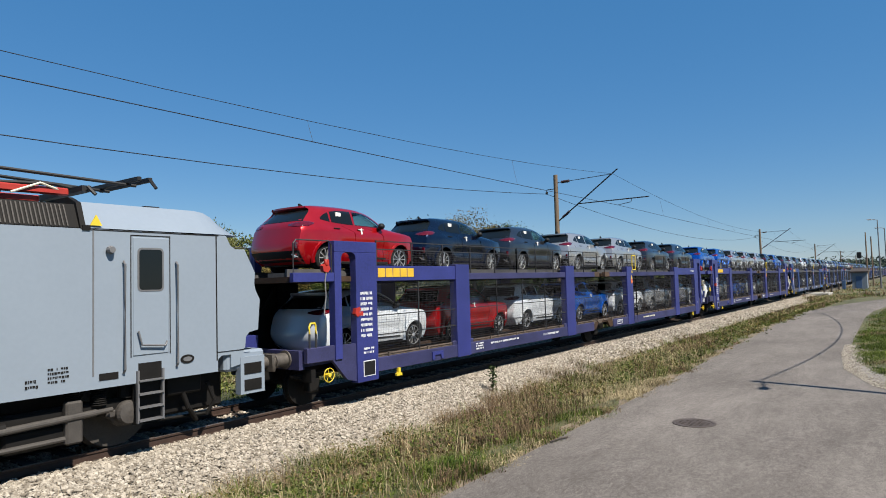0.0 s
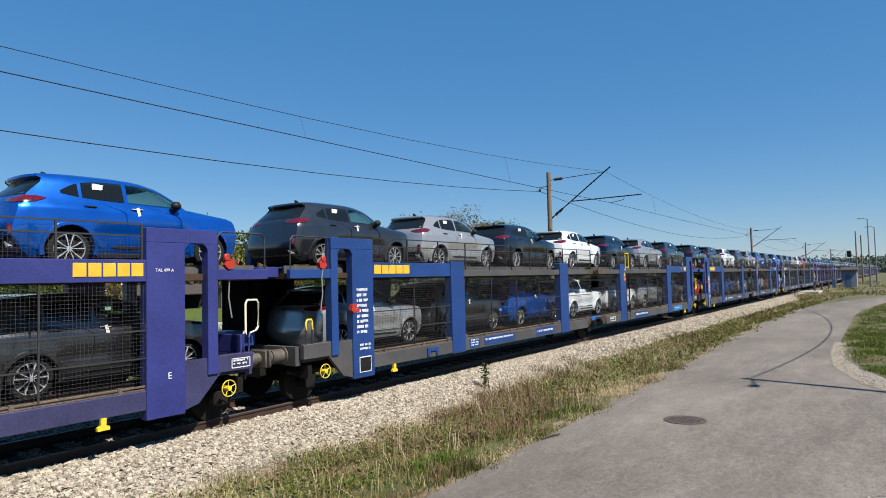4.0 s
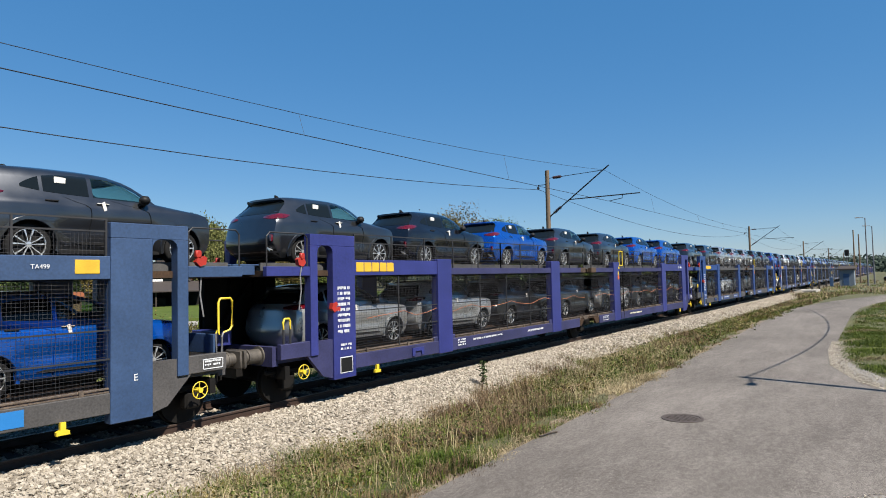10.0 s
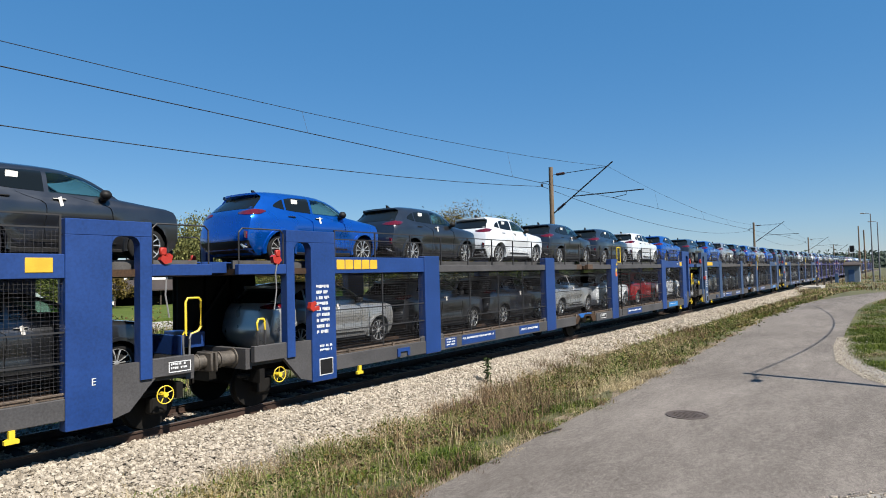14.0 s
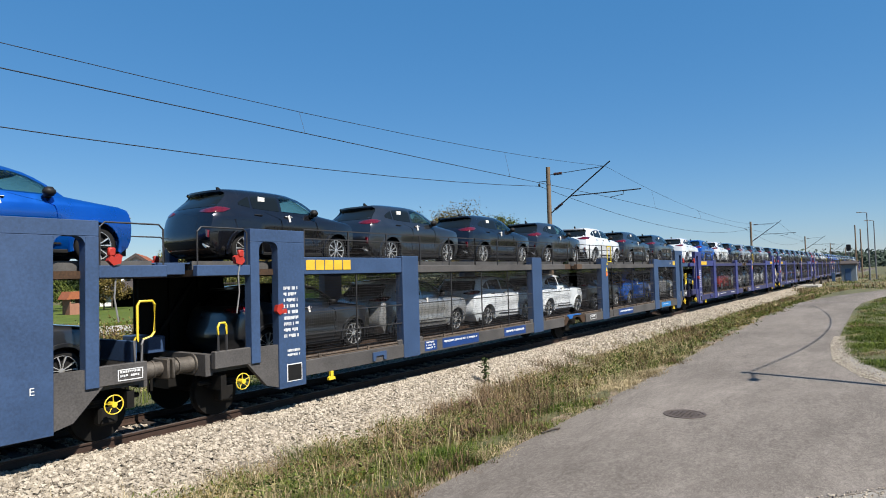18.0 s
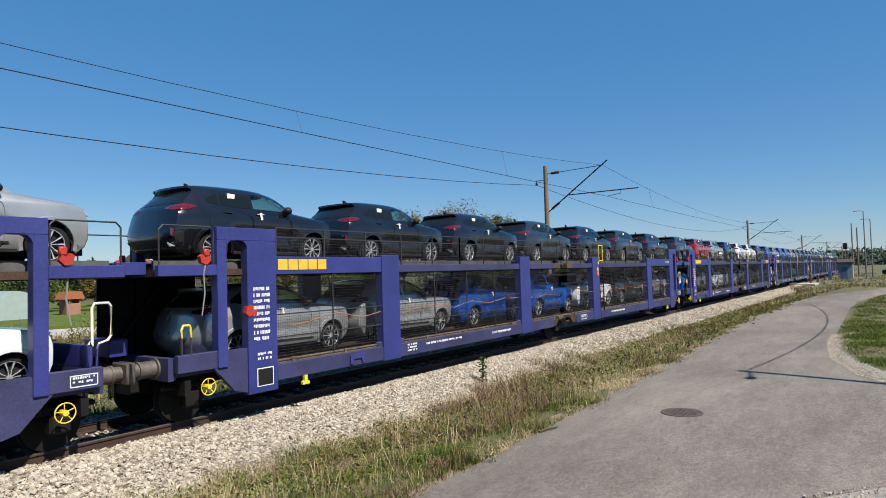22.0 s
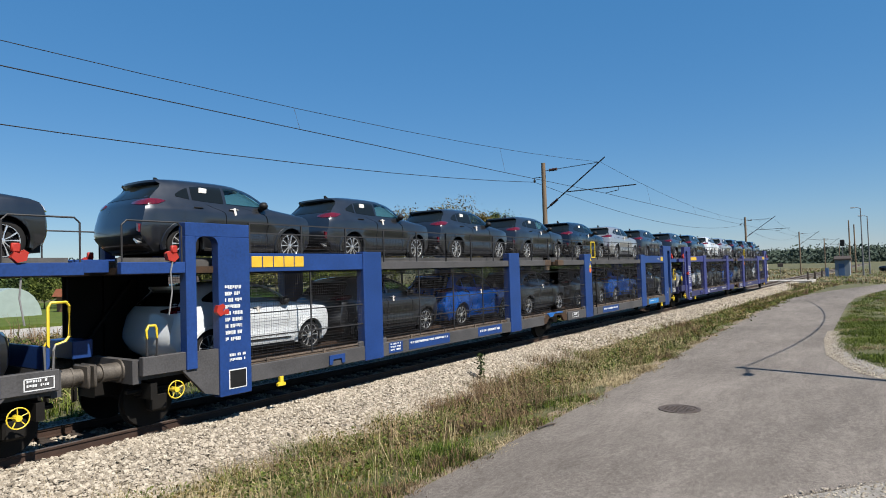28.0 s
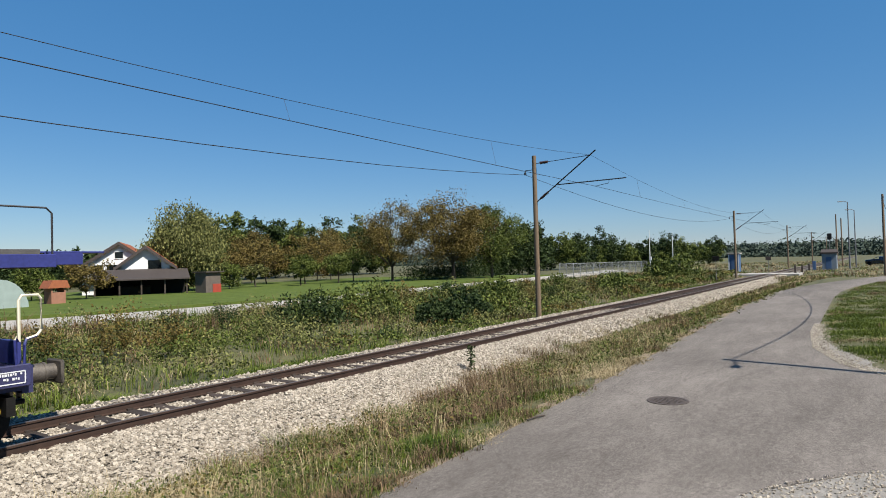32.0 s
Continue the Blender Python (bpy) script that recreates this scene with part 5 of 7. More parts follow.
def crown(rng, base, top, rx, ry, count, size, clumps=60, low=0.25, hang=0.0, open_=0.55):
    """Leaf places in uneven clumps inside a crown."""
    c = rng.normal(size=(clumps, 3))
    c /= np.linalg.norm(c, axis=1)[:, None]
    c *= rng.uniform(open_, 1.0, clumps)[:, None]
    h = (top - base) / 2
    c = c * np.array([rx, ry, h]) + np.array([0, 0, base + h])
    r = rng.uniform(0.14, 0.30, clumps) * min(rx, h)
    k = rng.integers(0, clumps, count)
    p = c[k] + rng.normal(size=(count, 3)) * r[k][:, None] * np.array([0.6, 0.6, 0.5])
    if hang:
        p[:, 2] -= rng.exponential(hang, count)
    p[:, 2] = np.maximum(p[:, 2], base * low)
    return leaves(p, size, rng, hang), c


def build_tree(name, label, x, y, z, trunk_h, base, top, rx, ry, leaf, count, size, seed, trunk_r=0.16, clumps=60, hang=0.0, open_=0.55, category="tree"):
    rng = np.random.default_rng(seed)
    tree = thing(name, label, category, "trees", at=pose(x, y, z))
    (v, f), c = crown(rng, base, top, rx, ry, count, size, clumps, 0.25, hang, open_)
    bm = bmesh.new()
    lean = rng.uniform(-0.2, 0.2, 2)
    knee = Vector((lean[0], lean[1], trunk_h))
    for k, (a, b, ra, rb) in enumerate([((0, 0, -0.1), knee, trunk_r, trunk_r * 0.75)]):
        ends = [Vector(a), Vector(b)]
        n = 8
        rings = [[bm.verts.new(p + Vector((r * math.cos(q), r * math.sin(q), 0))) for q in (2 * math.pi * i / n for i in range(n))] for p, r in zip(ends, (ra, rb))]
        for i in range(n):
            bm.faces.new((rings[0][i], rings[0][(i + 1) % n], rings[1][(i + 1) % n], rings[1][i]))
    for p in c[: min(26, clumps)]:
        m = knee.lerp(Vector(p), 0.5) + Vector((0, 0, 0.25))
        tube(bm, [knee - Vector((0, 0, 0.1)), m, p], trunk_r * 0.22, 5)
    part("trunk", bm, M_BARK, tree, "grey-brown trunk and limbs", 40)
    part("crown", raw("crown", v, f, leaf), None, tree)
    return tree


def build_grass():
    """Tufts of bent blades: green, straw-coloured and brown, in patches."""
    rng = np.random.default_rng(11)
    out = {"green": [], "straw": [], "brown": []}

    def strip(n, per, x0, x1, ylo, yhi, h0, h1, w, straw, brown, spread=0.07, power=1.0, dry_edge=0.0):
        x = x0 + (x1 - x0) * rng.uniform(0, 1, n) ** power
        lo, hi = np.interp(x, *zip(*ylo)), np.interp(x, *zip(*yhi))
        v = rng.uniform(0, 1, n)
        y = lo + (hi - lo) * v
        spot = np.sin(x * 0.9 + y * 1.3) + np.sin(x * 0.37 - y * 0.8) + np.sin(x * 2.3 + 1) * 0.6 + np.sin(x * 5.1 + y * 3.7) * 0.5 + rng.normal(0, 0.55, n) + dry_edge * (np.abs(v - 0.42) * 2.4 - 0.6)
        a, b = np.quantile(spot, 1 - straw), np.quantile(spot, max(0, min(1, brown)))
        tall = np.clip(0.62 + 0.28 * np.sin(x * 1.1) * np.sin(y * 1.7 + x * 0.6) + 0.25 * np.sin(x * 2.9 + y), 0.25, 1.2)
        edge = np.clip(np.minimum(y - lo, hi - y) / 0.30, 0.42, 1)
        for name, keep in (("straw", spot >= a), ("brown", spot <= b), ("green", (spot < a) & (spot > b))):
            i = np.repeat(np.nonzero(keep)[0], per)
            m = len(i)
            if not m:
                continue
            px, py = x[i] + rng.normal(0, spread, m), y[i] + rng.normal(0, spread, m)
            py = np.clip(py, np.interp(px, *zip(*ylo)) - 0.12, np.interp(px, *zip(*yhi)) + 0.2)
            c = np.stack([px, py, height(px, py) - 0.02], 1)
            h = rng.uniform(h0, h1, m) * tall[i] * edge[i] * (1.25 if name == "brown" else 1)
            out[name].append(blades(c, h, w * rng.uniform(0.5, 1.4, m), rng, 0.6, {"straw": 1.1, "brown": 0.5, "green": 0.7}[name], {"straw": 0.75, "brown": 0.3, "green": 0.45}[name]))
    near = [(-5, 4.80), (7.6, 4.86), (11.2, 4.96), (20.1, 5.25), (27.8, 5.55), (40.6, 5.95), (54, 6.1), (70, 5.1), (90, 4.0)]
    toe = [(-5, 8.9), (4, 9.1), (8, 9.3), (12, 9.5), (16, 9.9), (24, 10.2), (40, 10.3), (60, 10.4), (90, 10.0)]
    strip(7600, 18, 2.5, 23, near, toe, 0.06, 0.30, 0.010, 0.20, 0.14, 0.06, 1.0, 2.2)
    strip(1500, 20, 3.5, 26, [(x, 0.45 * y + 0.55 * t) for (x, y), (_, t) in zip([(k, lerp(near, k)) for k in range(0, 60, 4)], [(k, lerp(toe, k)) for k in range(0, 60, 4)])], toe, 0.22, 0.62, 0.008, 0.42, 0.34, 0.10)
    strip(420, 14, 3.5, 30, near, toe, 0.55, 0.95, 0.006, 0.80, 0.15, 0.10)
    strip(3000, 16, 3, 34, [(x, y - 0.22) for x, y in near], [(x, y + 0.60) for x, y in near], 0.08, 0.26, 0.010, 0.46, 0.24, 0.07)
    strip(150, 16, 8, 22, [(x, y + 0.1) for x, y in near], [(x, y + 1.6) for x, y in near], 0.40, 0.85, 0.006, 0.45, 0.50, 0.09)
    strip(3000, 15, 21, 46, near, toe, 0.12, 0.50, 0.017, 0.26, 0.24, 0.1, 1.0, 1.6)
    strip(1300, 12, 44, 92, near, toe, 0.15, 0.55, 0.04, 0.35, 0.2, 0.2)
    strip(420, 14, 4, 24, [(4, 8.2), (24, 9.1)], [(4, 9.7), (24, 10.4)], 0.10, 0.40, 0.009, 0.5, 0.4)
    # verge beyond the rails
    strip(8500, 13, 3, 75, [(3, 13.95), (75, 13.95)], [(3, 16.4), (75, 16.4)], 0.22, 0.50, 0.022, 0.01, 0.0, 0.12, 1.6)
    strip(3600, 11, 3, 100, [(3, 16), (100, 15)], [(3, 33), (40, 33.5), (60, 36), (100, 33)], 0.25, 0.80, 0.024, 0.14, 0.22, 0.2, 1.5)
    strip(1300, 13, 8, 100, [(8, 28), (100, 26)], [(8, 33.6), (40, 33.4), (60, 35.5), (100, 33)], 0.5, 1.3, 0.026, 0.16, 0.40, 0.25, 1.3)
    # grass beside the lane
    strip(6000, 14, 16.5, 64, [(16.5, -5.0), (40, -4), (64, -4)], [(16.5, -0.9), (20, 0.75), (24, 1.6), (44, 2.15), (56, 1.5), (64, 0.4)], 0.06, 0.26, 0.013, 0.06, 0.06, 0.1, 1.3)
    strip(2600, 14, 16.2, 34, [(16.2, -3.5), (20, -2.0), (34, -1.0)], [(16.2, -1.0), (18, 0.10), (20, 0.95), (22, 1.5), (26, 1.85), (34, 2.0)], 0.06, 0.24, 0.013, 0.05, 0.03, 0.09, 1.4)
    strip(900, 12, 80, 190, [(80, -4), (100, -10), (190, -30)], [(80, 11), (190, 11)], 0.2, 0.6, 0.07, 0.5, 0.2, 0.4)
    strip(900, 12, 75, 240, [(75, 14), (240, 14)], [(75, 30), (240, 60)], 0.3, 0.7, 0.10, 0.6, 0.1, 0.6)
    tagged(new("grass", raw("grass", *join(out["green"]), M_BLADE)), "green grass tufts on the bank and verge", "grass", kind="stuff")
    tagged(new("dry_grass", raw("dry_grass", *join(out["straw"]), M_STRAW)), "straw-coloured dry grass on the bank", "grass", kind="stuff")
    tagged(new("withered_grass", raw("withered_grass", *join(out["brown"]), M_WITHERED)), "brown withered stalks on the bank", "grass", kind="stuff")


def build_weeds():
    rng = np.random.default_rng(21)
    low, dark, brown, pale = [], [], [], []

    def mound(out, x, y, rx, ry, h, n, size):
        """Leaves over the lumpy shell of a low bush."""
        q, e = rng.uniform(0, 2 * np.pi, n), np.arcsin(rng.uniform(0, 1, n))
        k = 1 + 0.22 * np.sin(q * 3 + x) + 0.16 * np.sin(q * 5 + e * 6 + y) + rng.normal(0, 0.09, n)
        p = np.stack([x + rx * k * np.cos(q) * np.cos(e), y + ry * k * np.sin(q) * np.cos(e), h * k * np.sin(e)], 1)
        p[:, 2] += height(p[:, 0], p[:, 1])
        out.append(leaves(p, size, rng))
    for k in range(330):
        x = 3 + 100 * rng.uniform() ** 1.3
        y = rng.uniform(16.6, 31.5) if x < 70 else rng.uniform(16.6, 28)
        back = (y - 16.6) / 15
        r, h = rng.uniform(0.5, 1.5), rng.uniform(0.25, 0.6) + rng.uniform(0.1, 0.9) * back
        kind = rng.uniform()
        out = pale if kind < 0.42 else low if kind < 0.74 else dark if kind < 0.82 else brown
        mound(out, x, y, r, r * rng.uniform(0.7, 1.2), h, int(360 * r * (h + 0.4)), 0.050 + 0.0012 * x)
    for x, y, r, h in ((28, 27.5, 2.6, 1.5), (24.5, 25.5, 2.2, 1.4), (42, 28, 2.0, 1.2), (46, 26, 1.9, 1.5), (92, 23, 2.6, 2.6), (89, 25, 2.2, 2.1), (31.5, 27, 2.0, 1.7), (64, 22.5, 2.0, 1.5), (29.5, 20.5, 1.6, 1.1), (33, 20.8, 1.7, 1.2), (36, 21.5, 1.5, 1.0)):
        mound(dark if 1.05 < h < 1.45 else low, x, y, r, r * 0.8, h, 2600, 0.085 + 0.001 * x)
    # tall brown thicket: many thin stems with small leaves
    for x, y, h in ((12.2, 23.0, 2.1), (13.4, 24.0, 2.4), (14.3, 22.5, 1.7), (11.0, 25.0, 1.6), (20.5, 27.5, 1.5), (17, 26.5, 1.4), (44, 22, 1.8), (46.5, 21.5, 1.5), (54, 21, 1.9), (57, 22, 1.5)):
        n = 700
        t = rng.uniform(0.15, 1, n)
        q = rng.uniform(0, 2 * np.pi, n)
        p = np.stack([x + np.cos(q) * t * 0.75 * rng.uniform(0.2, 1, n), y + np.sin(q) * t * 0.75 * rng.uniform(0.2, 1, n), t * h * rng.uniform(0.7, 1.05, n)], 1)
        p[:, 2] += height(p[:, 0], p[:, 1])
        (brown if h > 1.55 else dark).append(leaves(p, 0.055, rng))
    # weeds on the near bank
    for k in range(260):
        x, y = 4 + 50 * rng.uniform() ** 1.4, rng.uniform(5.8, 8.9)
        n = int(rng.uniform(40, 130))
        p = rng.normal(size=(n, 3)) * np.array([0.28, 0.25, 0.09]) + np.array([x, y, 0])
        p[:, 2] += height(p[:, 0], p[:, 1]) + 0.17
        (low if k % 3 else brown).append(leaves(p, 0.03 + 0.0006 * x, rng))
    tagged(new("pale_weeds", raw("pale_weeds", *join(pale), M_LEAF_WILLOW)), "yellow-green leafy weeds beside the track", "weeds", kind="stuff")
    tagged(new("weeds", raw("weeds", *join(low), M_LEAF)), "tangle of green weeds and brambles beside the track", "weeds", kind="stuff")
    tagged(new("shrubs", raw("shrubs", *join(dark), M_LEAF_DARK)), "dark green shrubs among the weeds", "shrubs", kind="stuff")
    tagged(new("withered_weeds", raw("withered_weeds", *join(brown), M_LEAF_BROWN)), "brown withered weeds", "weeds", kind="stuff")
    # one tall leafy stalk on the ballast
    stalk = thing("weed_stalk", "tall dark leafy weed growing in the ballast", "weed", at=pose(15.2, 9.55, -0.5))
    bm = bmesh.new()
    tube(bm, [(0, 0, 0), (0.03, 0, 0.35), (0.0, 0.02, 0.75)], 0.012, 5)
    part("stem", bm, M_BARK, stalk)
    p = np.stack([rng.normal(0, 0.06, 90), rng.normal(0, 0.06, 90), rng.uniform(0.1, 0.78, 90)], 1)
    part("leaf_tuft", raw("leaf_tuft", *leaves(p, 0.06, rng), M_LEAF_DARK), None, stalk)


def build_stones():
    rng = np.random.default_rng(31)
    n1, n2, n3, n4 = 46000, 19000, 17000, 8000
    x = np.concatenate([2.5 + 19.5 * rng.uniform(0, 1, n1) ** 1.1, 22 + 72 * rng.uniform(0, 1, n2) ** 1.25, 2.5 + 32 * rng.uniform(0, 1, n3) ** 1.2, 2.5 + 50 * rng.uniform(0, 1, n4) ** 1.3])
    y = np.concatenate([rng.uniform(8.75, 10.95, n1), rng.uniform(9.4, 10.95, n2), rng.uniform(11.15, 12.45, n3), rng.uniform(12.68, 13.75, n4)])
    n = n1 + n2 + n3 + n4
    z = np.interp(y, [p[0] for p in BED], [p[1] for p in BED]) + rng.uniform(-0.02, 0.025, n)
    r = rng.uniform(0.019, 0.043, n) * np.where(x > 22, 1.35 + np.clip((x - 40) / 60, 0, 0.7), 1.0)
    near_sleeper = (np.abs(y - AXIS) < 0.74) & (np.abs((x + 6) / 0.62 - np.round((x + 6) / 0.62)) < 0.185)
    z = np.where(near_sleeper & (rng.uniform(0, 1, n) < 0.93), z - 0.09, z + 0.014)
    # grit on the lane's shoulder and apron
    g1, g2 = 5200, 9000
    sx = rng.uniform(15.6, 27, g1)
    sy = np.interp(sx, [15.6, 16.4, 17.5, 20.2, 24, 27], [-0.5, 0.1, 0.75, 1.5, 1.85, 1.95]) + rng.exponential(0.22, g1) * -1 + 0.12
    ax, ay = rng.uniform(5.5, 10.2, g2), rng.uniform(-3.2, 1.8, g2)
    keep = ay < np.interp(ax, [5.5, 6.5, 7.5, 8.2, 8.7, 9.2, 9.8, 10.2], [1.7, 1.62, 1.34, 0.95, 0.55, 0.08, -1.9, -3])
    ax, ay = ax[keep], ay[keep]
    m = g1 + len(ax)
    x, y, z = np.concatenate([x, sx, ax]), np.concatenate([y, sy, ay]), np.concatenate([z, np.full(g1, 0.008), np.full(len(ax), 0.018)])
    r = np.concatenate([r, rng.uniform(0.006, 0.02, m)])
    n = n + m
    unit = np.array([[1, 0, 0], [-1, 0, 0], [0, 1, 0], [0, -1, 0], [0, 0, 1], [0, 0, -1]], float)
    faces = np.array([[0, 2, 4], [2, 1, 4], [1, 3, 4], [3, 0, 4], [2, 0, 5], [1, 2, 5], [3, 1, 5], [0, 3, 5]])
    q = rng.normal(size=(n, 4))
    q /= np.linalg.norm(q, axis=1)[:, None]
    w, a, b, c = q.T
    rot = np.stack([1 - 2 * (b * b + c * c), 2 * (a * b - c * w), 2 * (a * c + b * w), 2 * (a * b + c * w), 1 - 2 * (a * a + c * c), 2 * (b * c - a * w), 2 * (a * c - b * w), 2 * (b * c + a * w), 1 - 2 * (a * a + b * b)], 1).reshape(n, 3, 3)
    shape = unit[None] * rng.uniform(0.7, 1.35, (n, 6, 1)) + rng.normal(0, 0.16, (n, 6, 3))
    vs = np.einsum("nij,nkj->nki", rot, shape) * r[:, None, None] * np.array([1.15, 1.15, 0.85]) + np.stack([x, y, z], 1)[:, None]
    f = (np.arange(n) * 6)[:, None, None] + faces[None]
    count = n - m
    tagged(new("gravel_stones", raw("gravel_stones", vs[count:].reshape(-1, 3), f[:m].reshape(-1, 3), M_STONE)), "loose pale gravel stones beside the asphalt", "gravel", kind="stuff")
    vs, f = vs[:count], f[:count]
    tagged(new("ballast_stones", raw("ballast_stones", vs.reshape(-1, 3), f.reshape(-1, 3), M_STONE)), "pale broken limestone ballast stones", "ballast", kind="stuff")


build_grass()
build_weeds()
build_stones()

# ---------------------------------------------------------------- far side: lane, lawn, houses, trees
FAR_NEAR = [(-40, 36.5), (14, 36.5), (18, 34.4), (24, 34.0), (30, 33.6), (38, 35.5), (53, 37.5), (72, 38.5), (94, 40.5), (140, 46)]
FAR_FAR = [(-40, 41.5), (14, 41.5), (22, 39.5), (31, 38.8), (37, 38.6), (47, 40.5), (64, 42), (97, 45), (140, 51)]


def build_far_side():
    xs = list(np.arange(-40, 141, 2.0))
    tagged(new("far_lane", ribbon("far_lane", FAR_FAR, FAR_NEAR, M_DIRTROAD, xs, 0.02, 0.3)), "pale dusty lane beyond the weeds", "road", kind="structure")
    me = ribbon("lawn", [(-20, 84), (100, 84)], [(x, y + 0.05) for x, y in FAR_FAR], M_LAWN, list(np.arange(-20, 100, 3.0)), 0.22, 0.3)
    tagged(new("lawn", me), "mown green lawn under the trees", "lawn", kind="structure")
    # trees
    build_tree("willow_tree", "broad green willow with drooping branches beside the house", 44.4, 66.4, 0.2, 2.4, 2.2, 10.4, 4.3, 4.2, M_LEAF_WILLOW, 34000, 0.16, 1, 0.35, 120, 0.9, 0.25)
    build_tree("walnut_tree", "large spreading tree with browning autumn leaves", 78, 51.5, 0.2, 2.4, 2.2, 12.0, 8.6, 7.0, M_LEAF_BROWN, 32000, 0.15, 2, 0.3, 110, 0, 0.35)
    build_tree("walnut_tree", "large spreading tree with thin browning leaves", 71.9, 58.0, 0.2, 2.0, 1.8, 11.3, 6.0, 5.0, M_LEAF_BROWN, 14000, 0.14, 3, 0.2, 80, 0, 0.4)
    build_tree("broadleaf_tree", "tall green tree with patchy yellow leaves", 84, 48.5, 0.2, 2.2, 2.0, 11.0, 4.5, 5.0, M_LEAF, 15000, 0.15, 4, 0.25, 70, 0, 0.4)
    rng = random.Random(8)
    for k, (x, y, h, r, m) in enumerate([(74.6, 76, 9.0, 5.0, 1), (64.2, 76, 7.2, 4.0, 1), (73.3, 66.8, 5.4, 2.6, 0), (63.5, 67, 4.2, 2.0, 0), (58, 62, 3.4, 1.7, 0), (56, 72, 5.6, 3.0, 1), (68, 84, 8.5, 4.5, 1), (82, 80, 9.5, 5.0, 1), (54, 66, 3.0, 1.6, 2), (66, 63, 4.4, 2.2, 0)]):
        build_tree("orchard_tree", ("fruit tree with sparse brown leaves on the lawn", "small fruit tree with green leaves on the lawn", "young tree with yellow-green leaves")[0 if m == 1 else 1 if m == 0 else 2],
                   x, y, 0.2, 1.3, 1.0, h, r, r, (M_LEAF, M_LEAF_BROWN, M_LEAF_WILLOW)[m], 4200 if r < 3 else 7500, 0.14, 20 + k, 0.10, 40, 0, 0.4)
    build_tree("garden_shrub", "broad browning shrub beside the garden hut", 29.9, 60.0, 0.15, 0.8, 0.3, 3.9, 2.3, 2.0, M_LEAF_BROWN, 5200, 0.11, 61, 0.07, 36, 0, 0.35, "shrub")
    build_tree("garden_shrub", "dense green shrub behind the garden hut", 27.0, 64.0, 0.15, 0.8, 0.3, 3.4, 2.2, 1.8, M_LEAF, 5200, 0.11, 62, 0.07, 36, 0, 0.35, "shrub")
    build_tree("garden_shrub", "dense green shrub behind the garden hut", 30.6, 68.0, 0.15, 0.8, 0.3, 4.2, 2.0, 1.8, M_LEAF_DARK, 5200, 0.11, 63, 0.07, 36, 0, 0.35, "shrub")
    build_tree("round_bush", "clipped round green bush beside the plank shed", 48.5, 64.0, 0.15, 0.6, 0.1, 3.2, 1.7, 1.6, M_LEAF, 5200, 0.11, 64, 0.06, 36, 0, 0.35, "bush")
    # dark hedge and far woods
    rg = np.random.default_rng(44)
    hedge = [leaves(rg.normal(size=(700, 3)) * np.array([1.6, 1.0, 0.6]) + np.array([x, 55.5, 1.2]), 0.16, rg) for x in np.arange(74, 101, 2.2)]
    hedge += [leaves(rg.normal(size=(700, 3)) * np.array([1.8, 1.2, 1.2]) + np.array([x, y, 1.8]), 0.2, rg) for x, y in ((48, 82), (52, 86), (60, 90), (66, 96), (26, 78), (29, 84), (22, 74), (34, 92))]
    v, f = join(hedge)
    v[:, 2] = np.maximum(v[:, 2], 0.1)
    tagged(new("hedge", raw("hedge", v, f, M_LEAF_DARK)), "dense dark green hedge at the lawn's end", "hedge", kind="stuff")
    wood, wood2 = [], []
    def far_tree(out, x, y, h, r, n, size):
        (a, b), c = crown(rg, 0.2, h, r, r, n, size, 30, 0.0, 0, 0.3)
        out.append((a + np.array([x, y, 0]), b))
    for k in range(64):
        x = 30 + k * 1.7 + rg.uniform(-1, 1)
        far_tree(wood if k % 3 else wood2, x, 112 + rg.uniform(-6, 8), rg.uniform(10, 15.5) * (0.42 if x < 72 else 1), rg.uniform(3.4, 5.0), 2600, 0.36)
    for k in range(9):
        far_tree(wood, 96 + k * 2.2, 56 + rg.uniform(-2, 5), rg.uniform(8.5, 12), 3.0, 2000, 0.32)
    for k in range(44):
        w = k / 43
        x, y = 140 + 95 * w, 66 - 21 * w
        far_tree(wood if k % 2 else wood2, x + rg.uniform(-3, 3), y + rg.uniform(0, 9), rg.choice([6.5, 8.0, 9.5, 11.5]) * rg.uniform(0.9, 1.1) * (1 - 0.15 * w), rg.uniform(3.0, 4.6), 2300, 0.29)
    for x, y, h, r in ((10, 100, 6, 4), (16, 110, 6, 4), (4, 95, 6, 4), (47, 100, 6.0, 3.5), (40, 98, 5.6, 3), (-6, 90, 6, 4), (30, 86, 10, 2.2)):
        far_tree(wood, x, y, h, r, 2400, 0.22)
    tagged(new("far_woods", raw("far_woods", *join(wood), M_LEAF_DARK)), "dark green woods at the edge of the fields", "woods", kind="stuff")
    tagged(new("far_trees", raw("far_trees", *join(wood2), M_LEAF)), "green trees along the wood's edge", "woods", kind="stuff")
    # far ridge of trees; its haze is only in the leaf colour
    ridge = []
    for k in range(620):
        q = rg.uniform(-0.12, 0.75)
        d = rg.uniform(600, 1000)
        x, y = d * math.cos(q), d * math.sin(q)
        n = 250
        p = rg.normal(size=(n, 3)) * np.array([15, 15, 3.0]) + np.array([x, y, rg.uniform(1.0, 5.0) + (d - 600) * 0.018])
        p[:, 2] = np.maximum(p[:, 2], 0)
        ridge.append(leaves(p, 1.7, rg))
    tagged(new("distant_woods", raw("distant_woods", *join(ridge), M_LEAF_HAZE)), "dark line of distant woods, haze put into its colour", "woods", kind="stuff")


build_far_side()


# ---------------------------------------------------------------- overhead line
MAST_X = [31.3, 88.5, 145.0, 201.0, 258.0, 315.0, -25.5]
MAST_Y = 15.25


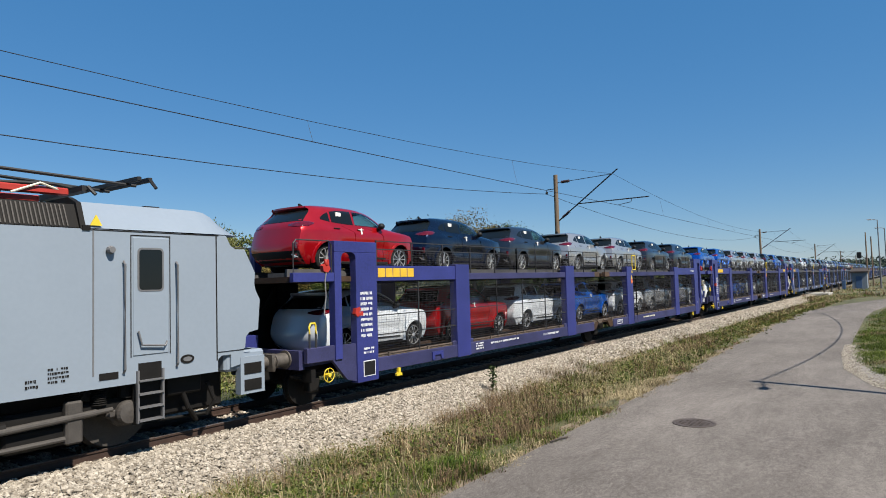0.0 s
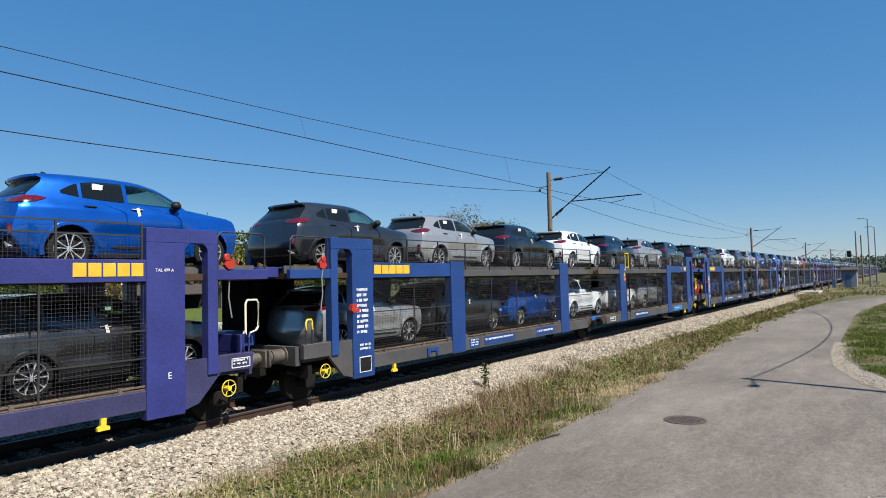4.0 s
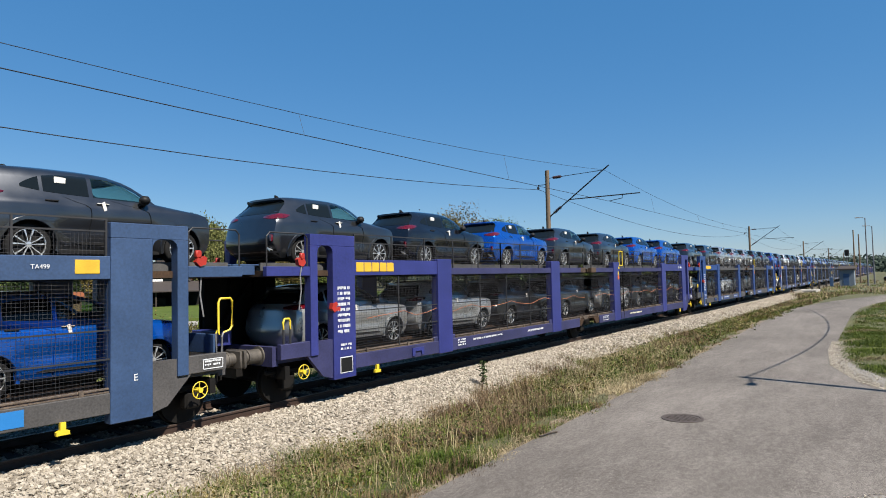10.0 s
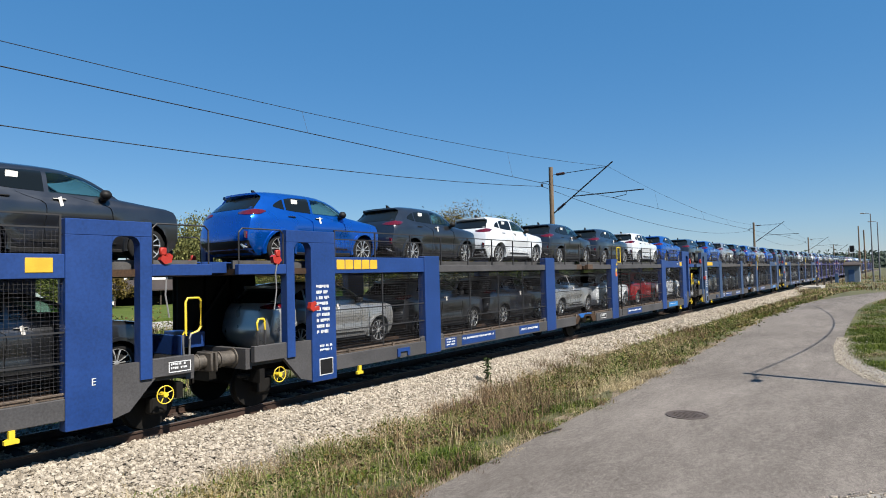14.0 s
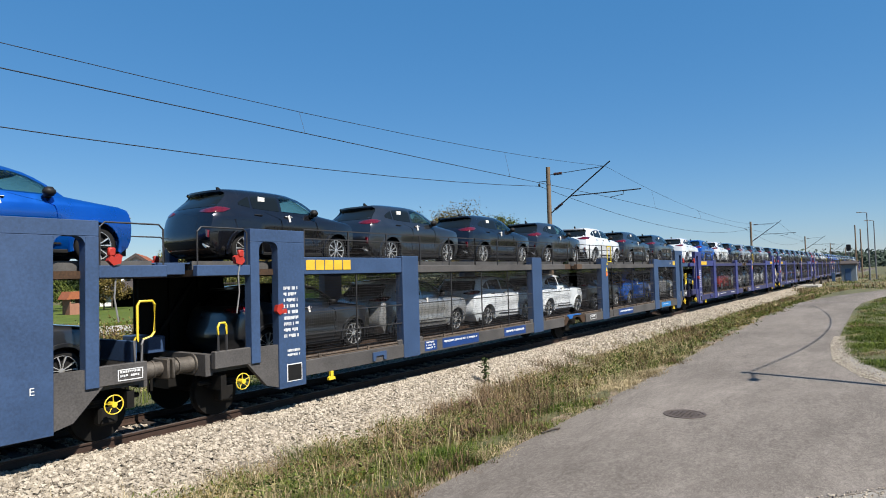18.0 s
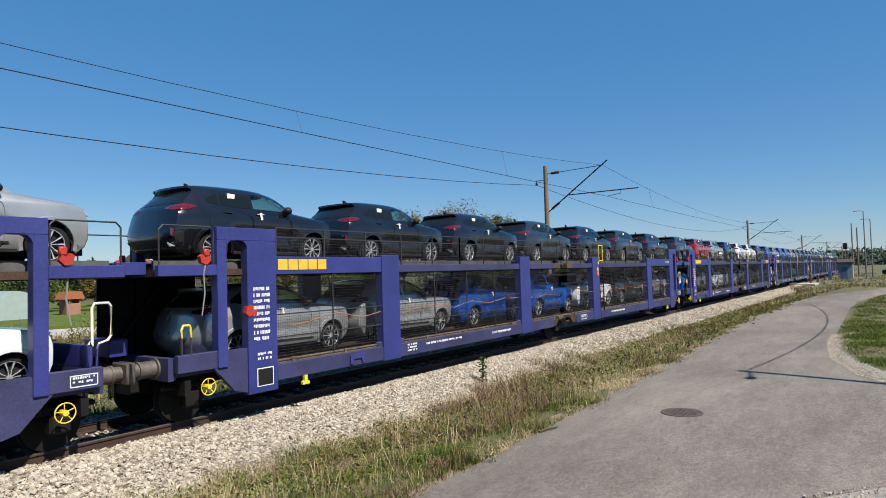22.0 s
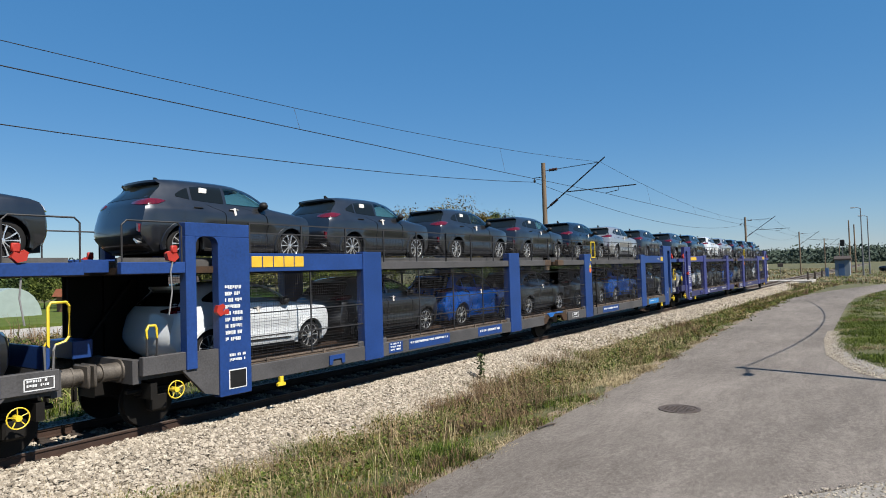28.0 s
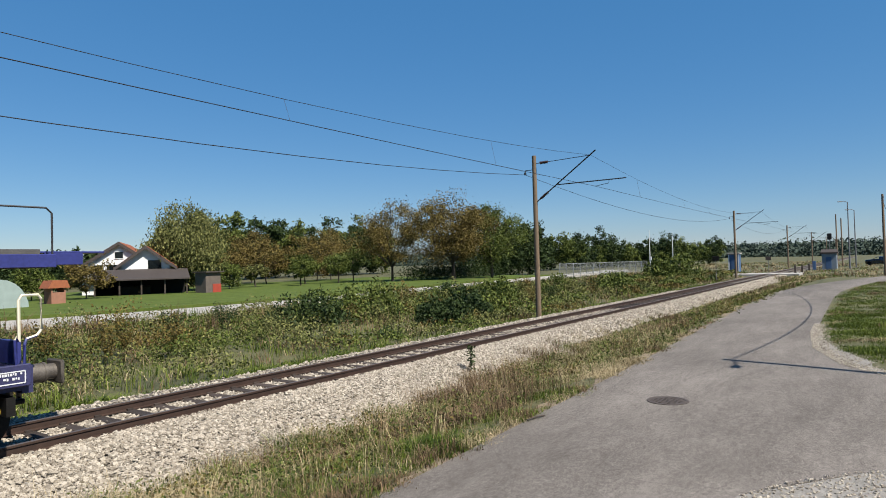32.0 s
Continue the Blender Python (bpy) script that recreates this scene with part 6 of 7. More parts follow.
def build_mast(first, x):
    if first:
        return copy_thing(first, pose(x, MAST_Y, -0.6))
    mast = thing("catenary_mast", "weathered wooden-brown catenary mast with a steel cantilever", "mast", "catenary masts", at=pose(x, MAST_Y, -0.6))
    bm = bmesh.new()
    turned(bm, [(0.15, -0.3), (0.135, 4.0), (0.115, 8.85)], "z", 14)
    part("pole", bm, M_WOODPOLE, mast, "rust-brown round pole", 40)
    bm = bmesh.new()
    tube(bm, [(0, -0.1, 6.35), (0, -3.46, 8.75)], 0.035, 8)
    part("cantilever_tube", bm, M_CABLE, mast)
    bm = bmesh.new()
    tube(bm, [(0, -0.12, 8.42), (0, -3.12, 8.52)], 0.018, 6)
    part("stay", bm, M_CABLE, mast)
    bm = bmesh.new()
    tube(bm, [(0, -1.29, 7.17), (0, -5.0, 7.18)], 0.03, 6)
    part("registration_tube", bm, M_CABLE, mast)
    bm = bmesh.new()
    tube(bm, [(0, -4.12, 7.16), (0, -4.1, 7.0), (0, -3.39, 6.90)], 0.016, 6)
    part("steady_arm", bm, M_CABLE, mast)
    for a, b in (((0, -0.35, 6.53), (0, -0.72, 6.79)), ((0, -0.35, 8.43), (0, -0.75, 8.44))):
        bm = bmesh.new()
        a, b = Vector(a), Vector(b)
        for i in range(6):
            p = a.lerp(b, i / 5)
            tube(bm, [p, p + (b - a) * 0.09], 0.08, 8)
        tube(bm, [a, b], 0.045, 8)
        part("insulator", bm, M_INSUL, mast)
    bm = bmesh.new()
    tube(bm, [(0, 0.1, 8.1), (0, 0.55, 8.1), (0, 0.55, 8.0)], 0.02, 6)
    turned(bm, [(0.05, 7.85), (0.07, 7.93), (0.05, 8.0)], "z", 8, (0, 0.55, 0))
    part("feeder_bracket", bm, M_CABLE, mast)
    return mast


def span(bm, a, b, sag, r, n=14):
    a, b = Vector(a), Vector(b)
    tube(bm, [a.lerp(b, i / n) - Vector((0, 0, 4 * sag * (i / n) * (1 - i / n))) for i in range(n + 1)], r, 5)


def build_line():
    first = None
    for x in MAST_X:
        m = build_mast(first, x)
        first = first or m
    xs = sorted(MAST_X)
    xs = [xs[0] - 57] + xs
    wires_ = [("messenger_wire", "thin messenger wire of the overhead line", AXIS + 0.25, 7.92, 1.25, 0.008), ("contact_wire", "straight contact wire over the track", AXIS + 0.05, 6.30, 0.11, 0.011), ("feeder_wire", "sagging dark feeder wire on the masts", MAST_Y + 0.55, 7.27, 1.20, 0.013)]
    for name, label, y, z, sag, r in wires_:
        bm = bmesh.new()
        pts = [(xs[0], y, z)]
        for a, b in zip(xs, xs[1:]):
            pts += [(a + (b - a) * i / 14, y, z - 4 * sag * (i / 14) * (1 - i / 14)) for i in range(1, 15)]
        tube(bm, pts, r, 5)
        solid(name, bm, M_CABLE, label, "wire", "overhead wires")
    line = thing("droppers", "thin droppers between messenger and contact wire", "droppers", "overhead wires")
    for a, b in zip(xs, xs[1:4]):
        for w in (0.13, 0.32, 0.465, 0.64, 0.82):
            x = a + (b - a) * w
            bm = bmesh.new()
            s = 4 * w * (1 - w)
            tube(bm, [(x, AXIS + 0.25, 7.92 - 1.25 * s), (x, AXIS + 0.05, 6.30 - 0.11 * s)], 0.005, 4)
            part("dropper", bm, M_CABLE, line)


build_line()

# ---------------------------------------------------------------- poles, lamps, huts
M_BOGIE = material("grimy_bogie_steel", (0.042, 0.037, 0.033), 0.7, 0.1, 0.4, 5, 50, 0.2)
M_LAMPHEAD = material("grey_lamp_housing", (0.2666, 0.2666, 0.2666), 0.4, 0.2, 0.1, 5, 60)
M_HUTBLUE = material("blue_hut_paint", (0.04, 0.0853, 0.176), 0.6, 0, 0.2, 2, 30)
M_HUTGREY = material("pale_blue_grey_render", (0.144, 0.176, 0.2133), 0.85, 0, 0.15, 2, 30, 0.1)
M_WALLWHITE = material("whitewashed_wall", (0.60, 0.60, 0.60), 0.9, 0, 0.1, 1.5, 30, 0.1)
M_ROOFTILE = material("orange_clay_tiles", (0.2239, 0.0693, 0.0267), 0.8, 0, 0.3, 3, 30, 0.3, aniso=(4, 4, 1))
M_ROOFDARK = material("dark_eave_boards", (0.0373, 0.0293, 0.0267), 0.8, 0, 0.3, 3, 30, 0.2)
M_PINK = material("pinkish_brick_render", (0.2239, 0.1066, 0.0693), 0.85, 0, 0.2, 3, 40, 0.2)
M_SHEDRED = material("red_painted_board", (0.2399, 0.032, 0.016), 0.7, 0, 0.2, 3, 40, 0.1)
M_PLANK = material("grey_weathered_planks", (0.0853, 0.0693, 0.0587), 0.85, 0, 0.3, 3, 40, 0.2, aniso=(1, 8, 1))
M_FILM = material("milky_greenhouse_film", (0.2239, 0.2773, 0.2666), 0.35, 0, 0.15, 2, 30)
M_FENCE = material("pale_grey_railing", (0.2239, 0.2346, 0.2399), 0.6, 0.2, 0.1, 3, 30)


def build_pole(x, y, h, r, label, arm=False):
    p = thing("utility_pole", label, "pole", "utility poles", at=pose(x, y, -0.1))
    bm = bmesh.new()
    turned(bm, [(r, 0), (r * 0.72, h + 0.1)], "z", 12)
    part("shaft", bm, M_WOODPOLE, p, "", 40)
    if arm:
        bm = bmesh.new()
        tube(bm, [(-0.08, 0.0, h - 0.15), (-0.80, -0.05, h - 0.30)], 0.030, 6)
        box(bm, -1.10, -0.75, -0.14, 0.04, h - 0.36, h - 0.26, 0.02)
        part("bracket", bm, M_CABLE, p)
    return p


def build_lamp_post(x, y, h, m=None):
    p = thing("street_lamp", "tall grey steel street lamp with a short arm", "street lamp", "street lamps", at=pose(x, y, -0.1))
    bm = bmesh.new()
    turned(bm, [(0.14, 0), (0.09, h * 0.5), (0.07, h)], "z", 10)
    tube(bm, [(0, 0, h - 0.05), (0, 0.35, h + 0.1), (0, 0.8, h + 0.12)], 0.045, 6)
    part("post", bm, M_GREYSTEEL, p, "", 40)
    bm = bmesh.new()
    box(bm, -0.16, 0.16, 0.7, 1.35, h + 0.04, h + 0.2, 0.05)
    part("lamp_head", bm, M_LAMPHEAD, p)
    return p


def build_right_side():
    build_pole(15.8, -3.35, 8.0, 0.13, "brown wooden utility pole beside the lane", True)
    build_pole(49.45, -0.86, 8.05, 0.13, "brown wooden utility pole beside the lane")
    build_pole(84.0, -0.42, 8.75, 0.15, "brown wooden utility pole at the lane's bend", True)
    for a, b, sag in (((15.8, -3.35, 7.9), (49.45, -0.86, 8.0), 2.15), ((49.45, -0.86, 8.0), (84.0, -0.42, 8.6), 2.1)):
        bm = bmesh.new()
        span(bm, a, b, sag, 0.022, 24)
        solid("service_cable", bm, M_CABLE, "black sagging service cable between two poles", "cable", "service cables")
    build_lamp_post(120, 4.0, 10.6)
    build_lamp_post(130, 3.42, 9.8)
    build_pole(140, 6.6, 9.7, 0.14, "slim brown pole beside the crossing")
    build_pole(140, 5.8, 8.9, 0.14, "slim brown pole beside the crossing")
    # blue relay hut by the far mast
    hut = thing("relay_hut", "small blue-and-white railway relay hut with a flat grey roof", "hut", "railway huts", at=pose(110, 19.1, -0.3))
    bm = bmesh.new()
    box(bm, -0.9, 0.9, -0.75, 0.75, 0, 3.0, 0.02)
    part("wall", bm, M_HUTBLUE, hut)
    bm = bmesh.new()
    box(bm, -1.1, 1.1, -0.95, 0.95, 3.0, 3.25, 0.03)
    part("roof", bm, M_CONCRETE, hut)
    for y in (-0.78, 0.62):
        bm = bmesh.new()
        box(bm, -0.92, -0.88, y, y + 0.16, 0.3, 2.95)
        part("corner_strip", bm, M_WHITE, hut, "white corner strip")
    bm = bmesh.new()
    box(bm, -0.94, -0.89, -0.40, 0.35, 0.2, 2.5, 0.01)
    part("door", bm, M_HUTBLUE, hut)
    hut = thing("relay_hut", "pale blue-grey rendered relay hut with a low dark roof", "hut", "railway huts", at=pose(125, 7.0, -0.3))
    bm = bmesh.new()
    box(bm, -1.2, 1.2, -1.05, 1.05, 0, 2.7, 0.02)
    part("wall", bm, M_HUTGREY, hut)
    bm = bmesh.new()
    box(bm, -1.45, 1.45, -1.3, 1.3, 2.7, 2.95, 0.04)
    prism(bm, [(-1.3, 2.95), (1.3, 2.95), (0, 3.4)], "y", -1.15, 1.15)
    part("roof", bm, M_ROOFDARK, hut)
    bm = bmesh.new()
    box(bm, -1.24, -1.19, -0.3, 0.5, 0.2, 2.1, 0.01)
    part("door", bm, M_HUTBLUE, hut)
    bm = bmesh.new()
    box(bm, -0.35, 0.35, -0.25, 0.25, 0, 1.5, 0.03)
    solid("equipment_cabinet", bm, M_HUTBLUE, "blue steel equipment cabinet beside the hut", "cabinet", at=pose(124, 9.2, -0.3))
    # signals, signs, posts
    sig = thing("railway_signal", "black signal head on a slim post", "signal", "signals", at=pose(130, 7.2, -0.3))
    bm = bmesh.new()
    tube(bm, [(0, 0, 0), (0, 0, 6.0)], 0.06, 8)
    part("post", bm, M_GREYSTEEL, sig)
    bm = bmesh.new()
    box(bm, -0.12, 0.12, -0.35, 0.35, 5.1, 6.2, 0.1)
    part("signal_head", bm, M_PLASTIC, sig)
    for x, y, h, lab in ((82.8, 16.5, 2.5, "dark crossing signal on a thin post"), (107, 13.9, 2.2, "small brown board on a thin post")):
        s = thing("track_sign", lab, "sign", "signs", at=pose(x, y, -0.35))
        bm = bmesh.new()
        tube(bm, [(0, 0, 0), (0, 0, h)], 0.04, 6)
        part("post", bm, M_GREYSTEEL, s)
        bm = bmesh.new()
        box(bm, -0.04, 0.04, -0.38, 0.38, h - 0.2, h + 0.35, 0.02)
        part("board", bm, M_DARK if y > 15 else M_IRON, s)
    for x, y, h in ((96.8, 11.0 - 1.6, 1.2), (106, 9.4, 1.1), (117, 9.4, 1.1)):
        bm = bmesh.new()
        box(bm, -0.12, 0.12, -0.12, 0.12, -0.4, h, 0.02)
        solid("marker_post", bm, M_IRON, "short dark marker post beside the track", "post", "marker posts", at=pose(x, y, -0.2))
    for x, y, h in ((111.3, 32.8, 7.7), (150, 39, 8.6)):
        p = thing("flag_pole", "thin white pole behind the weeds", "pole", "white poles", at=pose(x, y, -0.3))
        bm = bmesh.new()
        turned(bm, [(0.11, 0), (0.07, h * 0.65), (0.03, h)], "z", 8)
        part("shaft", bm, M_WHITE, p, "", 40)
        bm = bmesh.new()
        box(bm, -0.12, 0.12, -0.3, 0.1, 2.4, 3.0, 0.03)
        part("box", bm, M_WHITE, p)
    # railing of the culvert
    rail = thing("bridge_railing", "pale grey steel bar railing along a culvert", "railing")
    for k in range(15):
        w = k / 14
        x, y = 90.7 + 21 * w, 40.5 - 7 * w
        bm = bmesh.new()
        box(bm, x - 0.05, x + 0.05, y - 0.05, y + 0.05, -0.2, 2.0)
        part("post", bm, M_FENCE, rail)
        if k < 14:
            bm = bmesh.new()
            n = Vector((1.5, -0.5, 0))
            for i in range(1, 8):
                p = Vector((x, y, 0)) + n * i / 8
                box(bm, p.x - 0.015, p.x + 0.015, p.y - 0.015, p.y + 0.015, 0.3, 1.9)
            for z in (0.3, 1.95):
                tube(bm, [(x, y, z), (x + 1.5, y - 0.5, z)], 0.04, 5)
            part("bar_panel", bm, M_FENCE, rail)
    # level crossing deck
    bm = bmesh.new()
    box(bm, 93, 99, 8.6, 11.0, -0.3, -0.02, 0.02)
    box(bm, 93, 99, 12.7, 17.0, -0.3, -0.02, 0.02)
    box(bm, 93, 99, 11.12, 12.48, -0.3, -0.02, 0.02)
    tagged(solid("level_crossing", bm, M_DIRTROAD, "pale worn level crossing deck between the rails", "crossing"), kind="structure")
    # dark car far down the lane
    far = thing("parked_car", "dark car with a white post beside it, far down the lane", "car", at=pose(150, -0.9, -0.1, 0, 0, 80))
    part("body", BODY["black"], None, far)
    for side in (-1, 1):
        for x in WHEELS:
            part("wheel", CAR["tyre"], None, far, m=pose(x, side * 0.865, 0.337, 0, 0, 0 if side == -1 else 180))
    # stick on the asphalt
    bm = bmesh.new()
    tube(bm, [(-0.2, 0.05, 0.03), (0.05, 0, 0.035), (0.22, -0.06, 0.03)], 0.014, 5)
    solid("stick", bm, M_BARK, "short dark stick lying on the asphalt edge", "stick", at=pose(9.5, 4.75, 0.0))


build_right_side()


def build_houses():
    # white house: gable towards the lane, clay roof, dark lean-to
    h = thing("house", "white two-storey house with an orange tiled gable roof and dark eaves", "house", at=pose(40.2, 71.9, 0.1, 0, 0, -36))
    bm = bmesh.new()
    prism(bm, [(-3.6, 0), (3.6, 0), (3.6, 3.2), (0, 5.55), (-3.6, 3.2)], "y", -4.5, 4.5)
    part("wall", bm, M_WALLWHITE, h)
    for e in (-1, 1):
        a, b = Vector((e * 4.5, 2.75)), Vector((0, 5.8))
        bm = bmesh.new()
        for i in range(10):
            p, q = a.lerp(b, i / 10), a.lerp(b, (i + 1) / 10)
            prism(bm, [(p.x, p.y + 0.03), (q.x, q.y), (q.x, q.y - 0.14), (p.x, p.y - 0.14)], "y", -4.85, 5.0)
        part("roof_slope", bm, M_ROOFTILE, h, "orange clay tile slope")
        bm = bmesh.new()
        prism(bm, [(a.x, a.y), (b.x, b.y), (b.x, b.y - 0.36), (a.x, a.y - 0.36)], "y", -4.99, -4.86)
        part("verge_board", bm, M_ROOFDARK, h, "dark verge board")
    for x0, x1, z0, z1 in ((-2.6, -1.5, 1.9, 3.3), (-1.2, -0.2, 1.9, 3.3), (0.6, 1.5, 2.3, 3.3), (-0.4, 0.4, 4.0, 4.7)):
        bm = bmesh.new()
        box(bm, x0, x1, -4.55, -4.48, z0, z1)
        w = part("window", bm, M_GLASS, h)
        bm = bmesh.new()
        for u0, u1, v0, v1 in ((x0 - 0.06, x0, z0, z1), (x1, x1 + 0.06, z0, z1), (x0 - 0.06, x1 + 0.06, z1, z1 + 0.06), (x0 - 0.06, x1 + 0.06, z0 - 0.06, z0)):
            box(bm, u0, u1, -4.58, -4.48, v0, v1)
        part("window_frame", bm, M_WHITE, w)
    # wing with its own gable in front
    bm = bmesh.new()
    prism(bm, [(0.4, 0), (5.2, 0), (5.2, 3.2), (2.8, 5.0), (0.4, 3.2)], "y", -6.0, -4.4)
    part("wing_wall", bm, M_WALLWHITE, h)
    for e in (-1, 1):
        a, b = Vector((2.8 + e * 3.1, 2.95)), Vector((2.8, 5.28))
        bm = bmesh.new()
        for i in range(8):
            p, q = a.lerp(b, i / 8), a.lerp(b, (i + 1) / 8)
            prism(bm, [(p.x, p.y + 0.03), (q.x, q.y), (q.x, q.y - 0.14), (p.x, p.y - 0.14)], "y", -6.5, -2.0)
        part("roof_slope", bm, M_ROOFTILE, h, "orange clay tile slope")
        bm = bmesh.new()
        prism(bm, [(a.x, a.y), (b.x, b.y), (b.x, b.y - 0.36), (a.x, a.y - 0.36)], "y", -6.64, -6.51)
        part("verge_board", bm, M_ROOFDARK, h, "dark verge board")
    bm = bmesh.new()
    box(bm, 3.0, 4.3, -6.05, -5.98, 2.5, 3.7)
    part("window", bm, M_GLASS, h)
    bm = bmesh.new()
    box(bm, -3.5, 0.1, -5.4, -4.5, 1.7, 1.84)
    for i in range(11):
        box(bm, -3.48 + i * 0.35, -3.43 + i * 0.35, -5.4, -5.34, 1.84, 2.6)
    box(bm, -3.5, 0.1, -5.42, -5.32, 2.6, 2.68)
    part("balcony", bm, M_ROOFDARK, h)
    bm = bmesh.new()
    turned(bm, [(0.02, 0.0), (0.25, -0.05), (0.38, -0.15)], "y", 16, (-3.7, -5.0, 2.9))
    part("satellite_dish", bm, M_WHITE, h)
    shed = thing("lean_to", "dark open wooden lean-to with a low grey roof", "shed", at=pose(37.3, 63.6, 0.1, 0, 0, -30))
    bm = bmesh.new()
    prism(bm, [(-2.1, 1.75), (1.9, 2.75), (1.9, 2.63), (-2.1, 1.63)], "x", -4.4, 4.6)
    part("roof", bm, M_ROOFDARK, shed, "sagging dark sheet roof")
    for x in (-4.2, -2.0, 0.0, 2.2, 4.3):
        bm = bmesh.new()
        box(bm, x - 0.07, x + 0.07, -1.7, -1.55, -0.05, 1.7)
        part("post", bm, M_BARK, shed)
    bm = bmesh.new()
    box(bm, -4.2, 4.3, 1.6, 1.75, -0.05, 2.5)
    box(bm, -4.3, -4.2, -1.2, 1.75, -0.05, 1.9)
    part("back_wall", bm, M_DARK, shed)
    bm = bmesh.new()
    box(bm, -2.2, 0.9, -0.3, 1.4, -0.05, 1.0, 0.05)
    part("stacked_goods", bm, M_DARK, shed)
    hut = thing("red_shed", "narrow plank shed with a red lower front", "shed", at=pose(41.6, 58.4, 0.1))
    bm = bmesh.new()
    box(bm, -0.9, 0.9, -0.9, 0.9, 0, 2.2, 0.02)
    part("wall", bm, M_PLANK, hut)
    bm = bmesh.new()
    box(bm, -0.1, 0.92, -0.95, -0.9, 0.05, 1.0)
    part("red_panel", bm, M_SHEDRED, hut, "red painted panel")
    bm = bmesh.new()
    box(bm, -1.1, 1.15, -1.2, 1.1, 2.2, 2.32)
    part("roof", bm, M_ROOFDARK, hut)
    oven = thing("garden_oven", "small pinkish brick garden hut with an orange tiled roof", "garden hut", at=pose(24.9, 55.0, 0.1) @ Matrix.Diagonal((0.68, 0.8, 0.88, 1)))
    bm = bmesh.new()
    box(bm, -0.75, 0.85, -0.8, 0.8, 0, 1.15, 0.02)
    box(bm, -0.75, -0.6, -0.8, 0.8, 1.15, 1.6)
    box(bm, 0.7, 0.85, -0.8, 0.8, 1.15, 1.6)
    part("wall", bm, M_PINK, oven)
    bm = bmesh.new()
    prism(bm, [(-1.2, 1.55), (1.25, 1.55), (0.9, 2.25), (-0.7, 2.25)], "y", -1.0, 1.0)
    part("roof", bm, M_ROOFTILE, oven)
    g = thing("greenhouse", "rounded milky film greenhouse tunnel", "greenhouse", at=pose(19.9, 52, 0.0))
    bm = bmesh.new()
    n = 12
    prism(bm, [(1.9 * math.cos(math.pi * i / n), 2.3 * math.sin(math.pi * i / n)) for i in range(n + 1)], "y", 0, 8)
    part("cover", bm, M_FILM, g, "", 30)


build_houses()


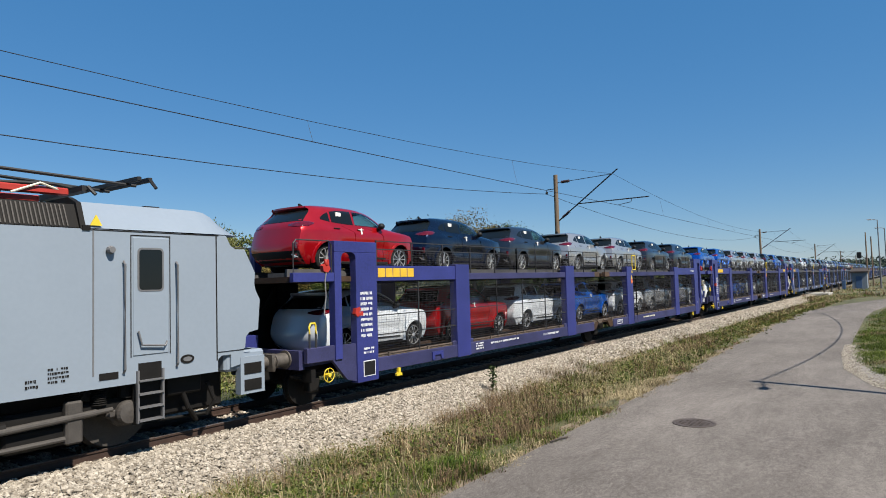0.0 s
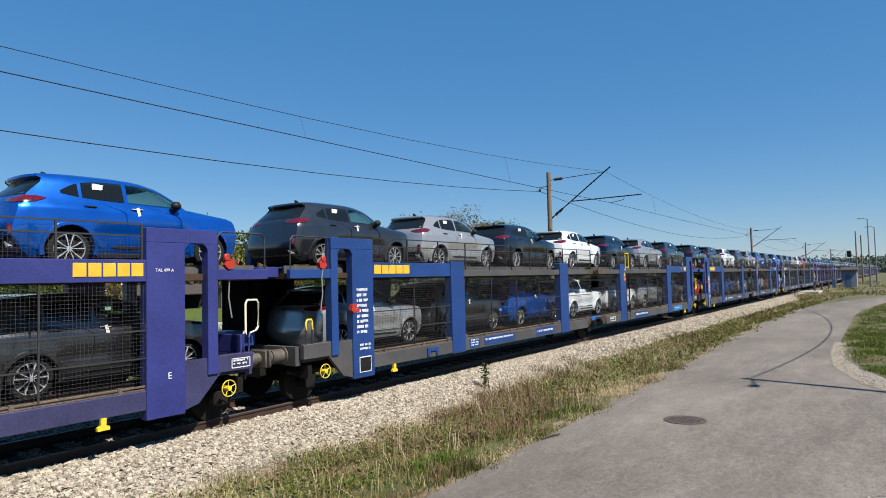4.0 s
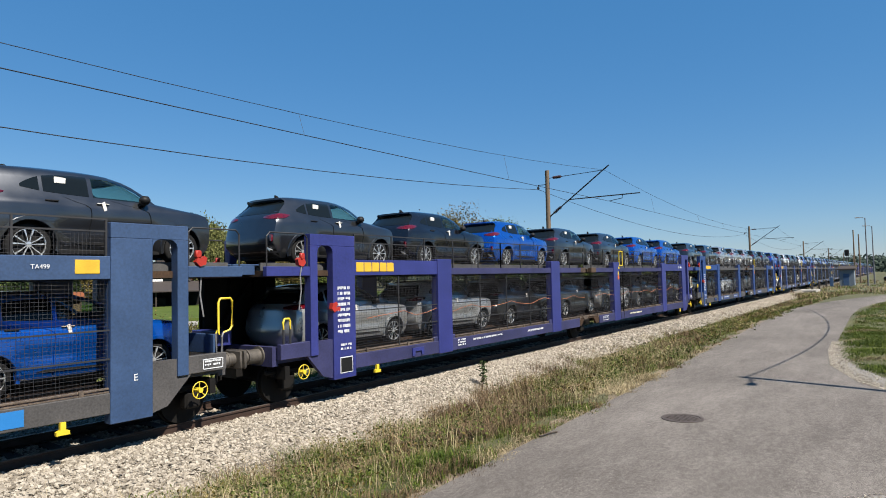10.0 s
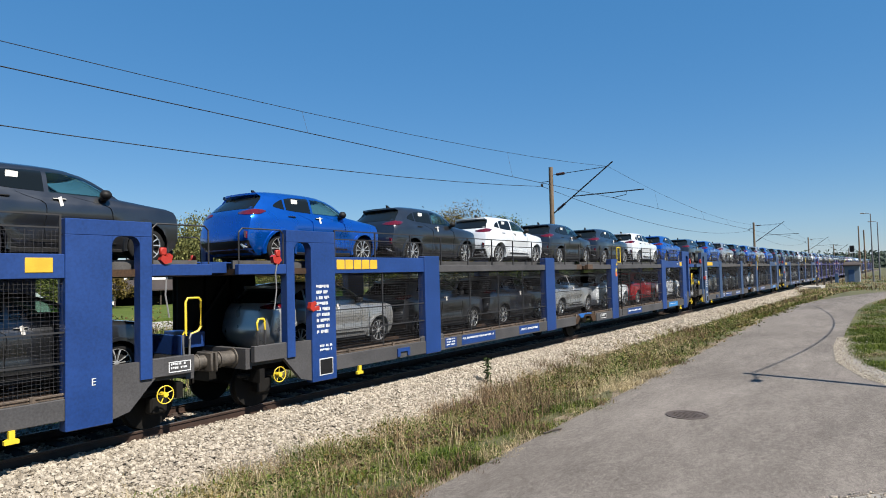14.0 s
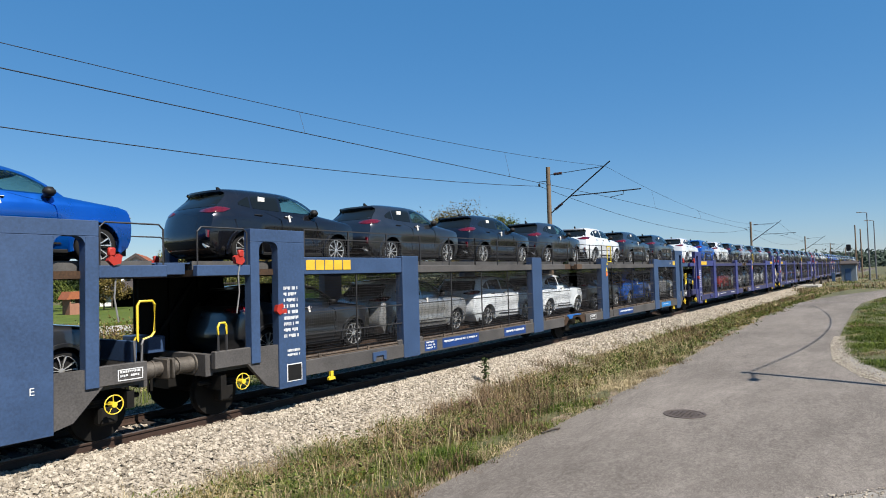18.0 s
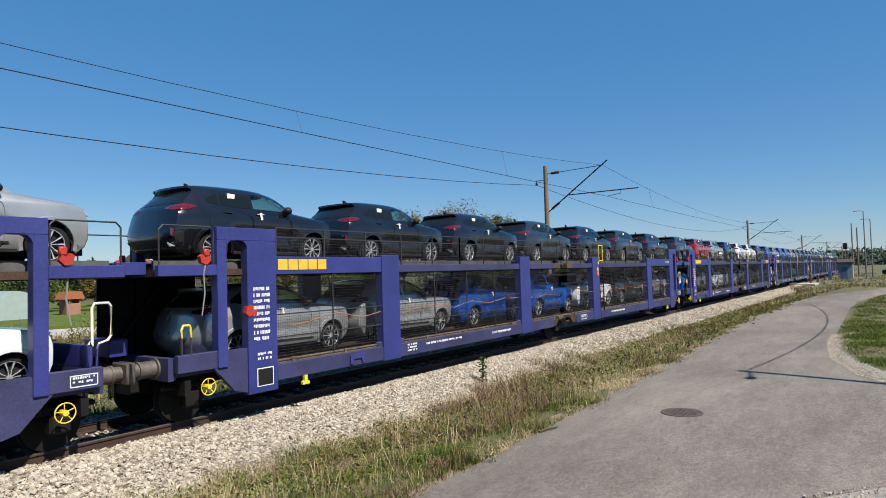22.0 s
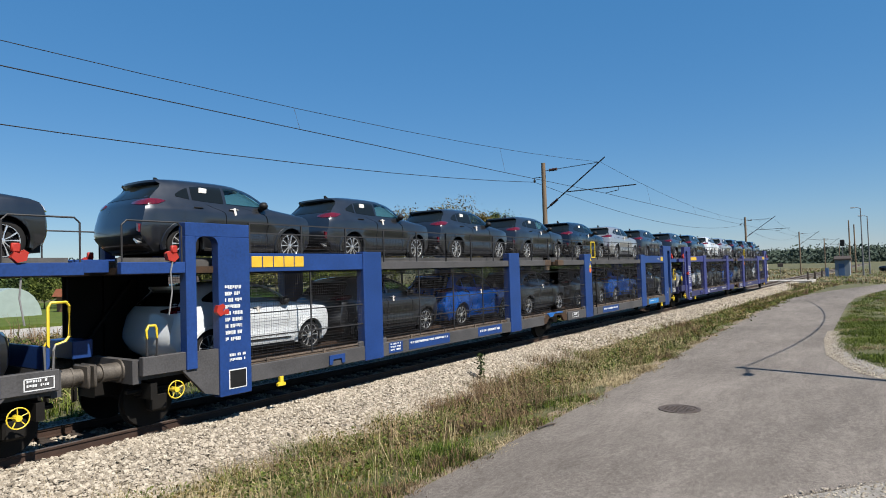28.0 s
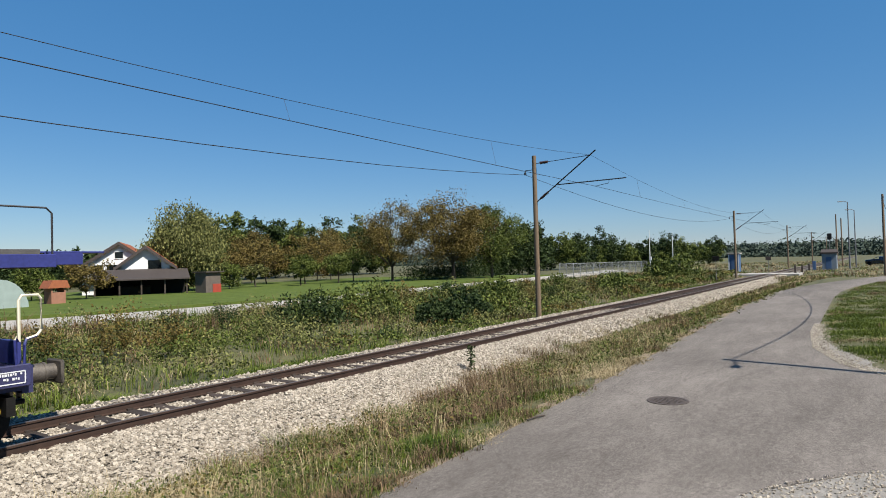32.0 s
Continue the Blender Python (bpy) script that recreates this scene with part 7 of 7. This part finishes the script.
# ---------------------------------------------------------------- locomotive
def build_loco():
    m = pose(8.1, AXIS, 0)
    loco = thing("electric_locomotive", "plain silver-grey electric locomotive with folded pantograph", "locomotive", at=m)
    bm = bmesh.new()
    outline = [(-17.9, 1.10), (-0.75, 1.10), (-0.75, 1.42), (-0.16, 1.52), (-0.06, 2.66), (-0.56, 3.60), (-16.8, 3.62), (-17.7, 2.5)]
    prism(bm, outline, "y", -1.45, 1.45)
    bmesh.ops.bevel(bm, geom=[e for e in bm.edges if abs(e.verts[0].co.y - e.verts[1].co.y) > 1], offset=0.28, segments=5, affect="EDGES")
    part("body", bm, M_LOCO, loco, "", 35)
    bm = bmesh.new()
    prism(bm, [(-1.45, 3.62), (-1.30, 3.80), (-1.0, 4.08), (1.0, 4.08), (1.30, 3.80), (1.45, 3.62)], "x", -3.4, -1.22)
    rings = []
    for x, k in ((-1.22, 1.0), (-1.04, 0.95), (-0.88, 0.80), (-0.74, 0.56), (-0.63, 0.28), (-0.55, 0.0)):
        rings.append([bm.verts.new((x, y, 3.60 + (z - 3.60) * k)) for y, z in ((-1.45, 3.62), (-1.30, 3.80), (-1.0, 4.08), (1.0, 4.08), (1.30, 3.80), (1.45, 3.62))])
    for a, b in zip(rings, rings[1:]):
        for k in range(5):
            bm.faces.new((a[k], a[k + 1], b[k + 1], b[k]))
    part("cab_roof", bm, M_LOCO, loco, "", 30)
    bm = bmesh.new()
    prism(bm, [(-1.40, 3.62), (-1.22, 4.0), (1.22, 4.0), (1.40, 3.62)], "x", -15.5, -3.42)
    grille = part("roof_grille", bm, M_DARK, loco, "dark ribbed roof grille")
    bm = bmesh.new()
    for i in range(190):
        x = -3.6 - i * 0.06
        prism(bm, [(-1.42, 3.64), (-1.25, 3.98), (-1.23, 3.96), (-1.40, 3.62)], "x", x - 0.02, x)
    part("ribs", bm, M_BOGIE, grille)
    bm = bmesh.new()
    box(bm, -0.85, 0.06, -1.40, 1.40, 1.05, 1.42, 0.05)
    box(bm, -0.55, 0.0, -1.46, -1.30, 0.60, 1.3)
    part("buffer_beam", bm, M_LOCO, loco)
    for y in (-0.875, 0.875):
        part("buffer", SHARED["buffer"], None, loco, m=pose(0.02, y, 1.06))
    for z in (0.66, 0.97):
        bm = bmesh.new()
        box(bm, -0.47, -0.08, -1.472, -1.455, z, z + 0.21)
        part("step_opening", bm, M_DARK, loco)
    door = None
    bm = bmesh.new()
    box(bm, -2.62, -2.0, -1.468, -1.44, 1.55, 3.50, 0.01)
    door = part("door", bm, M_LOCO, loco)
    bm = bmesh.new()
    def rounded(x0, x1, z0, z1, r):
        return [(cx + r * math.cos(q0 + q), cz + r * math.sin(q0 + q)) for cx, cz, q0 in ((x1 - r, z1 - r, 0), (x0 + r, z1 - r, math.pi / 2), (x0 + r, z0 + r, math.pi), (x1 - r, z0 + r, 1.5 * math.pi)) for q in (0, math.pi / 8, math.pi / 4, 3 * math.pi / 8, math.pi / 2)]
    prism(bm, rounded(-2.55, -2.09, 2.60, 3.33, 0.07), "y", -1.474, -1.46)
    pane = part("door_window", bm, M_GREYSTEEL, door, "pale rounded window frame")
    bm = bmesh.new()
    prism(bm, rounded(-2.52, -2.12, 2.63, 3.30, 0.055), "y", -1.478, -1.47)
    part("pane", bm, M_GLASS, pane)
    for x0, x1, z0, z1 in ((-2.66, -2.645, 1.53, 3.54), (-1.975, -1.96, 1.53, 3.54), (-2.645, -1.975, 3.525, 3.54)):
        bm = bmesh.new()
        box(bm, x0, x1, -1.457, -1.446, z0, z1)
        part("door_seam", bm, M_DARK, door)
    for x in (-2.78, -1.86):
        bm = bmesh.new()
        tube(bm, [(x, -1.47, 1.3), (x, -1.52, 1.35), (x, -1.52, 3.05), (x, -1.47, 3.1)], 0.02, 6)
        part("handrail", bm, M_GREYSTEEL, loco)
    bm = bmesh.new()
    tube(bm, [(-2.55, -1.50, 1.95), (-2.5, -1.52, 1.72), (-2.1, -1.52, 1.68), (-2.05, -1.50, 1.75)], 0.018, 6)
    part("door_rail", bm, M_GREYSTEEL, loco)
    bm = bmesh.new()
    for x in (-2.55, -2.12):
        box(bm, x - 0.018, x + 0.018, -1.50, -1.44, 0.45, 1.3)
    for z in (0.47, 0.68, 0.90, 1.12):
        box(bm, -2.55, -2.12, -1.53, -1.40, z, z + 0.025)
    part("steps", bm, M_GREYSTEEL, loco)
    bm = bmesh.new()
    box(bm, -2.53, -2.13, -1.46, -1.448, 1.14, 1.42)
    part("step_recess", bm, M_DARK, loco)
    bm = bmesh.new()
    box(bm, -2.56, -2.11, -1.36, -1.30, 0.42, 1.10)
    part("step_backing", bm, M_DARK, loco)
    # seams and marks
    for x in (-3.25, -1.05):
        bm = bmesh.new()
        box(bm, x - 0.012, x + 0.012, -1.455, -1.445, 1.3, 3.6)
        part("panel_seam", bm, M_GREYSTEEL if x < -2 else M_DARK, loco)
    bm = bmesh.new()
    prism(bm, [(-3.3, 3.66), (-3.12, 3.66), (-3.21, 3.83)], "y", -1.47, -1.44)
    part("warning_sign", bm, M_YELLOW, loco, "yellow warning triangle")
    bm = bmesh.new()
    box(bm, -3.3, -1.0, -1.456, -1.446, 3.585, 3.60)
    part("roof_seam", bm, M_DARK, loco, "dark seam under the cab roof")
    bm = bmesh.new()
    box(bm, -3.42, -3.30, -1.47, -1.40, 3.58, 3.66)
    prism(bm, [(-1.46, 3.60), (-1.28, 4.03), (-1.0, 4.14), (1.0, 4.14), (1.28, 4.03), (1.46, 3.60)], "x", -3.44, -3.36)
    part("roof_joint", bm, M_DARK, loco, "dark roof joint strip")
    bm = bmesh.new()
    box(bm, -3.16, -2.86, -1.458, -1.448, 1.22, 1.33)
    part("number_field", bm, M_DARK, loco, "small dark plate")
    bm = bmesh.new()
    box(bm, -1.05, -0.3, -1.458, -1.448, 1.44, 1.455)
    part("nose_seam", bm, M_DARK, loco, "dark seam above the buffer beam")
    rng = random.Random(5)
    marking("stencil_marks", text_bars(rng, -3.9, -3.6, 1.25, 1.5, 4) + text_bars(rng, -4.2, -4.02, 1.2, 1.36, 2), M_DARK, loco, -1.455, "small dark stencilled marks")
    bm = bmesh.new()
    box(bm, -4.9, -4.6, -1.456, -1.448, 1.22, 1.3)
    part("orange_mark", bm, M_ORANGE, loco, "orange marking stripe")
    bm = bmesh.new()
    prism(bm, [(-1.65 + 0.13 * math.cos(q), 1.40 + 0.075 * math.sin(q)) for q in (2 * math.pi * i / 20 for i in range(20))], "y", -1.465, -1.44)
    badge = part("oval_badge", bm, M_DARK, loco)
    bm = bmesh.new()
    prism(bm, [(-1.65 + 0.085 * math.cos(q), 1.40 + 0.04 * math.sin(q)) for q in (2 * math.pi * i / 16 for i in range(16))], "y", -1.470, -1.464)
    part("badge_field", bm, M_GREYSTEEL, badge)
    bm = bmesh.new()
    turned(bm, [(0.05, -1.56), (0.07, -1.5), (0.05, -1.44)], "y", 10, (-3.0, 0, 3.28))
    part("camera_pod", bm, M_GREYSTEEL, loco)
    # bogies
    for c in (-3.9, -14.0):
        bm = bmesh.new()
        for s in (-1, 1):
            box(bm, c - 2.0, c + 2.0, s * 0.98, s * 1.2, 0.62, 0.86, 0.04)
            box(bm, c - 0.5, c + 0.5, s * 1.0, s * 1.25, 0.30, 0.62, 0.04)
            for e in (-1.3, 1.3):
                tube(bm, [(c + e, s * 1.15, 0.86), (c + e, s * 1.15, 1.1)], 0.12, 10)
            tube(bm, [(c - 1.7, s * 1.3, 0.75), (c - 0.5, s * 1.3, 0.72)], 0.07, 8)
        box(bm, c - 1.9, c + 1.9, -0.6, 0.6, 0.35, 1.05)
        part("bogie_frame", bm, M_DARK, loco)
        for e in (-1.3, 1.3):
            bm = bmesh.new()
            for s in (-1, 1):
                turned(bm, [(0.14, s * 1.0), (0.16, s * 0.84), (0.6, s * 0.80), (0.62, s * 0.70), (0.65, s * 0.66), (0.1, s * 0.64)], "y", 26)
            turned(bm, [(0.15, -1.22), (0.15, 1.22)], "y", 14)
            part("wheelset", bm, M_BOGIE, loco, "", 40, m=pose(c + e, 0, 0.62))
    bm = bmesh.new()
    box(bm, -1.95, -0.6, -0.95, 0.95, 0.38, 1.12, 0.05)
    box(bm, -1.9, -1.2, -1.2, -0.9, 0.75, 1.12, 0.04)
    tube(bm, [(-1.6, -1.15, 0.9), (-1.45, -1.15, 0.5), (-1.2, -1.0, 0.22)], 0.045, 8)
    tube(bm, [(-1.1, -1.2, 0.9), (-0.95, -1.2, 0.55), (-1.05, -1.1, 0.3)], 0.035, 8)
    tube(bm, [(-1.9, -1.0, 0.35), (-0.9, -1.0, 0.30)], 0.03, 6)
    part("pilot_gear", bm, M_DARK, loco, "dark brake gear and sand pipes")
    for c in (-3.9, -14.0):
        for e in (-1.3, 1.3):
            bm = bmesh.new()
            turned(bm, [(0.05, -1.36), (0.17, -1.34), (0.20, -1.28), (0.20, -1.15), (0.24, -1.12), (0.24, -1.05)], "y", 20, (c + e, 0, 0.62))
            box(bm, c + e - 0.32, c + e + 0.32, -1.22, -1.08, 0.56, 0.70, 0.03)
            part("axle_cover", bm, M_BOGIE, loco, "grimy grey axle cover")
        bm = bmesh.new()
        tube(bm, [(c - 0.9, -1.34, 0.66), (c + 0.75, -1.34, 0.72)], 0.055, 12)
        tube(bm, [(c + 0.75, -1.34, 0.72), (c + 1.0, -1.34, 0.73)], 0.04, 10)
        part("yaw_damper", bm, M_BOGIE, loco, "grey yaw damper")
        bm = bmesh.new()
        tube(bm, [(c - 1.6, -1.3, 0.38), (c + 0.3, -1.3, 0.40)], 0.04, 8)
        box(bm, c + 0.3, c + 0.55, -1.36, -1.2, 0.3, 0.95, 0.03)
        box(bm, c + 1.55, c + 1.75, -1.3, -1.15, 0.55, 1.05, 0.03)
        part("linkage", bm, M_BOGIE, loco, "grimy brake linkage")
        for e in (0.45, 0.85):
            bm = bmesh.new()
            for i in range(9):
                turned(bm, [(0.10, 0), (0.125, 0.015), (0.10, 0.03)], "z", 12, (c + e, -1.2, 0.80 + i * 0.034))
            part("coil_spring", bm, M_DARK, loco)
    bm = bmesh.new()
    box(bm, -12.2, -6.0, -1.25, 1.25, 0.35, 1.1, 0.08)
    part("underframe_box", bm, M_DARK, loco)
    # pantograph folded on the roof
    bm = bmesh.new()
    for s in (-0.5, 0.5):
        tube(bm, [(-6.2, s, 4.25), (-3.4, s * 0.8, 4.42), (-3.0, s * 0.8, 4.36)], 0.035, 6)
        tube(bm, [(-6.2, s, 4.2), (-4.2, s, 4.22)], 0.03, 6)
    box(bm, -3.15, -3.0, -0.85, 0.85, 4.28, 4.38)
    tube(bm, [(-3.08, -0.9, 4.36), (-3.0, -1.0, 4.22)], 0.03, 6)
    tube(bm, [(-3.08, 0.9, 4.36), (-3.0, 1.0, 4.22)], 0.03, 6)
    for s in (-0.35, 0.35):
        tube(bm, [(-6.0, s, 4.48), (-4.6, s, 4.62), (-2.05, s * 1.4, 4.52)], 0.03, 6)
    for x in (-2.2, -2.0):
        box(bm, x - 0.04, x + 0.04, -0.9, 0.9, 4.55, 4.63, 0.01)
    tube(bm, [(-2.02, -0.9, 4.6), (-1.98, -1.05, 4.42)], 0.03, 6)
    box(bm, -4.9, -4.5, -0.35, 0.35, 4.45, 4.65, 0.05)
    part("pantograph", bm, M_CABLE, loco)
    bm = bmesh.new()
    tube(bm, [(-4.3, -0.62, 4.2), (-4.5, -0.66, 4.5), (-4.7, -0.6, 4.6)], 0.02, 6)
    tube(bm, [(-4.1, -0.62, 4.2), (-3.7, -0.66, 4.38), (-3.4, -0.6, 4.3)], 0.02, 6)
    part("pantograph_cable", bm, M_CREAM, loco, "pale flexible cable")
    bm = bmesh.new()
    box(bm, -5.6, -3.25, -0.62, -0.5, 4.22, 4.34, 0.02)
    box(bm, -5.6, -3.25, 0.5, 0.62, 4.22, 4.34, 0.02)
    for x in (-5.5, -4.4):
        for s in (-0.5, 0.5):
            tube(bm, [(x, s, 4.0), (x, s, 4.25)], 0.05, 8)
    part("pantograph_base", bm, M_REDP, loco, "dull red pantograph frame")
    bm = bmesh.new()
    box(bm, -1.75, -1.35, -0.2, 0.2, 4.07, 4.22, 0.06)
    part("roof_antenna", bm, M_PLASTIC, loco)
    RIDING.append((loco, m))


build_loco()


def motions():
    """The train runs along the track at an almost even speed."""
    for ob, m in RIDING:
        walk(ob, [(t, Matrix.Translation((-s, 0, 0)) @ m) for t, s in RUN])
    times, dist = [r[0] for r in RUN], [r[1] for r in RUN]
    for ob, u, start in AXLES:
        # the wheelset is seen to turn while it passes the camera
        t0 = float(np.interp(start + u - 20, dist, times))
        t1 = float(np.interp(start + u - 1, dist, times))
        if t1 <= 0.1:
            continue
        rows = [(0, pose(u, 0, 0.46))] if t0 > 0.1 else []
        f0, f1 = int(max(0, t0) * FPS), int(t1 * FPS)
        for f in range(f0, f1 + 1):
            s = float(np.interp(f / FPS, times, dist)) - float(np.interp(f0 / FPS, times, dist))
            rows.append((f / FPS, pose(u, 0, 0.46, 0, -math.degrees(s / 0.46))))
        if f1 / FPS < 31.9:
            rows.append((32.0, rows[-1][1]))
        walk(ob, rows)


motions()
